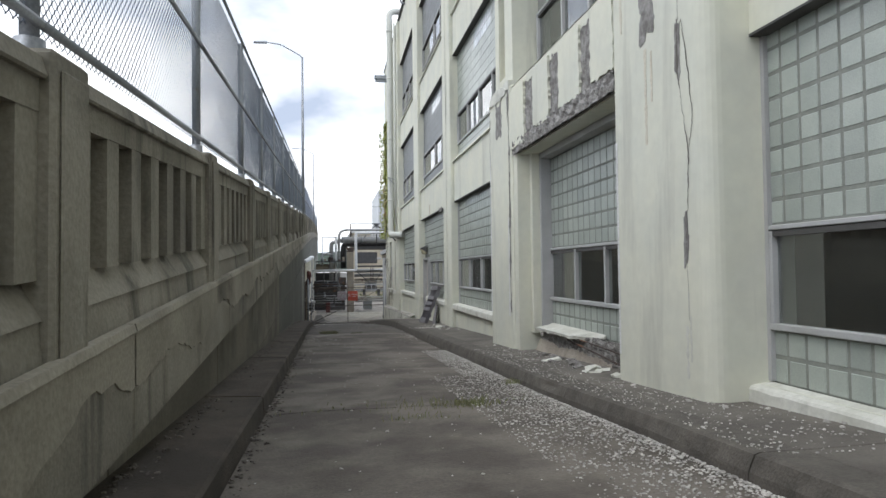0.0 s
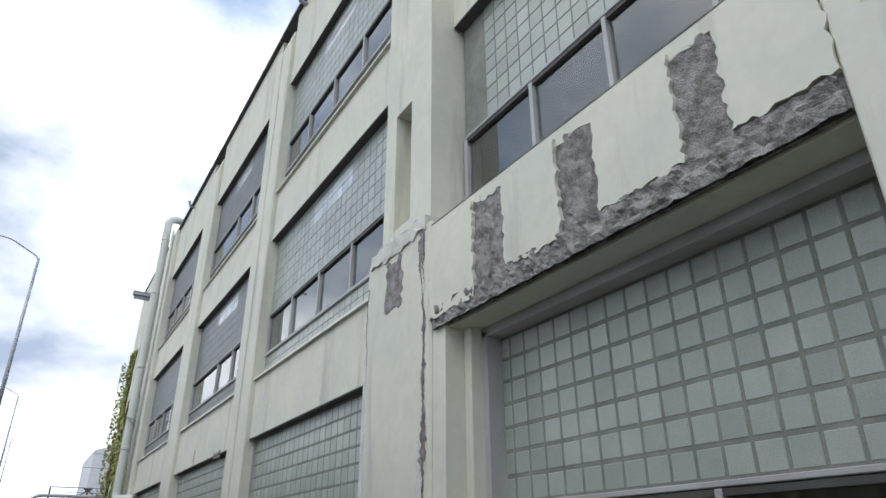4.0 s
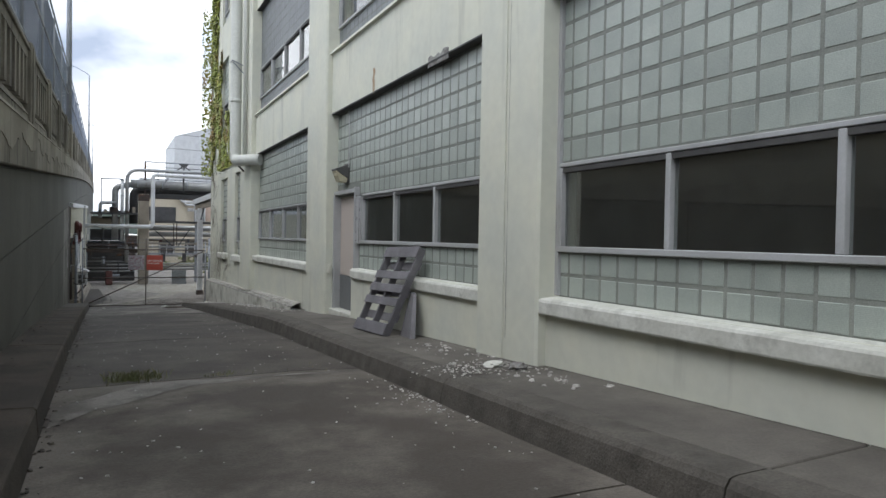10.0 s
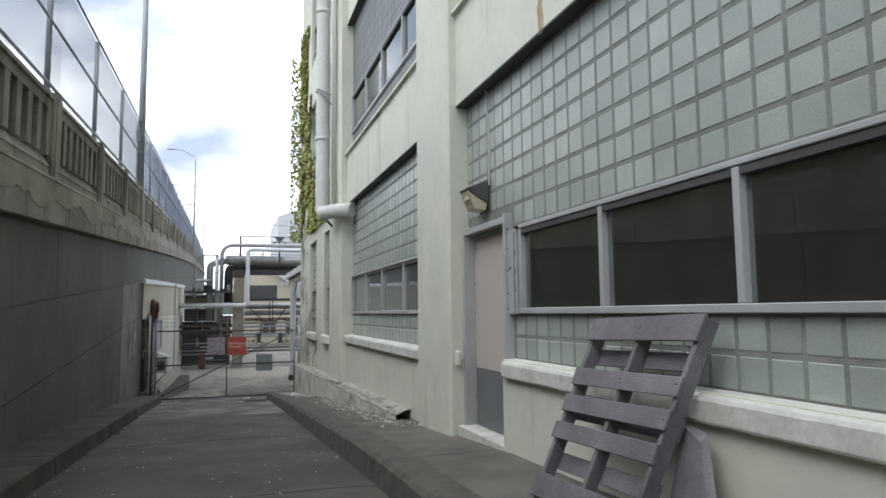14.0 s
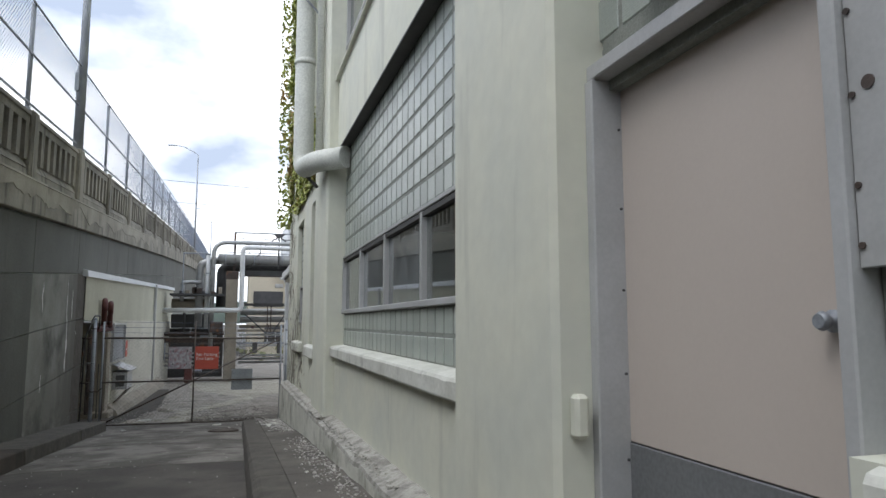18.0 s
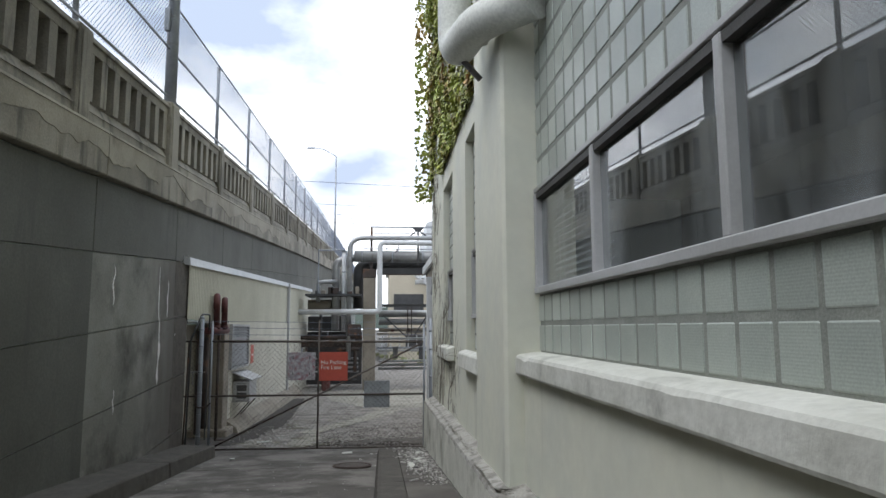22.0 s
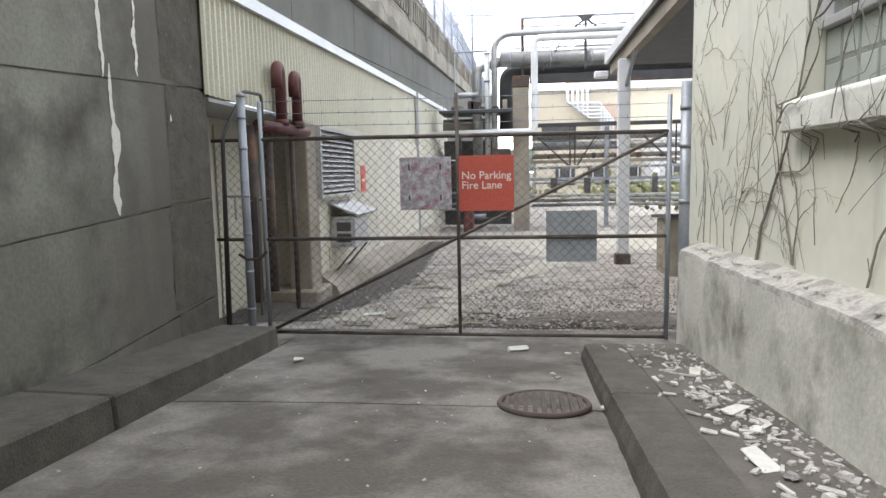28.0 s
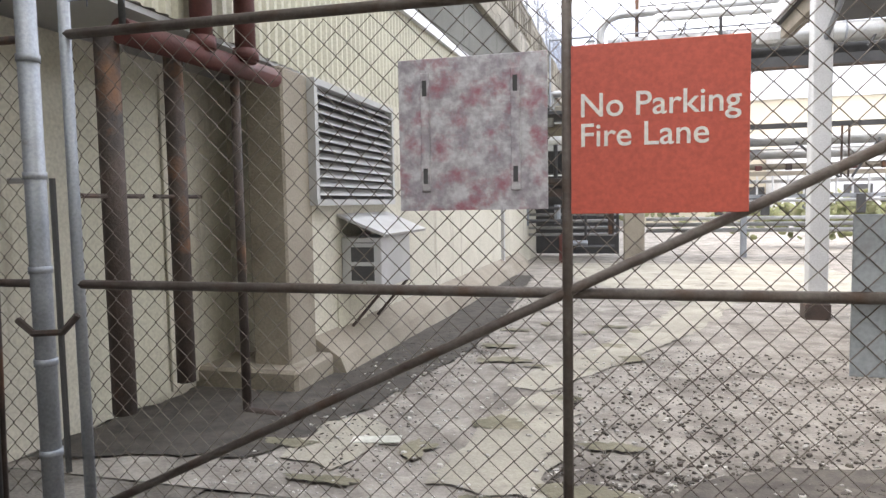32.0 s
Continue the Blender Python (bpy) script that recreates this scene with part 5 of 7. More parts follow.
# blinds behind the far pane of the last wide window
blind = thing("window_blind", "grey horizontal slat blind behind the glass", "blind")
for i in range(15):
    z = 0.93 + i * 0.05
    put("slat", Geo().hexa([(3.72, 31.98, z), (3.755, 31.98, z + 0.03), (3.755, 33.3, z + 0.03), (3.72, 33.3, z), (3.722, 31.98, z + 0.003), (3.757, 31.98, z + 0.033), (3.757, 33.3, z + 0.033), (3.722, 33.3, z + 0.003)]), M_BLIND, blind)
for y in (32.2, 33.1):
    put("cord", Geo().tube([(3.716, y, 0.9), (3.716, y, 1.68)], 0.004, 5), M_WHITE, blind)
put("head_box", Geo().box(3.70, 31.96, 1.66, 3.76, 33.32, 1.70), M_BLIND, blind)

# ---- ivy and bare vines on the end of the building ----
rnd = random.Random(11)


def leaves(name, count, place, size, mat, label):
    g = Geo()
    for _ in range(count):
        p, out = place()
        a = rnd.uniform(0, 6.283)
        s = size * rnd.uniform(0.6, 1.25)
        n = (Vector(out) + Vector((rnd.uniform(-0.6, 0.6), rnd.uniform(-0.6, 0.6), rnd.uniform(-0.3, 0.7)))).normalized()
        u = n.cross(Vector((math.cos(a), math.sin(a), 0.3))).normalized()
        w = n.cross(u)
        p = Vector(p)
        k = len(g.v)
        for du, dw, dn in ((0, -1, 0), (0.75, -0.25, -0.22), (0.55, 0.65, -0.15), (0, 1.0, -0.1), (-0.55, 0.65, -0.15), (-0.75, -0.25, -0.22)):
            g.v.append(tuple(p + s * (u * du + w * dw + n * dn)))
        g.f += [(k, k + 1, k + 2, k + 3), (k, k + 3, k + 4, k + 5)]
    me = bpy.data.meshes.new(name)
    me.from_pydata(g.v, [], g.f)
    me.materials.append(mat)
    return put(name, me, None, None, label, "ivy", kind="stuff")


def ivy_spot():
    while True:
        if rnd.random() < 0.62:
            y, z = rnd.uniform(39.7, 42.75), 3.4 + 7.2 * rnd.random()
            if z < 4.0 and y < 42.0 or noise.noise((y * 1.1, z * 0.8, 2)) < -0.22 or (z > 8 and y < 40.6 + noise.noise((z, 0, 0))):
                continue
        else:
            y, z = rnd.uniform(35.3, 40.2), rnd.uniform(3.4, 5.8)
            if noise.noise((y * 1.3, z * 1.3, 5)) < (z - 4.2) * 0.35 - 0.1:
                continue
        thick = 0.17 * max(0.1, 0.6 + noise.noise((y * 1.6, z * 1.6, 9))) * (1.3 if y > 41 else 0.7)
        if y > 42.3:
            return (rnd.uniform(3.05, 4.2), 42.62 + rnd.uniform(0.02, 0.3), z), (-0.2, 1, 0.2)
        return (3.41 - rnd.random() * thick, y, z - 0.25 * rnd.random() * (z < 3.4)), (-1, 0, 0.25)


leaves("ivy", 18000, ivy_spot, 0.046, M_LEAF, "green ivy turning red that hangs over the wall corner")


def vines(name, roots, wall, label):
    """Bare stems that climb a wall, forking as they go; wall maps (along, up) to a place."""
    g = Geo()

    def climb(a, z, heading, r, length, depth, curl):
        pts = []
        n = int(length / 0.06)
        for i in range(n):
            pts.append(wall(a, z))
            heading += rnd.uniform(-0.30, 0.30) + 0.06 * curl
            a, z = a + 0.06 * math.sin(heading), z + 0.06 * math.cos(heading)
            if z < plinth_top(a) + 0.08:
                break
            if depth and i > 2 and rnd.random() < 0.13:
                climb(a, z, heading + rnd.choice((-1, 1)) * rnd.uniform(0.5, 1.0), r * 0.62, length * rnd.uniform(0.2, 0.5), depth - 1, rnd.uniform(-1.4, 1.4))
            if rnd.random() < 0.22:
                h = heading + rnd.choice((-1, 1)) * rnd.uniform(0.7, 1.3)
                tip = wall(a + 0.045 * math.sin(h), z + 0.045 * math.cos(h))
                g.tube([pts[-1], (tip[0] - 0.01, tip[1], tip[2])], [r * 0.5, r * 0.4], 4, False)
        if len(pts) > 2:
            g.tube(pts, [r * (1 - 0.7 * i / len(pts)) for i in range(len(pts))], 5, False)
    for a, z, heading, r, length, curl in roots:
        climb(a, z, heading, r, length, 3, curl)
    return put(name, g, M_STEM, None, label, "vine", kind="stuff")


# stems that fan out from the plinth and arch over, then fine twigs on the corner
roots = [(40.55, -0.82, -0.1, 0.012, 2.3, -0.75), (39.90, -0.76, 0.15, 0.008, 1.1, -0.5), (39.88, -0.76, -0.3, 0.006, 0.9, 0.4), (38.95, -0.74, -0.5, 0.007, 1.5, -0.9), (38.62, -0.60, -0.9, 0.006, 1.4, -0.5), (38.30, -0.25, -1.2, 0.004, 0.8, -0.4), (39.15, 0.0, -0.6, 0.006, 0.9, -1.2), (39.4, 0.32, -0.8, 0.005, 0.8, 0.5)]
roots += [(40.9 + 0.22 * i, -0.84, rnd.uniform(-0.5, 0.4), rnd.uniform(0.003, 0.0055), rnd.uniform(0.8, 1.8), rnd.uniform(-1.2, 0.5)) for i in range(7)]
roots += [(rnd.uniform(40.2, 42.5), rnd.uniform(-0.5, 1.6), rnd.uniform(-1.6, 1.2), rnd.uniform(0.0025, 0.0045), rnd.uniform(0.4, 1.0), rnd.uniform(-1.5, 1.5)) for i in range(20)]
roots += [(rnd.uniform(41.0, 42.5), rnd.uniform(1.2, 4.2), rnd.uniform(-2.0, 2.0), rnd.uniform(0.003, 0.007), rnd.uniform(0.4, 1.4), rnd.uniform(-1.5, 1.5)) for i in range(52)]
roots += [(rnd.uniform(38.3, 42.4), rnd.uniform(-0.75, 0.2), rnd.uniform(-1.5, 0.6), rnd.uniform(0.0022, 0.0036), rnd.uniform(0.5, 1.5), rnd.uniform(-1.1, 0.2)) for i in range(34)]
vines("bare_vine", roots, lambda a, z: (3.405 if not (38.0 < a < 39.95 and 0.06 < z < 0.31) else 3.29, min(a, 42.6), z), "leafless brown vine stems spread over the painted wall")


# ---- the gate ----
GY = 42.85
GB, GM, GT = -1.96, -0.85, 0.31


def link_panel(x0, x1, z0, z1, y, pitch, width):
    """Chain link wires in an upright panel across the alley; each wire is a bent strip with a raised middle."""
    vs, fs = [], []
    n, rows = int((x1 - x0) / pitch), int((z1 - z0) / pitch)
    for s in range(n + 1):
        for r in range(rows + 1):
            side = 1 if (r + s) % 2 else -1
            x = min(max(x0 + s * pitch + side * pitch * 0.5, x0), x1)
            z = z0 + r * pitch
            yy = y + 0.004 * side + 0.012 * noise.noise((x * 1.2, z * 1.2, 4))
            k = len(vs)
            vs += [(x - width, yy, z), (x, yy - width, z), (x + width, yy, z)]
            if r:
                fs += [(k - 3, k - 2, k + 1, k), (k - 2, k - 1, k + 2, k + 1)]
    me = bpy.data.meshes.new("chain_link")
    me.from_pydata(vs, [], fs)
    me.materials.append(M_RUSTWIRE)
    return me


gate = thing("chain_link_gate", "closed chain link gate with rusty tube frame across the alley", "gate")


def bar(name, a, b, r, mat=M_GATE, parent=gate, n=8, label=""):
    return put(name, Geo().tube([a, b], r, n), mat, parent, label, smooth=True)


bar("top_rail", (-1.33, GY, GT), (3.25, GY, GT - 0.03), 0.024)
bar("middle_rail", (-1.33, GY, GM), (3.25, GY, GM), 0.022)
bar("bottom_rail", (-1.33, GY, GB), (3.25, GY, GB - 0.02), 0.022)
bar("stile", (-1.33, GY, GB), (-1.33, GY, 0.74), 0.026, M_STEEL)
bar("stile", (3.25, GY, GB - 0.05), (3.25, GY, 0.67), 0.026, M_STEEL)
bar("centre_bar", (0.955, GY - 0.03, GB), (0.955, GY - 0.03, GT + 0.45), 0.020)
bar("brace", (-1.30, GY - 0.025, GB + 0.02), (3.22, GY - 0.025, GT - 0.05), 0.020)
put("chain_link", link_panel(-1.32, 3.24, GB, GT, GY + 0.02, 0.052, 0.003), None, gate, "rusty diamond wire", kind="stuff")
for z in (0.46, 0.60, 0.74):
    put("barbed_wire", Geo().tube([(-1.33, GY, z), (0.93, GY - 0.02, z - 0.03), (3.25, GY, z - 0.02)], 0.0035, 4), M_WIRE, gate)
    for i in range(22):
        x = -1.2 + i * 0.2
        put("barb", Geo().tube([(x, GY, z - 0.035), (x + 0.012, GY - 0.01, z + 0.01)], 0.003, 3), M_WIRE, gate)
post = thing("gate_post", "galvanised gate post with clamps and chain", "post", group="gate posts")
bar("tube", (-1.55, GY, -2.3), (-1.55, GY, 0.80), 0.048, M_STEEL, post, 12)
put("cap", Geo().tube([(-1.55, GY, 0.80), (-1.55, GY, 0.83), (-1.55, GY, 0.855)], [0.054, 0.05, 0.02], 12), M_STEEL, post, smooth=True)
for z in (0.55, 0.2, -0.35, -0.8, -1.25, -1.7):
    put("clamp", Geo().tube([(-1.55, GY, z), (-1.55, GY, z + 0.035)], 0.054, 12), M_STEEL, post, smooth=True)
put("drop_bolt", Geo().tube([(-1.40, GY - 0.05, -0.35), (-1.40, GY - 0.05, -1.75)], 0.014, 6), M_DARK, post)
put("chain", Geo().tube([(-1.64, GY - 0.06, -1.02), (-1.54, GY - 0.07, -1.08), (-1.38, GY - 0.06, -1.07), (-1.31, GY - 0.04, -0.99)], 0.017, 6), M_RUST, post, "rusty chain round the post")
post2 = thing("gate_post", "thick galvanised gate post by the building corner", "post", group="gate posts")
bar("tube", (3.42, GY, -2.3), (3.42, GY, 0.80), 0.058, M_STEEL, post2, 12)
for z in (0.5, 0.1, -0.5, -1.2, -1.8):
    put("hinge", Geo().tube([(3.42, GY, z), (3.42, GY, z + 0.05)], 0.066, 12), M_STEEL, post2, smooth=True)
side = thing("fence_panel", "narrow chain link panel between gate and wall", "fence")
bar("rail", (-1.52, GY, GT), (-1.93, GY, GT), 0.02, M_RUST, side)
bar("rail", (-1.52, GY, GM), (-1.93, GY, GM), 0.02, M_RUST, side)
bar("upright", (-1.86, GY, -2.0), (-1.80, GY, GT), 0.018, M_RUST, side)
put("chain_link", link_panel(-1.92, -1.55, -1.92, GT, GY + 0.02, 0.052, 0.003), None, side, kind="stuff")

# ---- signs on the gate ----
sign = thing("no_parking_sign", "square red metal sign with white words on the gate", "sign")
put("panel", Geo().box(0.972, GY - 0.06, -0.545, 1.582, GY - 0.052, 0.07), M_SIGNRED, sign, bevel=0.002)


def letters(text, size):
    curve = bpy.data.curves.new("lettering", "FONT")
    curve.body, curve.size, curve.extrude = text, size, 0.0012
    curve.offset = 0.0008
    ob = bpy.data.objects.new("lettering", curve)
    scene.collection.objects.link(ob)
    me = bpy.data.meshes.new_from_object(ob.evaluated_get(bpy.context.evaluated_depsgraph_get()))
    bpy.data.objects.remove(ob)
    return me


def words(text, x, z, size, y, mat, parent):
    """A line of lettering, each word a part of its own."""
    at = 0
    for word in text.split():
        me = letters(word, size)
        start = text.index(word, at)
        at = start + len(word)
        reach = max(v.co.x for v in letters(text[:at], size).vertices) - max(v.co.x for v in me.vertices)
        me.materials.clear()
        me.materials.append(mat)
        out = put("lettering", me, None, parent, "white lettering " + word)
        out.matrix_world = pose(x + reach, y, z, 90, 0, 0)


words("No Parking", 1.0, -0.19, 0.121, GY - 0.0615, M_WHITE, sign)
words("Fire Lane", 1.0, -0.298, 0.121, GY - 0.0615, M_WHITE, sign)
old = thing("turned_sign", "back of a flaking grey sign with red paint spots", "sign")
put("panel", Geo().box(0.30, GY - 0.05, -0.525, 0.885, GY - 0.042, 0.065), M_SIGNBACK, old, bevel=0.002)
for x in (0.41, 0.765):
    put("strap", Geo().box(x - 0.018, GY - 0.062, -0.45, x + 0.018, GY - 0.0505, 0.01), M_SIGNBACK, old, bevel=0.003)
    for z in (-0.39, -0.05):
        put("slot", Geo().box(x - 0.009, GY - 0.0635, z - 0.03, x + 0.009, GY - 0.0625, z + 0.03), M_DARK, old)
plate = thing("blank_plate", "blank dull grey metal plate wired to the gate", "plate")
put("panel", Geo().box(1.935, GY + 0.03, -1.135, 2.495, GY + 0.037, -0.56), M_PLATE, plate, bevel=0.002)

# ---- shed under the viaduct, behind the gate ----
shed = thing("corrugated_shed", "cream corrugated lean-to with pale roof trim under the viaduct", "shed")
S0, S1 = 42.32, 67.0


def trim_z(y):
    return 2.0 + 0.032 * (y - 42.4)


def shed_x(y):
    return -1.72 - 0.006 * (y - 42.4)


def corrugated(y0, y1, lo, hi, step, depth):
    g = Geo()
    n = int((y1 - y0) / step)
    for i in range(n + 1):
        y = y0 + i * step
        d = (0, depth, depth, 0)[i % 4]
        g.v += [(shed_x(y) + d, y, lo(y)), (shed_x(y) + d, y, hi(y))]
    g.f = [(2 * i, 2 * i + 2, 2 * i + 3, 2 * i + 1) for i in range(n)]
    return g


put("cladding", corrugated(S0, 57.0, lambda y: 0.78 - 0.01 * (y - 42.4), trim_z, 0.033, 0.028), M_CORR, shed, "cream corrugated cladding")
put("cladding", corrugated(57.06, S1, lambda y: 0.63, trim_z, 0.05, 0.028), M_CORR, shed, "cream corrugated cladding")
g = Geo()
for a, b in zip(np.linspace(S0 - 0.25, S1, 12), np.linspace(S0 - 0.25, S1, 12)[1:]):
    g.hexa([(shed_x(a) - 0.5, a, trim_z(a) - 0.02), (shed_x(a) + 0.10, a, trim_z(a) - 0.10), (shed_x(b) + 0.10, b, trim_z(b) - 0.10), (shed_x(b) - 0.5, b, trim_z(b) - 0.02), (shed_x(a) - 0.5, a, trim_z(a) + 0.20), (shed_x(a) + 0.08, a, trim_z(a) + 0.06), (shed_x(b) + 0.08, b, trim_z(b) + 0.06), (shed_x(b) - 0.5, b, trim_z(b) + 0.20)])
put("roof_trim", g, M_TRIM, shed, "pale dented metal roof trim")
put("side_closure", Geo().box(-2.85, 42.452, 0.77, -1.735, 42.47, 2.02), M_DARK, shed)
put("soffit", Geo().box(-3.0, 42.45, 0.72, -1.74, 46.1, 0.76), M_FRAME, shed)
put("recess_wall", Geo().box(-2.62, 42.4, -2.4, -2.52, 46.1, 0.70), M_SHEDWALL, shed)
for i, y in enumerate((43.0, 44.1, 45.0)):
    put("wall_panel", Geo().box(-2.515, y, -2.05, -2.49, y + 0.85, 0.6), M_SHEDWALL if i != 1 else M_CORR, shed, bevel=0.004)
put("return_wall", Geo().box(-2.518, 45.98, -2.4, -2.053, 46.095, 0.716), M_SHEDWALL, shed)
put("pier", Geo().box(-2.05, 45.55, -2.4, -1.68, 46.08, 0.72), M_TAN, shed, "tan stained concrete pier", bevel=0.02)
put("pier_base", Geo().box(-2.55, 45.35, -2.4, -1.52, 46.12, -1.92), M_TAN, shed, bevel=0.03)
put("long_wall", Geo().box(-1.95, 46.10, -2.6, -1.735, S1, 0.80), M_SHEDWALL, shed, "dirty white plastered wall")
put("corner_strip", Geo().box(-1.76, 56.95, -2.5, -1.66, 57.12, 2.5), M_FRAME, shed)
put("wall_foot", Geo().hexa([(-1.735, 46.12, -2.6), (-1.2, 46.12, -2.6), (-1.25, 60, -2.7), (-1.735, 60, -2.7), (-1.735, 46.12, -1.78), (-1.45, 46.12, -1.98), (-1.5, 60, -2.2), (-1.735, 60, -2.0)]), M_TAN, shed)
louver = thing("louver", "grey metal louvre with horizontal blades set in the shed wall", "louver")
put("frame", Geo().box(-1.735, 46.03, 0.64, -1.60, 48.28, 0.70), M_FRAME, louver)
put("frame", Geo().box(-1.735, 46.03, -0.50, -1.60, 48.28, -0.44), M_FRAME, louver)
put("frame", Geo().box(-1.735, 46.02, -0.44, -1.60, 46.09, 0.64), M_FRAME, louver)
put("frame", Geo().box(-1.735, 48.22, -0.44, -1.60, 48.28, 0.64), M_FRAME, louver)
put("back", Geo().box(-1.734, 46.09, -0.44, -1.725, 48.22, 0.64), M_DARK, louver)
for i in range(12):
    z = -0.40 + i * 0.087
    put("blade", Geo().hexa([(-1.62, 46.09, z), (-1.61, 46.09, z), (-1.61, 48.22, z), (-1.62, 48.22, z), (-1.71, 46.09, z + 0.075), (-1.70, 46.09, z + 0.075), (-1.70, 48.22, z + 0.075), (-1.71, 48.22, z + 0.075)]), M_FRAME, louver)
vent = thing("air_unit", "old wall air unit in a metal box under a sloping hood", "air unit")
put("casing", Geo().box(-1.732, 46.85, -1.40, -1.28, 47.85, -0.85), M_FRAME, vent, bevel=0.01)
grille = put("grille", Geo().box(-1.62, 46.842, -1.36, -1.36, 46.848, -0.90), M_DARK, vent)
for i in range(3):
    put("grille_bar", Geo().box(-1.63, 46.828, -1.35 + i * 0.2, -1.35, 46.84, -1.31 + i * 0.2), M_FRAME, grille)
put("hood", Geo().hexa([(-1.732, 46.75, -0.62), (-1.22, 46.8, -0.84), (-1.22, 48.3, -0.84), (-1.732, 48.35, -0.62), (-1.732, 46.75, -0.59), (-1.20, 46.8, -0.81), (-1.20, 48.3, -0.81), (-1.732, 48.35, -0.59)]), M_FRAME, vent)
put("strut", Geo().tube([(-1.30, 47.0, -1.40), (-1.70, 47.0, -1.85)], 0.018, 6), M_RUST, vent)
put("strut", Geo().tube([(-1.30, 47.8, -1.40), (-1.70, 47.8, -1.85)], 0.018, 6), M_RUST, vent)
put("hatch", Geo().box(-1.733, 46.7, -2.0, -1.715, 47.5, -1.42), M_CORR, vent)
red = thing("red_notice", "small red notice on the white shed wall", "sign")
put("panel", Geo().box(-1.733, 49.2, -0.48, -1.725, 49.62, 0.08), M_SIGNRED, red)
put("panel_text", Geo().box(-1.7245, 49.3, -0.25, -1.7225, 49.52, -0.2), M_WHITE, red)


def vent_pipe(y, x, top, side_way, foot):
    p = thing("vent_pipe", "maroon gooseneck vent pipe beside the shed", "pipe", group="gooseneck vent pipes")
    put("tube", Geo().tube(bent([(x, y, foot), (x, y, top), (x + 0.05, y + side_way, top), (x + 0.05, y + side_way, top - 0.3)], 0.14, 7), 0.075, 12), M_REDPIPE, p, smooth=True)
    put("collar", Geo().tube([(x, y, foot + 0.02), (x, y, foot + 0.1)], 0.095, 12), M_REDPIPE, p, smooth=True)


vent_pipe(44.30, -1.60, 1.35, -0.26, 0.56)
vent_pipe(44.72, -1.52, 1.28, -0.25, 0.56)
header = thing("pipe_header", "rusted header pipe with dropping legs", "pipe")
put("header", Geo().tube([(-1.66, 43.6, 0.54), (-1.56, 45.2, 0.54)], 0.078, 12), M_REDPIPE, header, smooth=True)
for y, r, lo, x in ((43.62, 0.072, -1.75, -1.78), (44.25, 0.066, -1.72, -1.80), (44.75, 0.036, -2.02, -1.64)):
    put("leg", Geo().tube([(x, y, 0.54), (x, y, lo)], r, 10), M_RUST, header, smooth=True)
put("elbow", Geo().tube(bent([(-1.64, 44.75, -2.0), (-1.64, 44.75, -2.08), (-1.3, 44.7, -2.08)], 0.05), 0.036, 8), M_RUST, header, smooth=True)
for y, x in ((43.62, -1.78), (44.25, -1.80)):
    put("clamp", Geo().tube([(x + 0.0, y - 0.25, -0.42), (x, y + 0.25, -0.42)], 0.016, 6), M_RUST, header)
loop = thing("small_pipe", "thin dark bent pipe on the wall end", "pipe")
put("tube", Geo().tube(bent([(-1.78, 42.75, -1.95), (-1.74, 42.75, 0.36), (-1.62, 43.1, 0.9), (-1.56, 43.5, 0.9), (-1.56, 43.5, 0.54)], 0.06), 0.02, 8), M_DARK, loop, smooth=True)
valve = thing("valve", "pale valve handle on a thin pipe", "valve")
put("handle", Geo().box(-1.86, 42.97, -0.36, -1.62, 43.0, -0.33), M_FRAME, valve, bevel=0.006)
put("stem", Geo().tube([(-1.74, 42.985, -0.33), (-1.74, 42.985, -0.62)], 0.016, 6), M_FRAME, valve)

# ---- pipe rack and plant across the yard ----
rack = thing("pipe_rack", "steel pipe rack with silver clad pipes crossing the yard", "pipe rack")
RY = 62.0


def pipe_run(name, pts, r, mat=M_PIPE, bend=0.35, parent=rack, label=""):
    put(name, Geo().tube(bent(pts, bend) if len(pts) > 2 else pts, r, 12), mat, parent, label, smooth=True)


# upper tier
pipe_run("large_pipe", [(0.85, RY, 4.25), (24, RY, 4.2)], 0.30)
for k in range(14):
    x = 1.2 + 1.55 * k
    put("band", Geo().tube([(x, RY, 4.25 - 0.002 * k), (x + 0.07, RY, 4.25 - 0.002 * k)], 0.312, 14), M_STEEL, rack, smooth=True)
pipe_run("dark_pipe", [(1.05, RY + 0.7, 1.6), (1.05, RY + 0.7, 3.9), (24, RY + 0.7, 3.85)], 0.27, M_DARK, 0.5)
pipe_run("upper_pipe", [(0.62, RY - 0.3, -1.0), (0.62, RY - 0.3, 5.16), (5.4, RY - 0.3, 5.2), (24, RY - 0.3, 5.15)], 0.12, bend=0.72)
pipe_run("riser", [(-0.08, RY + 0.2, 0.5), (-0.08, RY + 0.2, 4.0), (0.9, RY + 0.2, 4.2)], 0.20, bend=0.35)
pipe_run("riser", [(0.34, RY - 0.1, 0.4), (0.34, RY - 0.1, 4.5)], 0.11, M_TRIM)
for z in (1.2, 2.3, 3.4, 4.45):
    put("band", Geo().tube([(0.34, RY - 0.1, z), (0.34, RY - 0.1, z + 0.06)], 0.13, 12), M_STEEL, rack, smooth=True)
pipe_run("white_pipe", [(-2.2, RY - 0.8, 1.38), (2.16, RY - 0.8, 1.40), (2.16, RY - 0.8, 4.86), (24, RY - 0.8, 4.82)], 0.13, M_TRIM, 0.26)
pipe_run("stub_pipe", [(-0.95, RY, 1.9), (-0.95, RY, 2.92), (0.0, RY, 2.95)], 0.11, M_PIPE, 0.2)
put("long_beam", Geo().box(2.0, RY + 0.1, 3.36, 24, RY + 0.28, 3.66), M_DARK, rack)
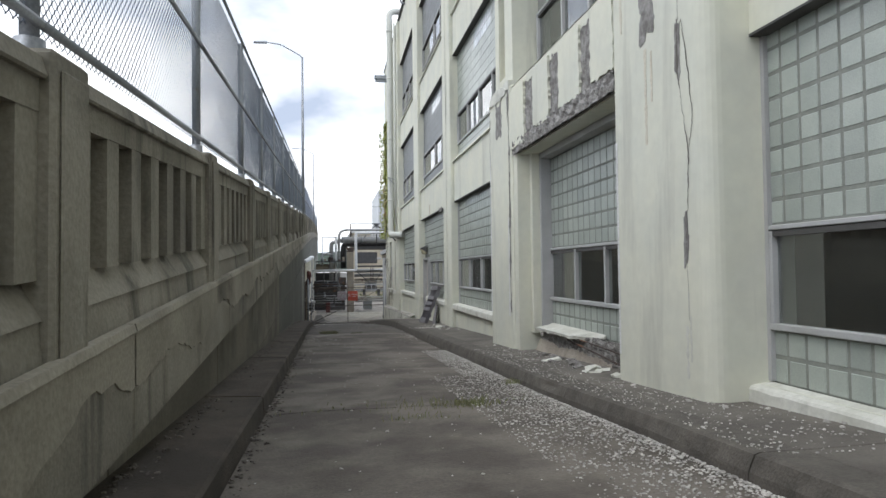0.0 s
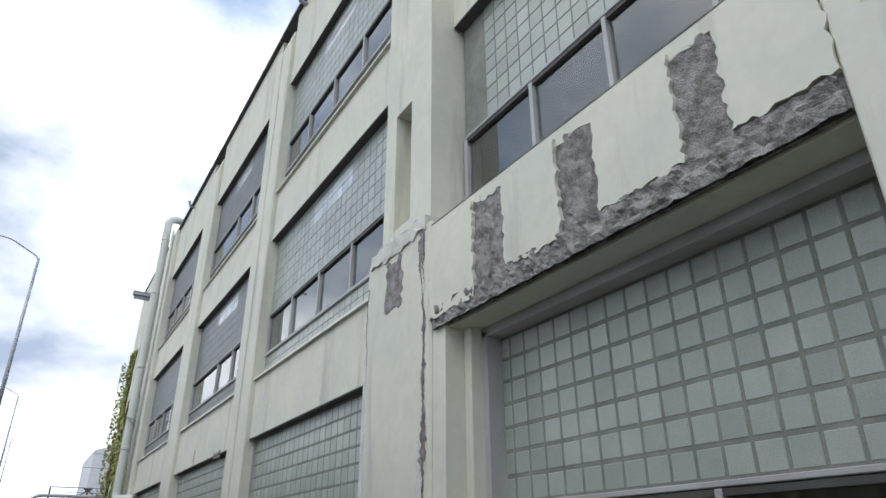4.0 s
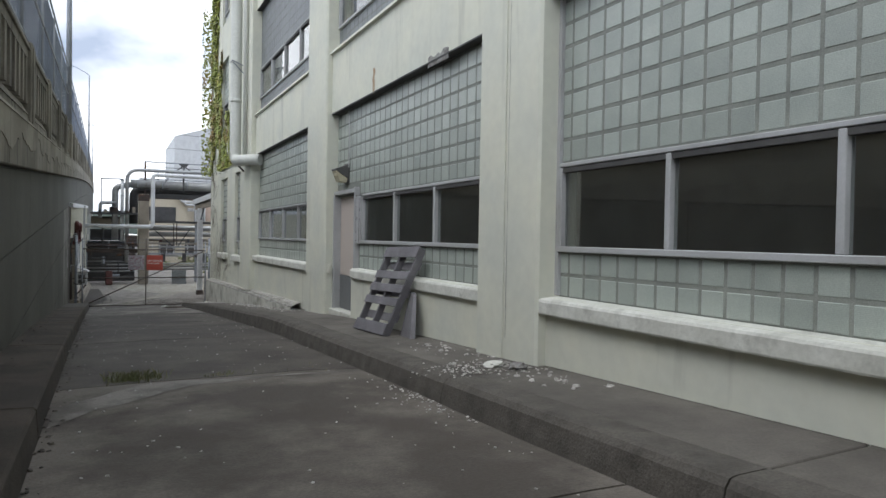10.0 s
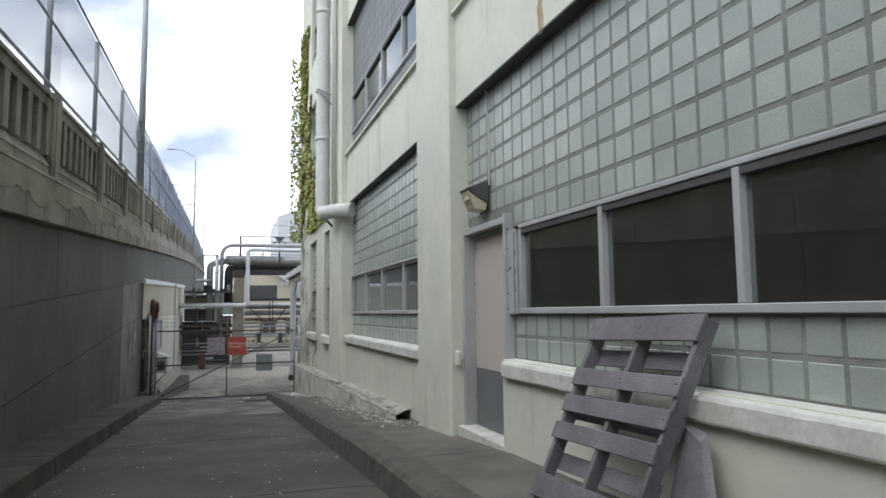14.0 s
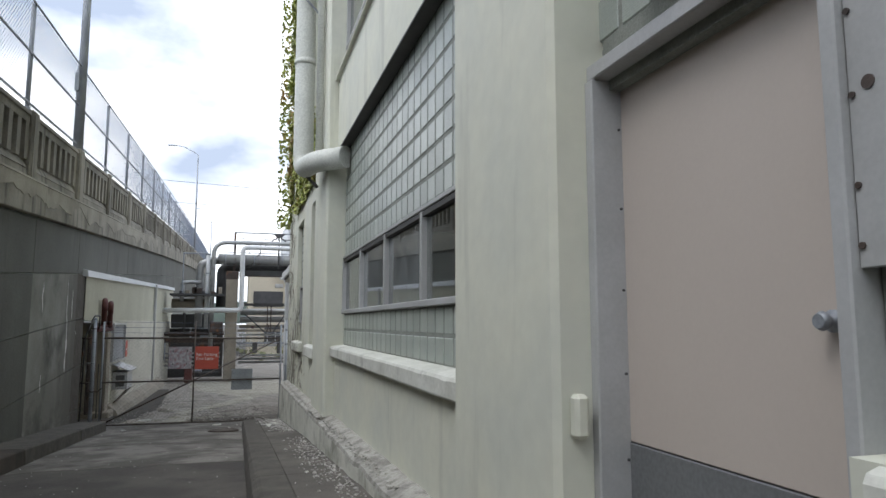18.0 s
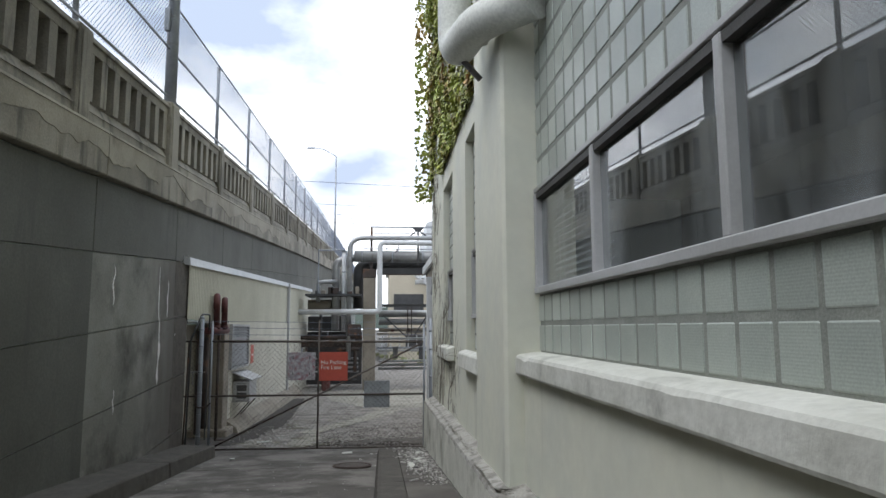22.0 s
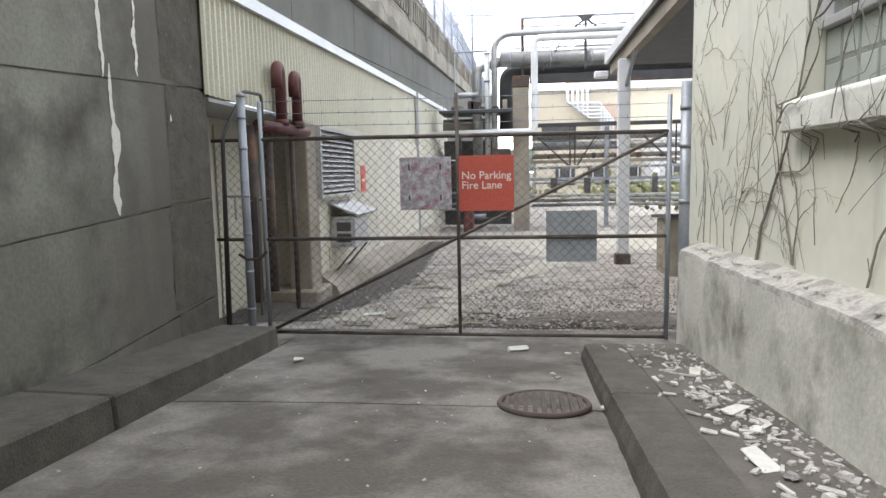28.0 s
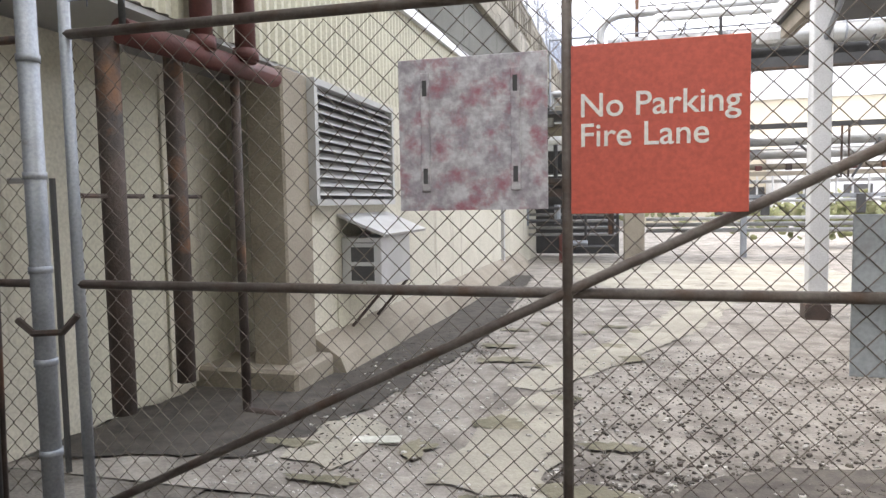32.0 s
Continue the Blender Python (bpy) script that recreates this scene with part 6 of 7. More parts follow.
put("flange", Geo().box(2.0, RY, 3.32, 24, RY + 0.4, 3.358), M_RUST, rack)
put("walkway_rail", Geo().tube([(1.3, RY - 0.1, 4.63), (24, RY - 0.1, 4.6)], 0.03, 6), M_STEEL, rack)
put("top_post", Geo().box(1.66, RY - 0.07, 3.56, 1.78, RY + 0.05, 5.74), M_RUST, rack, bevel=0.008)
put("top_rail", Geo().box(1.66, RY - 0.05, 5.742, 24, RY + 0.04, 5.81), M_STEEL, rack)
put("thin_rail", Geo().tube([(1.8, RY, 5.45), (24, RY, 5.4)], 0.022, 6), M_DARK, rack)
for x in (4.1, 9.6, 15.1):
    put("hanger", Geo().box(x - 0.045, RY - 0.34, 3.75, x + 0.045, RY - 0.25, 5.55), M_DARK, rack)
    put("gusset", Geo().plate([(x - 0.34, 5.74), (x - 0.12, 5.5), (x + 0.12, 5.5), (x + 0.34, 5.74)], "y", RY - 0.36, RY - 0.33), M_DARK, rack)
    put("brace", Geo().tube([(x - 0.1, RY - 0.3, 5.52), (x - 0.75, RY - 0.3, 5.05)], 0.04, 6), M_DARK, rack)
    put("brace", Geo().tube([(x + 0.1, RY - 0.3, 5.52), (x + 0.72, RY - 0.3, 5.08)], 0.04, 6), M_DARK, rack)
    put("cross_tie", Geo().tube([(x - 1.6, RY - 0.2, 3.75), (x - 0.95, RY - 0.2, 4.75)], 0.035, 6), M_DARK, rack)
for x in (2.5, 3.1, 5.6, 7.0, 11.4):
    put("hanger_strap", Geo().box(x - 0.02, RY - 0.36, 4.5, x + 0.02, RY - 0.33, 5.2), M_STEEL, rack)
# lower tier
for z, r, m in ((1.36, 0.19, M_PIPE), (0.92, 0.17, M_PIPE), (0.50, 0.10, M_TAN), (0.02, 0.06, M_TRIM), (-0.62, 0.05, M_TRIM), (-1.18, 0.06, M_TRIM), (-1.38, 0.07, M_PIPE), (-1.58, 0.07, M_PIPE)):
    pipe_run("low_pipe", [(2.1, RY + 2.2, z), (26, RY + 2.4, z + 0.05)], r, m)
put("ledge_beam", Geo().box(2.2, RY + 1.6, 1.70, 26, RY + 1.8, 1.86), M_DARK, rack)
put("ledge_beam", Geo().box(2.0, RY + 1.7, 0.20, 26, RY + 1.95, 0.34), M_TAN, rack)
put("ledge_beam", Geo().box(2.0, RY + 1.7, -0.52, 26, RY + 1.9, -0.40), M_STEEL, rack)
for x in (5.2, 9.6, 14.2, 19):
    put("leg", Geo().box(x - 0.09, RY + 1.95, -2.5, x + 0.09, RY + 2.13, 1.69), M_STEEL, rack)
    put("cross_beam", Geo().box(x - 0.07, RY + 1.6, -0.70, x + 0.07, RY + 3.0, -0.53), M_DARK, rack)
for x in (2.35, 6.6, 11.0, 15.4):
    put("diagonal", Geo().tube([(x, RY + 1.5, 1.25), (x + 1.25, RY + 1.5, 0.1)], 0.04, 6), M_DARK, rack)
    put("diagonal", Geo().tube([(x + 2.35, RY + 1.5, 1.28), (x + 1.6, RY + 1.5, 0.1)], 0.04, 6), M_DARK, rack)
    for dx in (1.3, 1.5):
        put("strut", Geo().tube([(x + dx, RY + 1.5, 1.7), (x + dx, RY + 1.5, 0.1)], 0.035, 6), M_RUST, rack)
rnd = random.Random(6)
for k in range(22):
    x = 2.3 + 0.46 * k
    put("white_upright", Geo().box(x - 0.025, RY + 1.62, -0.40, x + 0.025, RY + 1.68, 0.19), M_TRIM, rack)
    if k % 3 == 1:
        put("dark_valve", Geo().box(x + 0.1, RY + 1.5, -1.1 + 0.1 * rnd.random(), x + 0.1 + rnd.uniform(0.12, 0.3), RY + 1.65, -0.42), M_DARK, rack, bevel=0.02)
    if k % 2:
        put("clip", Geo().box(x, RY + 1.98, 0.38, x + rnd.uniform(0.1, 0.25), RY + 2.1, 0.38 + rnd.uniform(0.08, 0.28)), (M_RUST, M_REDPIPE, M_DARK)[k % 3], rack, bevel=0.015)
column = thing("rack_column", "stained tan concrete column that carries the pipes", "column")
put("shaft", Geo().box(1.33, RY - 0.45, -2.6, 1.96, RY + 0.2, 3.12), M_TAN, column, bevel=0.03)
put("head", Geo().box(1.31, RY - 0.47, 3.12, 1.98, RY + 0.22, 3.555), M_RUST, column, bevel=0.02)
group = thing("valve_cluster", "dark valves and pipework at the foot of the rack", "valves")
put("platform", Geo().box(-1.5, RY - 0.9, 2.18, 1.25, RY + 1.2, 2.28), M_DARK, group)
put("bulk", Geo().box(-1.55, RY + 1.0, 0.45, 0.5, RY + 2.4, 1.2), M_DARK, group, bevel=0.04)
put("tank", Geo().tube([(-1.5, RY + 0.6, 1.75), (0.3, RY + 0.6, 1.75)], 0.3, 14), M_TAN, group, smooth=True)
put("rust_box", Geo().box(0.58, RY - 0.7, 0.2, 1.24, RY - 0.1, 0.78), M_RUST, group, bevel=0.03)
put("cross_pipe", Geo().tube([(-2.0, RY - 0.3, 0.12), (1.3, RY - 0.3, 0.16)], 0.10, 8), M_RUST, group, smooth=True)
put("cross_beam", Geo().box(-2.0, RY - 0.1, -0.35, 1.3, RY + 0.1, -0.1), M_RUST, group)
for k in range(16):
    x, z = rnd.uniform(-1.8, 1.0), rnd.uniform(-2.2, 0.3)
    put("short_pipe", Geo().tube([(x, RY - 0.2, z), (x + rnd.uniform(0.5, 1.3), RY - 0.2, z)] if k % 2 else [(x, RY, z), (x, RY, z + rnd.uniform(0.5, 1.4))], rnd.uniform(0.04, 0.10), 8), (M_DARK, M_RUST, M_STEEL)[k % 3], group)
for k in range(9):
    x, z = rnd.uniform(-1.4, 1.0), rnd.uniform(2.3, 2.7)
    put("fitting", Geo().box(x, RY - 0.5, 2.285, x + rnd.uniform(0.1, 0.35), RY - 0.2, z), (M_DARK, M_RUST, M_TAN)[k % 3], group, bevel=0.03)
put("screen", Geo().box(-1.9, RY + 2.5, -2.4, 1.2, RY + 2.6, 0.4), M_DARK, group)
put("rail_post", Geo().tube([(-0.88, RY - 0.8, 2.2), (-0.88, RY - 0.8, 4.5)], 0.035, 6), M_STEEL, group)
put("rail", Geo().tube([(-0.9, RY - 0.8, 4.45), (0.4, RY - 0.8, 4.47)], 0.04, 6), M_STEEL, group)
put("red_machine", Geo().box(-0.6, RY - 1.2, -2.4, -0.2, RY - 0.8, -1.5), M_REDPIPE, group, bevel=0.05)
for k in range(4):
    put("cross_pipe", Geo().tube([(-1.8, RY + 0.4, -1.6 + k * 0.22), (1.1, RY + 0.4, -1.6 + k * 0.22)], 0.05, 8), M_PIPE, group, smooth=True)

canopy = thing("canopy", "low canopy roof with a pale eave on a white column", "canopy")
put("roof", Geo().hexa([(3.95, 43.3, 2.62), (16, 43.3, 2.62), (16, 53.7, 2.62), (3.95, 53.7, 2.62), (3.95, 43.3, 2.86), (16, 43.3, 4.2), (16, 53.7, 4.2), (3.95, 53.7, 2.86)]), M_DARK, canopy)
put("eave", Geo().box(3.86, 43.25, 2.66, 3.945, 53.75, 2.92), M_TRIM, canopy, "pale eave board", bevel=0.01)
put("beam", Geo().box(3.99, 43.4, 2.36, 4.16, 53.6, 2.615), M_TAN, canopy)
put("column", Geo().box(3.84, 50.9, -2.05, 4.10, 51.15, 2.35), M_TRIM, canopy, "white painted column", bevel=0.015)
put("column_foot", Geo().box(3.80, 50.86, -2.35, 4.14, 51.19, -2.052), M_RUST, canopy, bevel=0.02)
put("brace", Geo().tube([(4.0, 51.0, 1.7), (4.05, 49.9, 2.4)], 0.04, 6), M_STEEL, canopy)
put("floodlight", Geo().box(3.55, 53.2, 2.25, 3.9, 53.45, 2.42), M_TRIM, canopy, bevel=0.02)
rusty = thing("rusty_pipe", "orange rusted upright pipe by the building corner", "pipe")
put("upper_tube", Geo().tube([(4.0, 44.4, 0.32), (4.0, 44.4, 2.6)], 0.062, 10), M_BEIGE, rusty, "cream painted upper length", smooth=True)
put("tube", Geo().tube([(4.0, 44.4, -2.2), (4.0, 44.4, 0.32)], 0.06, 10), material("orange_rust", (0.33, 0.13, 0.05), 0.8, (0.2, 0.08, 0.035), 30, 0.3, 50), rusty, smooth=True)

white_pallet = thing("pallet", "whitish wooden pallet leaning in the yard behind the gate", "pallet")
for i in range(7):
    z = -2.08 + 0.2 * i
    put("deck_board", Geo().hexa([(4.05 + 0.06 * i, 45.75, z), (4.09 + 0.06 * i, 45.75, z), (4.29 + 0.06 * i, 46.95, z), (4.25 + 0.06 * i, 46.95, z), (4.075 + 0.06 * i, 45.75, z + 0.10), (4.115 + 0.06 * i, 45.75, z + 0.10), (4.315 + 0.06 * i, 46.95, z + 0.10), (4.275 + 0.06 * i, 46.95, z + 0.10)]), M_SHEDWALL, white_pallet)
for s in (0.02, 0.5, 0.95):
    put("stringer", Geo().tube([(4.13 + 0.2 * s, 45.75 + 1.2 * s, -2.08), (4.53 + 0.2 * s, 45.75 + 1.2 * s, -0.8)], 0.035, 4), M_SHEDWALL, white_pallet)
cabinet = thing("yard_cabinet", "weathered grey box with a lean-to lid in the yard", "cabinet")
put("body", Geo().hexa([(4.5, 48.6, -2.3), (5.7, 48.6, -2.3), (5.7, 49.8, -2.3), (4.5, 49.8, -2.3), (4.5, 48.6, -1.05), (5.7, 48.6, -1.05), (5.7, 49.8, -1.15), (4.5, 49.8, -1.15)]), M_TAN, cabinet, bevel=0.01)
put("lid", Geo().hexa([(4.4, 48.45, -1.04), (5.8, 48.45, -1.04), (5.8, 49.9, -1.14), (4.4, 49.9, -1.14), (4.4, 48.45, -0.98), (5.8, 48.45, -0.98), (5.8, 49.9, -1.08), (4.4, 49.9, -1.08)]), M_DARK, cabinet)
put("opening", Geo().box(4.75, 48.585, -2.1, 5.2, 48.597, -1.3), M_DARK, cabinet)

# ---- far backdrop ----
far = thing("far_building", "beige two storey plant building beyond the yard", "building")
put("wall", Geo().box(2.9, 95, -3, 40, 110, 6.8), M_BEIGE, far)
put("roof", Geo().box(2.6, 94.7, 6.8, 40.3, 110.3, 7.1), M_TRIM, far)
put("window", Geo().box(3.4, 94.9, 2.4, 6.4, 94.99, 4.0), M_DARK, far)
put("door_panel", Geo().box(8.6, 94.9, 2.5, 10.4, 94.99, 5.6), material("pink_panel", (0.55, 0.42, 0.34), 0.8), far)
put("low_wing", Geo().box(12, 90, -3, 40, 94.9, 3.0), M_TRIM, far)
for x in (4.6, 7.4, 10.2, 13, 15.8, 18.6):
    put("window", Geo().box(x, 89.9 if x > 12 else 94.9, -1.4, x + 1.7, 89.99 if x > 12 else 94.99, 0.3), M_DARK, far)
for i in range(5):
    pts = [(5.6 + 0.42 * i, 94.2, 7.0), (5.6 + 0.42 * i, 94.2, 5.6 - 0.32 * i), (8.4 + 0.25 * i, 94.2, 5.6 - 0.32 * i), (8.4 + 0.25 * i, 94.2, 2.2)]
    put("wall_pipe", Geo().tube(bent(pts, 0.3), 0.13, 8), M_TRIM, far, smooth=True)
mill = thing("far_building", "pale gabled mill building on the skyline", "building")
put("wall", Geo().box(9, 130, -3, 40, 150, 17), M_TRIM, mill)
put("gable", Geo().plate([(9, 17), (40, 17), (24, 22)], "y", 130, 150), M_TRIM, mill)
hill = sheet(np.linspace(-600, 600, 61), (600.0, 660.0, 700.0), lambda x, y: (2 + (18 + 8 * noise.noise((x * 0.006, 0, 0)) + 3 * noise.noise((x * 0.05, 1, 0))) * (1 if y > 620 else -0.1)))
put("backdrop_hill", hill, material("wooded_hill", (0.05, 0.07, 0.05), 0.9, (0.035, 0.05, 0.04), 0.6, 0.1, 1), None, "dark wooded hill on the skyline", "hill", kind="structure")


def wire(y, z, sag):
    w = thing("overhead_cable", "thin overhead power cable", "cable", group="overhead cables")
    put("cable", Geo().tube([(-60, y, z + 1), (-20, y, z - sag * 0.5), (10, y + 4, z - sag), (45, y + 8, z)], 0.02, 5), M_DARK, w)


wire(80, 13.0, 0.5)
wire(82, 11.6, 0.6)
wire(84, 10.2, 0.4)


# ---- small things on the ground ----
rnd = random.Random(21)


def chunk(g, x, y, z, s):
    """A flat angular chip of plaster or stone."""
    a = rnd.uniform(0, 6.283)
    n = 5
    k = len(g.v)
    h = s * rnd.uniform(0.25, 0.6)
    rr = [s * rnd.uniform(0.5, 1.1) for _ in range(n)]
    tilt = rnd.uniform(-0.25, 0.25)
    for f, up in ((1.0, 0.0), (0.8, h)):
        for i in range(n):
            t = a + 6.283 * i / n
            g.v.append((x + f * rr[i] * math.cos(t), y + f * rr[i] * math.sin(t), z + up + tilt * rr[i] * math.cos(t) * (up > 0)))
    g.f.append(tuple(k + n + i for i in range(n)))
    g.f += [(k + i, k + (i + 1) % n, k + n + (i + 1) % n, k + n + i) for i in range(n)]


def scatter(name, count, spot, size, mat, label):
    g = Geo()
    for _ in range(count):
        x, y, z = spot()
        chunk(g, x, y, z, size * rnd.uniform(0.35, 1.0) ** 1.5)
    me = bpy.data.meshes.new(name)
    me.from_pydata(g.v, [], g.f)
    me.materials.append(mat)
    put(name, me, None, None, label, "debris", kind="stuff")


def gutter_spot():
    y = rnd.uniform(0.5, 13.5)
    u = rnd.random() ** 2.2
    x = 2.26 - u * (0.95 if y < 9 else 0.5)
    return x, y, road_z(y)


def road_spot():
    y = rnd.uniform(0, 42)
    return rnd.uniform(left_kerb_x(y), 2.25), y, road_z(y)


def walk_spot():
    y = rnd.choice((rnd.uniform(2, 12.5), rnd.uniform(17.5, 21.0), rnd.uniform(37.5, 41.9), rnd.uniform(27, 33.3)))
    return 3.4 - abs(rnd.gauss(0, 0.28)) if y < 37 else rnd.gauss(2.9, 0.13), y, walk_z(y) + 0.005


def yard_spot():
    y = 43.4 + 9 * rnd.random() ** 1.5
    return rnd.uniform(-1.4, 5.0), y, road_z(y)


def leaf_litter():
    y = 43.5 + 4.5 * rnd.random() ** 2.2
    x = 4.8 - 4.2 * rnd.random() ** 1.3
    return x, y, road_z(y) + 0.005


scatter("gravel", 13000, gutter_spot, 0.0155, M_STONE, "pale chips of plaster and gravel along the kerb")
scatter("gravel", 1500, lambda: (2.36 + 0.9 * rnd.random() ** 1.3, *(lambda y: (y, walk_z(y) + 0.004))(rnd.uniform(3.2, 11.2))), 0.014, M_STONE, "pale chips of plaster strewn on the footway")
scatter("gravel", 900, road_spot, 0.017, M_STONE, "scattered pale chips on the road")
scatter("plaster_chips", 460, walk_spot, 0.036, M_STONE, "fallen plaster chips on the footway")
scatter("litter", 3600, yard_spot, 0.017, M_STONE, "pale litter and stones in the yard")
scatter("litter", 6500, leaf_litter, 0.021, M_LITTER, "dark dead leaves and grit in the yard")

chunks = ((3.16, 9.0, 0.09, 3), (3.12, 8.25, 0.11, 6), (3.05, 7.45, 0.15, 5), (3.2, 7.0, 0.08, 9), (3.18, 9.7, 0.08, 12), (2.95, 8.7, 0.07, 15), (3.2, 8.6, 0.10, 18), (3.1, 8.0, 0.06, 21), (3.18, 7.75, 0.09, 24), (3.2, 9.35, 0.07, 27), (3.0, 7.9, 0.06, 30), (3.15, 18.65, 0.12, 9), (3.02, 18.9, 0.11, 10), (3.1, 6.9, 0.10, 11), (2.86, 38.4, 0.055, 12), (2.95, 39.1, 0.06, 13), (2.75, 40.2, 0.05, 14))
for x, y, s, sd in chunks:
    r = random.Random(sd)
    b = bmesh.new()
    bmesh.ops.create_icosphere(b, subdivisions=2, radius=s)
    for v in b.verts:
        v.co *= 0.75 + 0.5 * noise.noise((v.co * (1.4 / s) + Vector((sd, 0, 0))))
        v.co.z *= 0.45
    me = bpy.data.meshes.new("rubble_chunk")
    b.to_mesh(me)
    b.free()
    me.materials.append(M_SILL if sd % 3 else M_BROKEN)
    ob = put("rubble_chunk", me, None, None, "broken lump of painted concrete on the footway", "rubble", "rubble by the wall")
    ob.matrix_world = pose(x, y, walk_z(y) + s * 0.28, 0, r.uniform(-15, 15), r.uniform(0, 360))
for (x, y), a, ln in (((3.02, 8.9), 15, 0.42), ((3.1, 7.5), -20, 0.5), ((2.95, 39.5), 40, 0.3), ((2.8, 38.6), 100, 0.34), ((3.0, 40.6), 70, 0.22), ((1.62, 42.3), 10, 0.32), ((-0.55, 41.6), 20, 0.14), ((-0.4, 44.3), 5, 0.5)):
    ob = put("plaster_slab", rough_edges(Geo().box(-ln / 3, -0.045, 0, ln / 3, 0.045, 0.016), 0.012, int(100 * x)), M_SILL, None, "fallen flat piece of white plaster", "rubble", "rubble by the wall", bevel=0.004)
    ob.matrix_world = pose(x, y, (walk_z(y) if 2.3 < x < 4 and y < 41.95 else road_z(y)) + 0.012, 3, -4, a)
# crumbs of cement on top of the plinth and along its foot


def crown_spot():
    y = rnd.uniform(28.6, 42.0)
    return rnd.uniform(3.27, 3.32 if 33.4 < y < 35 else 3.42), y, plinth_top(y) + 0.02


def foot_spot():
    y = rnd.choice((rnd.uniform(27.5, 35), rnd.uniform(36.5, 41.5)))
    return 3.2 - abs(rnd.gauss(0, 0.16)), y, walk_z(y) + 0.006


scatter("cement_crumbs", 900, crown_spot, 0.028, M_CEMENT, "loose crumbs of cement on the broken plinth")
scatter("cement_crumbs", 1100, foot_spot, 0.022, M_STONE, "flakes of paint and cement at the foot of the plinth")

M_GRATE = material("worn_iron_grate", (0.125, 0.095, 0.08), 0.8, (0.075, 0.055, 0.045), 30, 0.3, 50)
grate = thing("drain_grate", "round rusty iron drain grate in the road", "drain")
gx, gy = 1.82, 40.17
gz = road_z(gy) + 0.012
put("rim", Geo().tube([(gx + 0.325 * math.cos(a), gy + 0.325 * math.sin(a), gz - 0.075 * 0.325 * math.sin(a)) for a in np.linspace(0, 6.2832, 33)], 0.022, 6, False), M_GRATE, grate, smooth=True)
put("pit", Geo().plate([(gx + 0.315 * math.cos(a), gy + 0.315 * math.sin(a)) for a in np.linspace(0, 6.2, 28)], "z", gz - 0.02, gz - 0.012), M_CRACK, grate)
for i in range(9):
    x = -0.268 + i * 0.067
    h = math.sqrt(0.315 ** 2 - x * x)
    put("bar", Geo().hexa([(gx + x - 0.016, gy - h, gz - 0.02 + 0.03 * h * 2), (gx + x + 0.016, gy - h, gz - 0.02 + 0.03 * h * 2), (gx + x + 0.016, gy + h, gz - 0.02 - 0.03 * h), (gx + x - 0.016, gy + h, gz - 0.02 - 0.03 * h), (gx + x - 0.016, gy - h, gz + 0.012 + 0.075 * h), (gx + x + 0.016, gy - h, gz + 0.012 + 0.075 * h), (gx + x + 0.016, gy + h, gz + 0.012 - 0.075 * h), (gx + x - 0.016, gy + h, gz + 0.012 - 0.075 * h)]), M_GRATE, grate)

# pits and holes in the concrete towards the end of the viaduct wall
pits = Geo()
pr = random.Random(17)
for _ in range(420):
    y, z, q = 42.4 - abs(pr.gauss(0, 0.5)), pr.uniform(-1.5, 1.9), 0.006 + 0.016 * pr.random() ** 2
    k = len(pits.v)
    for i in range(7):
        t = 6.2832 * i / 7
        e = q * pr.uniform(0.55, 1.2)
        pits.v.append((wall_x(42.0) - 0.0425 if y > 41.5 else wall_x(y) - 0.0565, y + e * math.cos(t), z + 1.3 * e * math.sin(t)))
    pits.f.append(tuple(range(k, k + 7)))
put("pits", pits, M_CRACK, viaduct, "dark pits in the worn concrete", kind="stuff")

# white drips on the viaduct wall
for y, hi, lo, w, sd in ((40.58, 1.72, 0.72, 0.045, 8), (40.68, 0.85, -0.42, 0.085, 2), (41.10, 1.5, 0.8, 0.05, 3), (38.67, -0.33, -0.70, 0.04, 4), (38.45, 1.55, 0.93, 0.05, 1), (41.64, 0.58, 0.31, 0.03, 6)):
    r = random.Random(sd)
    g = Geo()
    n = 46
    for i in range(n + 1):
        s = i / n
        c = y + 0.07 * noise.noise((s * 3, sd, 0)) + 0.012 * noise.noise((s * 19, sd, 1))
        ww = w * (0.55 + 0.5 * noise.noise((s * 5, sd, 5)) + 0.35 * noise.noise((s * 17, sd, 7))) * (1 - 0.8 * abs(2 * s - 1) ** 3) * (0.5 + 0.7 * s)
        ww = max(0.003, ww)
        g.v += [(wall_x(c) - 0.0555, c - ww, hi + (lo - hi) * s), (wall_x(c) - 0.0555, c + ww, hi + (lo - hi) * s)]
    g.f = [(2 * i, 2 * i + 1, 2 * i + 3, 2 * i + 2) for i in range(n)]
    put("lime_streak", g, M_WHITE, viaduct, "white lime streak")


flake_mesh = rough_edges(Geo().box(-0.06, -0.016, 0, 0.06, 0.016, 0.007), 0.006, 3).data("plaster_flake", M_STONE)
fr = random.Random(31)
for k in range(110):
    y = fr.gauss(39.6, 0.9) if k < 95 else fr.uniform(40.0, 42.2)
    x = fr.gauss(2.93, 0.12) if k < 95 else fr.uniform(1.6, 3.0)
    x = min(x, 3.12)
    ob = put("plaster_flake", flake_mesh, None, None, "thin pale flake of fallen plaster", "debris", "plaster flakes by the gate")
    ob.matrix_world = pose(x, y, (walk_z(y) if x > 2.3 and y < 41.95 else road_z(y)) + 0.008, fr.uniform(-9, 9), fr.uniform(-7, 7), fr.uniform(0, 180)) @ Matrix.Diagonal((fr.uniform(0.3, 1.0), fr.uniform(0.4, 1.1), 1, 1))


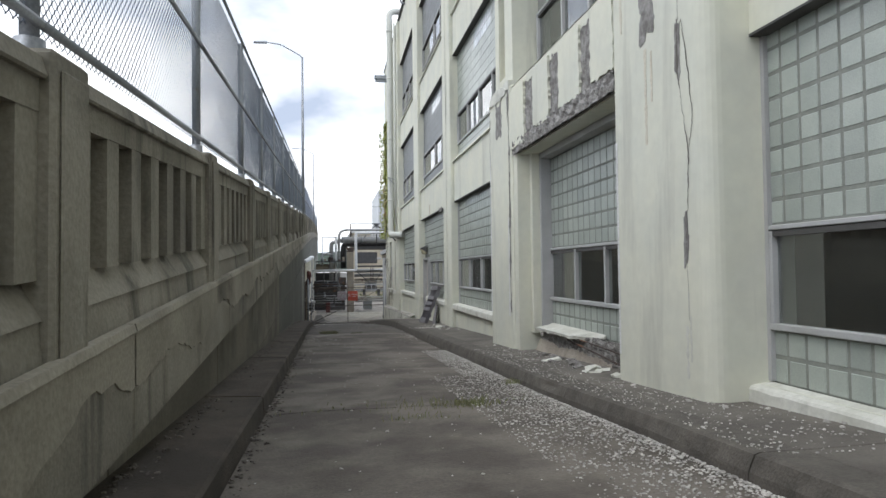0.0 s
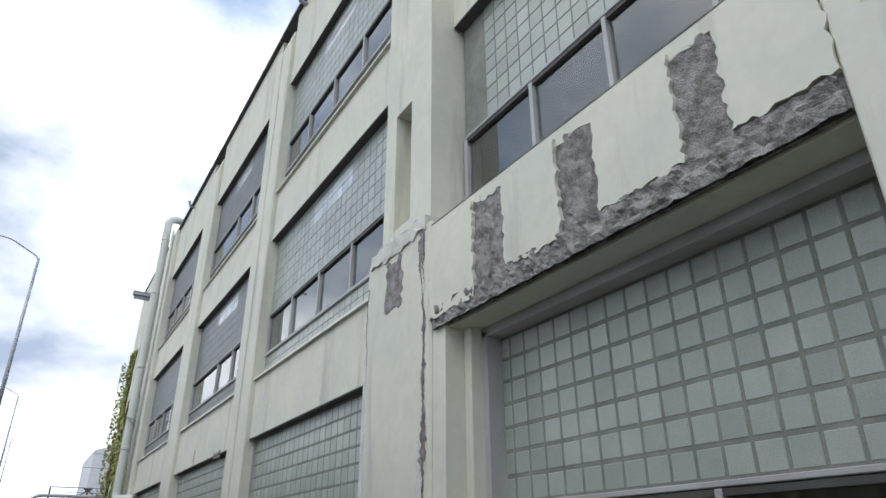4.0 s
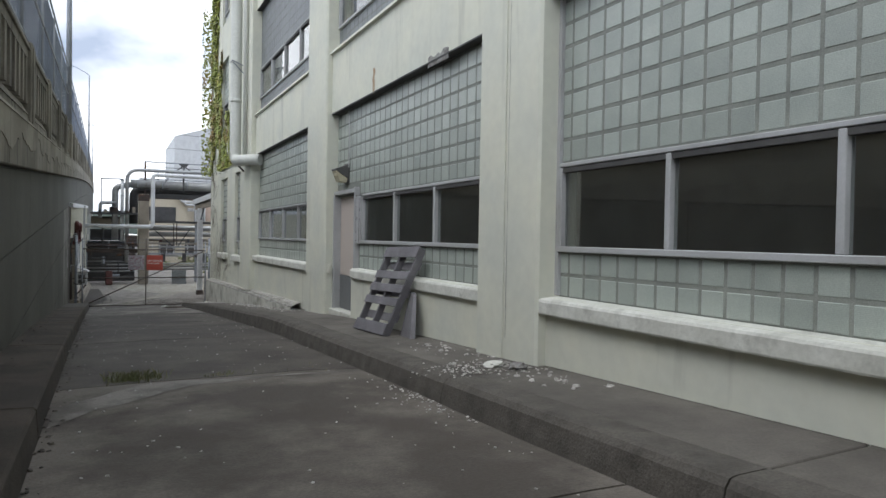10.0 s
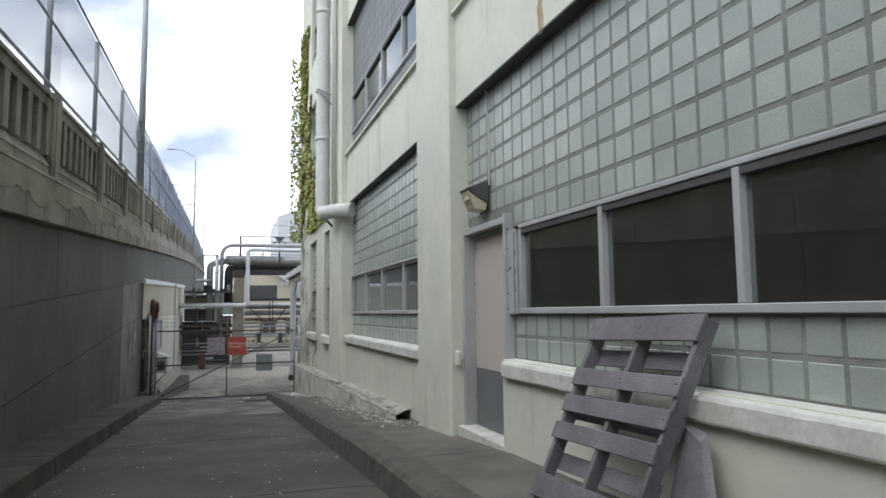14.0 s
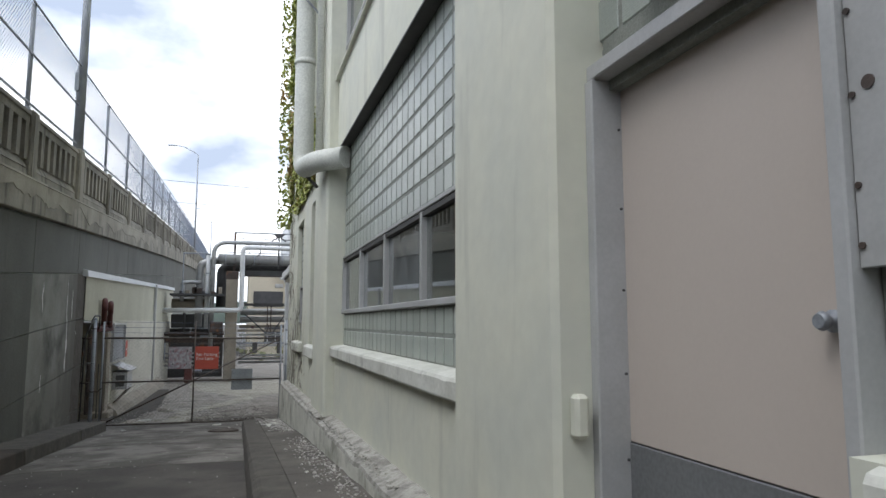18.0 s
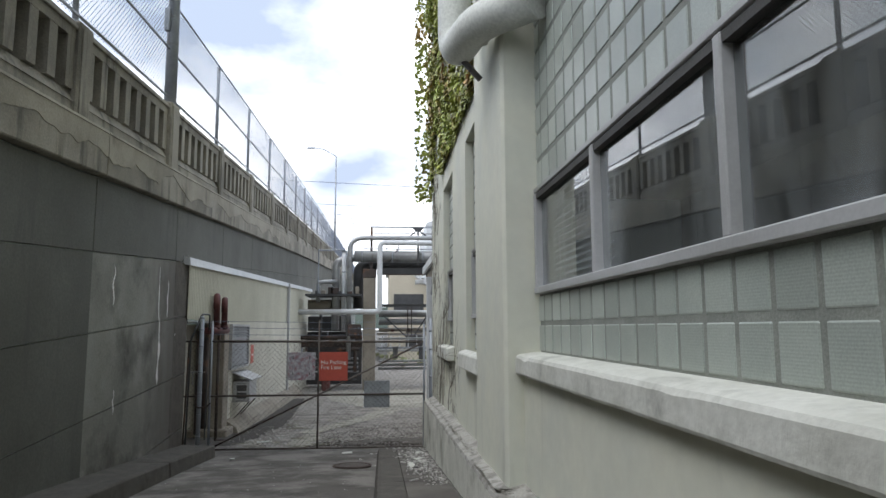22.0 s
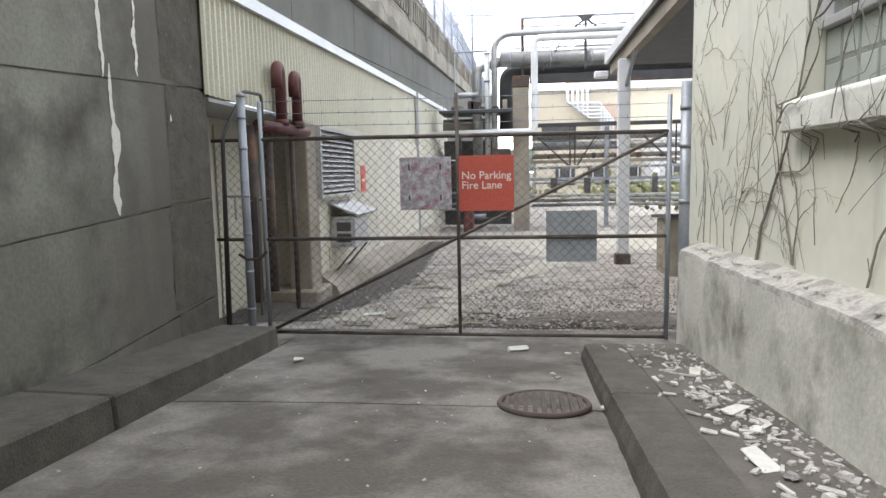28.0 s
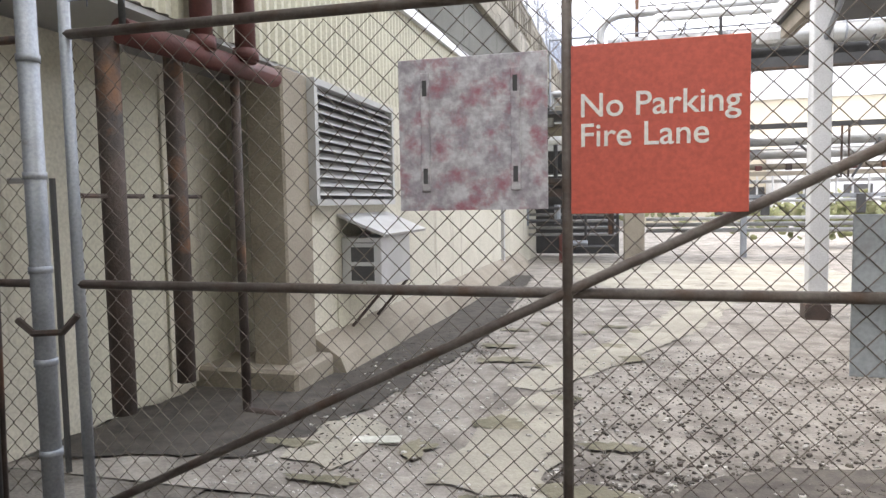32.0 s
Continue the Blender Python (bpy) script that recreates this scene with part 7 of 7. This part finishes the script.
def tuft(x, y, n, h, spread):
    g = Geo()
    z = road_z(y) - 0.005
    for _ in range(n):
        bx, by = x + rnd.gauss(0, spread), y + rnd.gauss(0, spread * 0.5)
        a, l, hh = rnd.uniform(0, 6.283), rnd.uniform(0.2, 0.7), h * rnd.uniform(0.4, 1.0)
        dx, dy = math.cos(a), math.sin(a)
        k = len(g.v)
        g.v += [(bx - 0.004 * dy, by + 0.004 * dx, z), (bx + 0.004 * dy, by - 0.004 * dx, z), (bx + dx * hh * l * 0.5 + 0.003 * dy, by + dy * hh * l * 0.5, z + hh * 0.7), (bx + dx * hh * l, by + dy * hh * l, z + hh)]
        g.f += [(k, k + 1, k + 2), (k, k + 2, k + 3)]
    me = bpy.data.meshes.new("weeds")
    me.from_pydata(g.v, [], g.f)
    me.materials.append(M_GRASS)
    put("weeds", me, None, None, "tuft of green weeds in a road joint", "weeds", kind="stuff")


for x, y, n, h, s in ((0.7, 5.9, 60, 0.06, 0.16), (1.35, 6.55, 160, 0.085, 0.16), (-0.2, 6.6, 30, 0.05, 0.3), (-0.15, 20.98, 300, 0.12, 0.15), (0.75, 20.86, 50, 0.06, 0.1), (2.1, 2.6, 60, 0.07, 0.2), (1.3, 20.8, 20, 0.04, 0.5), (0.95, 6.55, 170, 0.075, 0.35), (2.2, 8.0, 60, 0.09, 0.06), (-0.6, 2.0, 80, 0.09, 0.15)):
    tuft(x, y, n, h, s)


def bush_spot():
    a, b = rnd.gauss(0, 1.0), rnd.gauss(0, 0.45)
    return (11.5 + 3.2 * a, 69 + rnd.uniform(-0.8, 0.8), -1.2 + 0.75 * b + 0.3 * noise.noise((a * 3, 0, 0))), (0, -1, 0.3)


leaves("bush", 1500, bush_spot, 0.16, M_GRASS, "low green bush behind the pipe rack")

# paler concrete left bare in the yard
for k, (pts) in enumerate((((-0.9, 43.9), (-0.45, 43.8), (-0.35, 44.5), (-0.75, 44.9), (-1.05, 44.5)), ((0.1, 43.7), (0.75, 43.6), (0.85, 45.3), (0.5, 45.9), (0.2, 45.0)), ((0.15, 46.0), (0.6, 45.9), (2.2, 49.5), (3.4, 53.5), (2.6, 53.6), (1.4, 49.4)), ((2.4, 52.0), (6.5, 55), (6.5, 61), (-0.5, 61), (0.2, 56)))):
    out = []
    for (a, b), (c, d) in zip(pts, pts[1:] + pts[:1]):
        n = max(2, int(math.dist((a, b), (c, d)) / 0.15))
        out += [(a + (c - a) * i / n + rnd.uniform(-0.05, 0.05), b + (d - b) * i / n + rnd.uniform(-0.05, 0.05)) for i in range(n)]
    g = Geo()
    g.v = [(x, y, road_z(y) + 0.013) for x, y in out]
    g.f = [tuple(range(len(out)))]
    me = bpy.data.meshes.new("bare_concrete")
    me.from_pydata(g.v, [], g.f)
    me.materials.append(M_PALECON)
    put("bare_concrete", me, None, None, "bare pale concrete patch in the littered yard", "concrete patch", kind="structure")

# dark wet dirt along the foot of the shed and drifts of leaves
rnd = random.Random(77)
for pts in (((-2.5, 43.45), (-1.0, 43.9), (-0.75, 45.2), (-0.45, 48.0), (-0.7, 52.0), (-0.9, 57.0), (-1.4, 57.0), (-1.45, 50.0), (-1.5, 46.3), (-2.5, 46.0)), ((1.2, 43.7), (3.3, 43.6), (4.6, 44.2), (3.4, 44.7), (2.0, 44.4))):
    out = []
    for (a, b), (c, d) in zip(pts, pts[1:] + pts[:1]):
        n = max(2, int(math.dist((a, b), (c, d)) / 0.12))
        out += [(a + (c - a) * i / n + rnd.uniform(-0.06, 0.06), b + (d - b) * i / n + rnd.uniform(-0.06, 0.06)) for i in range(n)]
    g = Geo()
    g.v = [(x, y, road_z(y) + 0.017) for x, y in out]
    g.f = [tuple(range(len(out)))]
    put("dirt", g, M_LITTER, None, "dark damp dirt on the yard ground", "dirt", kind="structure")
scatter("litter", 1800, lambda: (lambda y: (-1.35 + 1.1 * rnd.random() ** 1.4, y, road_z(y) + 0.015))(43.6 + 9 * rnd.random()), 0.018, M_LITTER, "dark grit along the shed wall")
scatter("litter", 500, lambda: (lambda y: (rnd.uniform(-1.3, 3.0), y, road_z(y) + 0.015))(43.6 + 4 * rnd.random()), 0.03, M_STONE, "pale flakes of rubbish in the yard")

# a heap of broken stuff just behind the gate, leaves blown along the left kerb
def heap_spot():
    x, y = rnd.gauss(2.25, 0.5), 43.45 + abs(rnd.gauss(0, 0.45))
    return x, y, road_z(y) + 0.05 * math.exp(-((x - 2.4) / 0.4) ** 2 - ((y - 43.7) / 0.35) ** 2) * rnd.random()


def kerb_spot():
    y = rnd.uniform(-1.0, 14.0) if rnd.random() < 0.7 else rnd.uniform(14.0, 34.0)
    if rnd.random() < 0.5:
        return left_kerb_x(y) + abs(rnd.gauss(0, 0.07)), y, road_z(y) - 0.015
    return wall_x(y) + abs(rnd.gauss(0.0, 0.09)), y, road_z(y) + float(np.interp(y, (2, 9, 38), (0.13, 0.19, 0.22))) + 0.01


scatter("rubbish_heap", 1100, heap_spot, 0.034, M_LITTER, "dark heap of broken litter behind the gate")
scatter("rubbish_heap", 500, heap_spot, 0.026, M_STONE, "pale scraps in the heap behind the gate")
scatter("leaf_litter", 1500, kerb_spot, 0.026, M_LITTER, "dead leaves and grit blown along the kerb")

# mossy and dark blotches on the yard ground
M_MOSS = material("mossy_dirt", (0.25, 0.23, 0.165), 0.95, (0.15, 0.14, 0.095), 40, 0.5, 50, contrast=0.8)
rnd = random.Random(91)
for k in range(20):
    cx, cy = rnd.uniform(-1.2, 1.6), 43.5 + 6.5 * rnd.random() ** 1.3
    a, b = rnd.uniform(0.08, 0.34), rnd.uniform(0.06, 0.22)
    g = Geo()
    for i in range(30):
        t = 6.2832 * i / 30
        c, d = math.cos(t), math.sin(t)
        q = 0.75 + 0.5 * noise.noise((1.5 * c + k, 1.5 * d, 3)) + 0.35 * noise.noise((5 * c, 5 * d, k))
        g.v.append((cx + a * q * c, cy + b * q * d, road_z(cy + b * q * d) + 0.0185 + 0.0002 * k))
    g.f = [tuple(range(30))]
    put("dirt", g, M_MOSS, None, "dark mossy dirt blotch on the yard ground", "dirt", kind="structure")

# dust swept along the road joint by the pallet, chips fallen from the pilaster
lower = ((-0.80, 19.15), (-0.48, 19.62), (-0.09, 19.90), (0.34, 20.36), (1.2, 20.50), (2.2, 20.53))
upper = ((-0.83, 19.84), (-0.41, 20.26), (-0.1, 20.62), (0.34, 20.68), (1.2, 20.58), (2.2, 20.58))
g = Geo()
for i in range(101):
    x = -0.8 + 0.03 * i
    a, b = (float(np.interp(x, [p[0] for p in e], [p[1] for p in e])) for e in (lower, upper))
    a, b = a + 0.05 * noise.noise((x * 5, 1, 0)), b + 0.05 * noise.noise((x * 5, 2, 0)) + 0.02 * noise.noise((x * 17, 3, 0))
    for k in range(4):
        y = a + (b - a) * k / 3
        u = (x - left_kerb_x(y)) / (2.28 - left_kerb_x(y))
        g.v.append((x, y, road_z(y) + 0.012 * noise.noise((u * 4, y * 0.7, 3.1)) - 0.02 * (2 * u - 1) ** 4 + 0.006))
g.f = [(4 * i + k, 4 * i + k + 1, 4 * i + 5 + k, 4 * i + 4 + k) for i in range(100) for k in range(3)]
put("dust", g, M_ROADEND, None, "pale dust swept along the road joint", "dust", kind="structure")


def foot_chips():
    if rnd.random() < 0.7:
        y = rnd.gauss(18.85, 0.22)
        return min(3.3, rnd.gauss(2.75, 0.25)), y, walk_z(y) + 0.004
    y = rnd.gauss(18.9, 0.5)
    return 2.26 - abs(rnd.gauss(0, 0.15)), y, road_z(y) - 0.012


scatter("plaster_chips", 300, foot_chips, 0.021, M_STONE, "white chips of plaster below the pilaster")
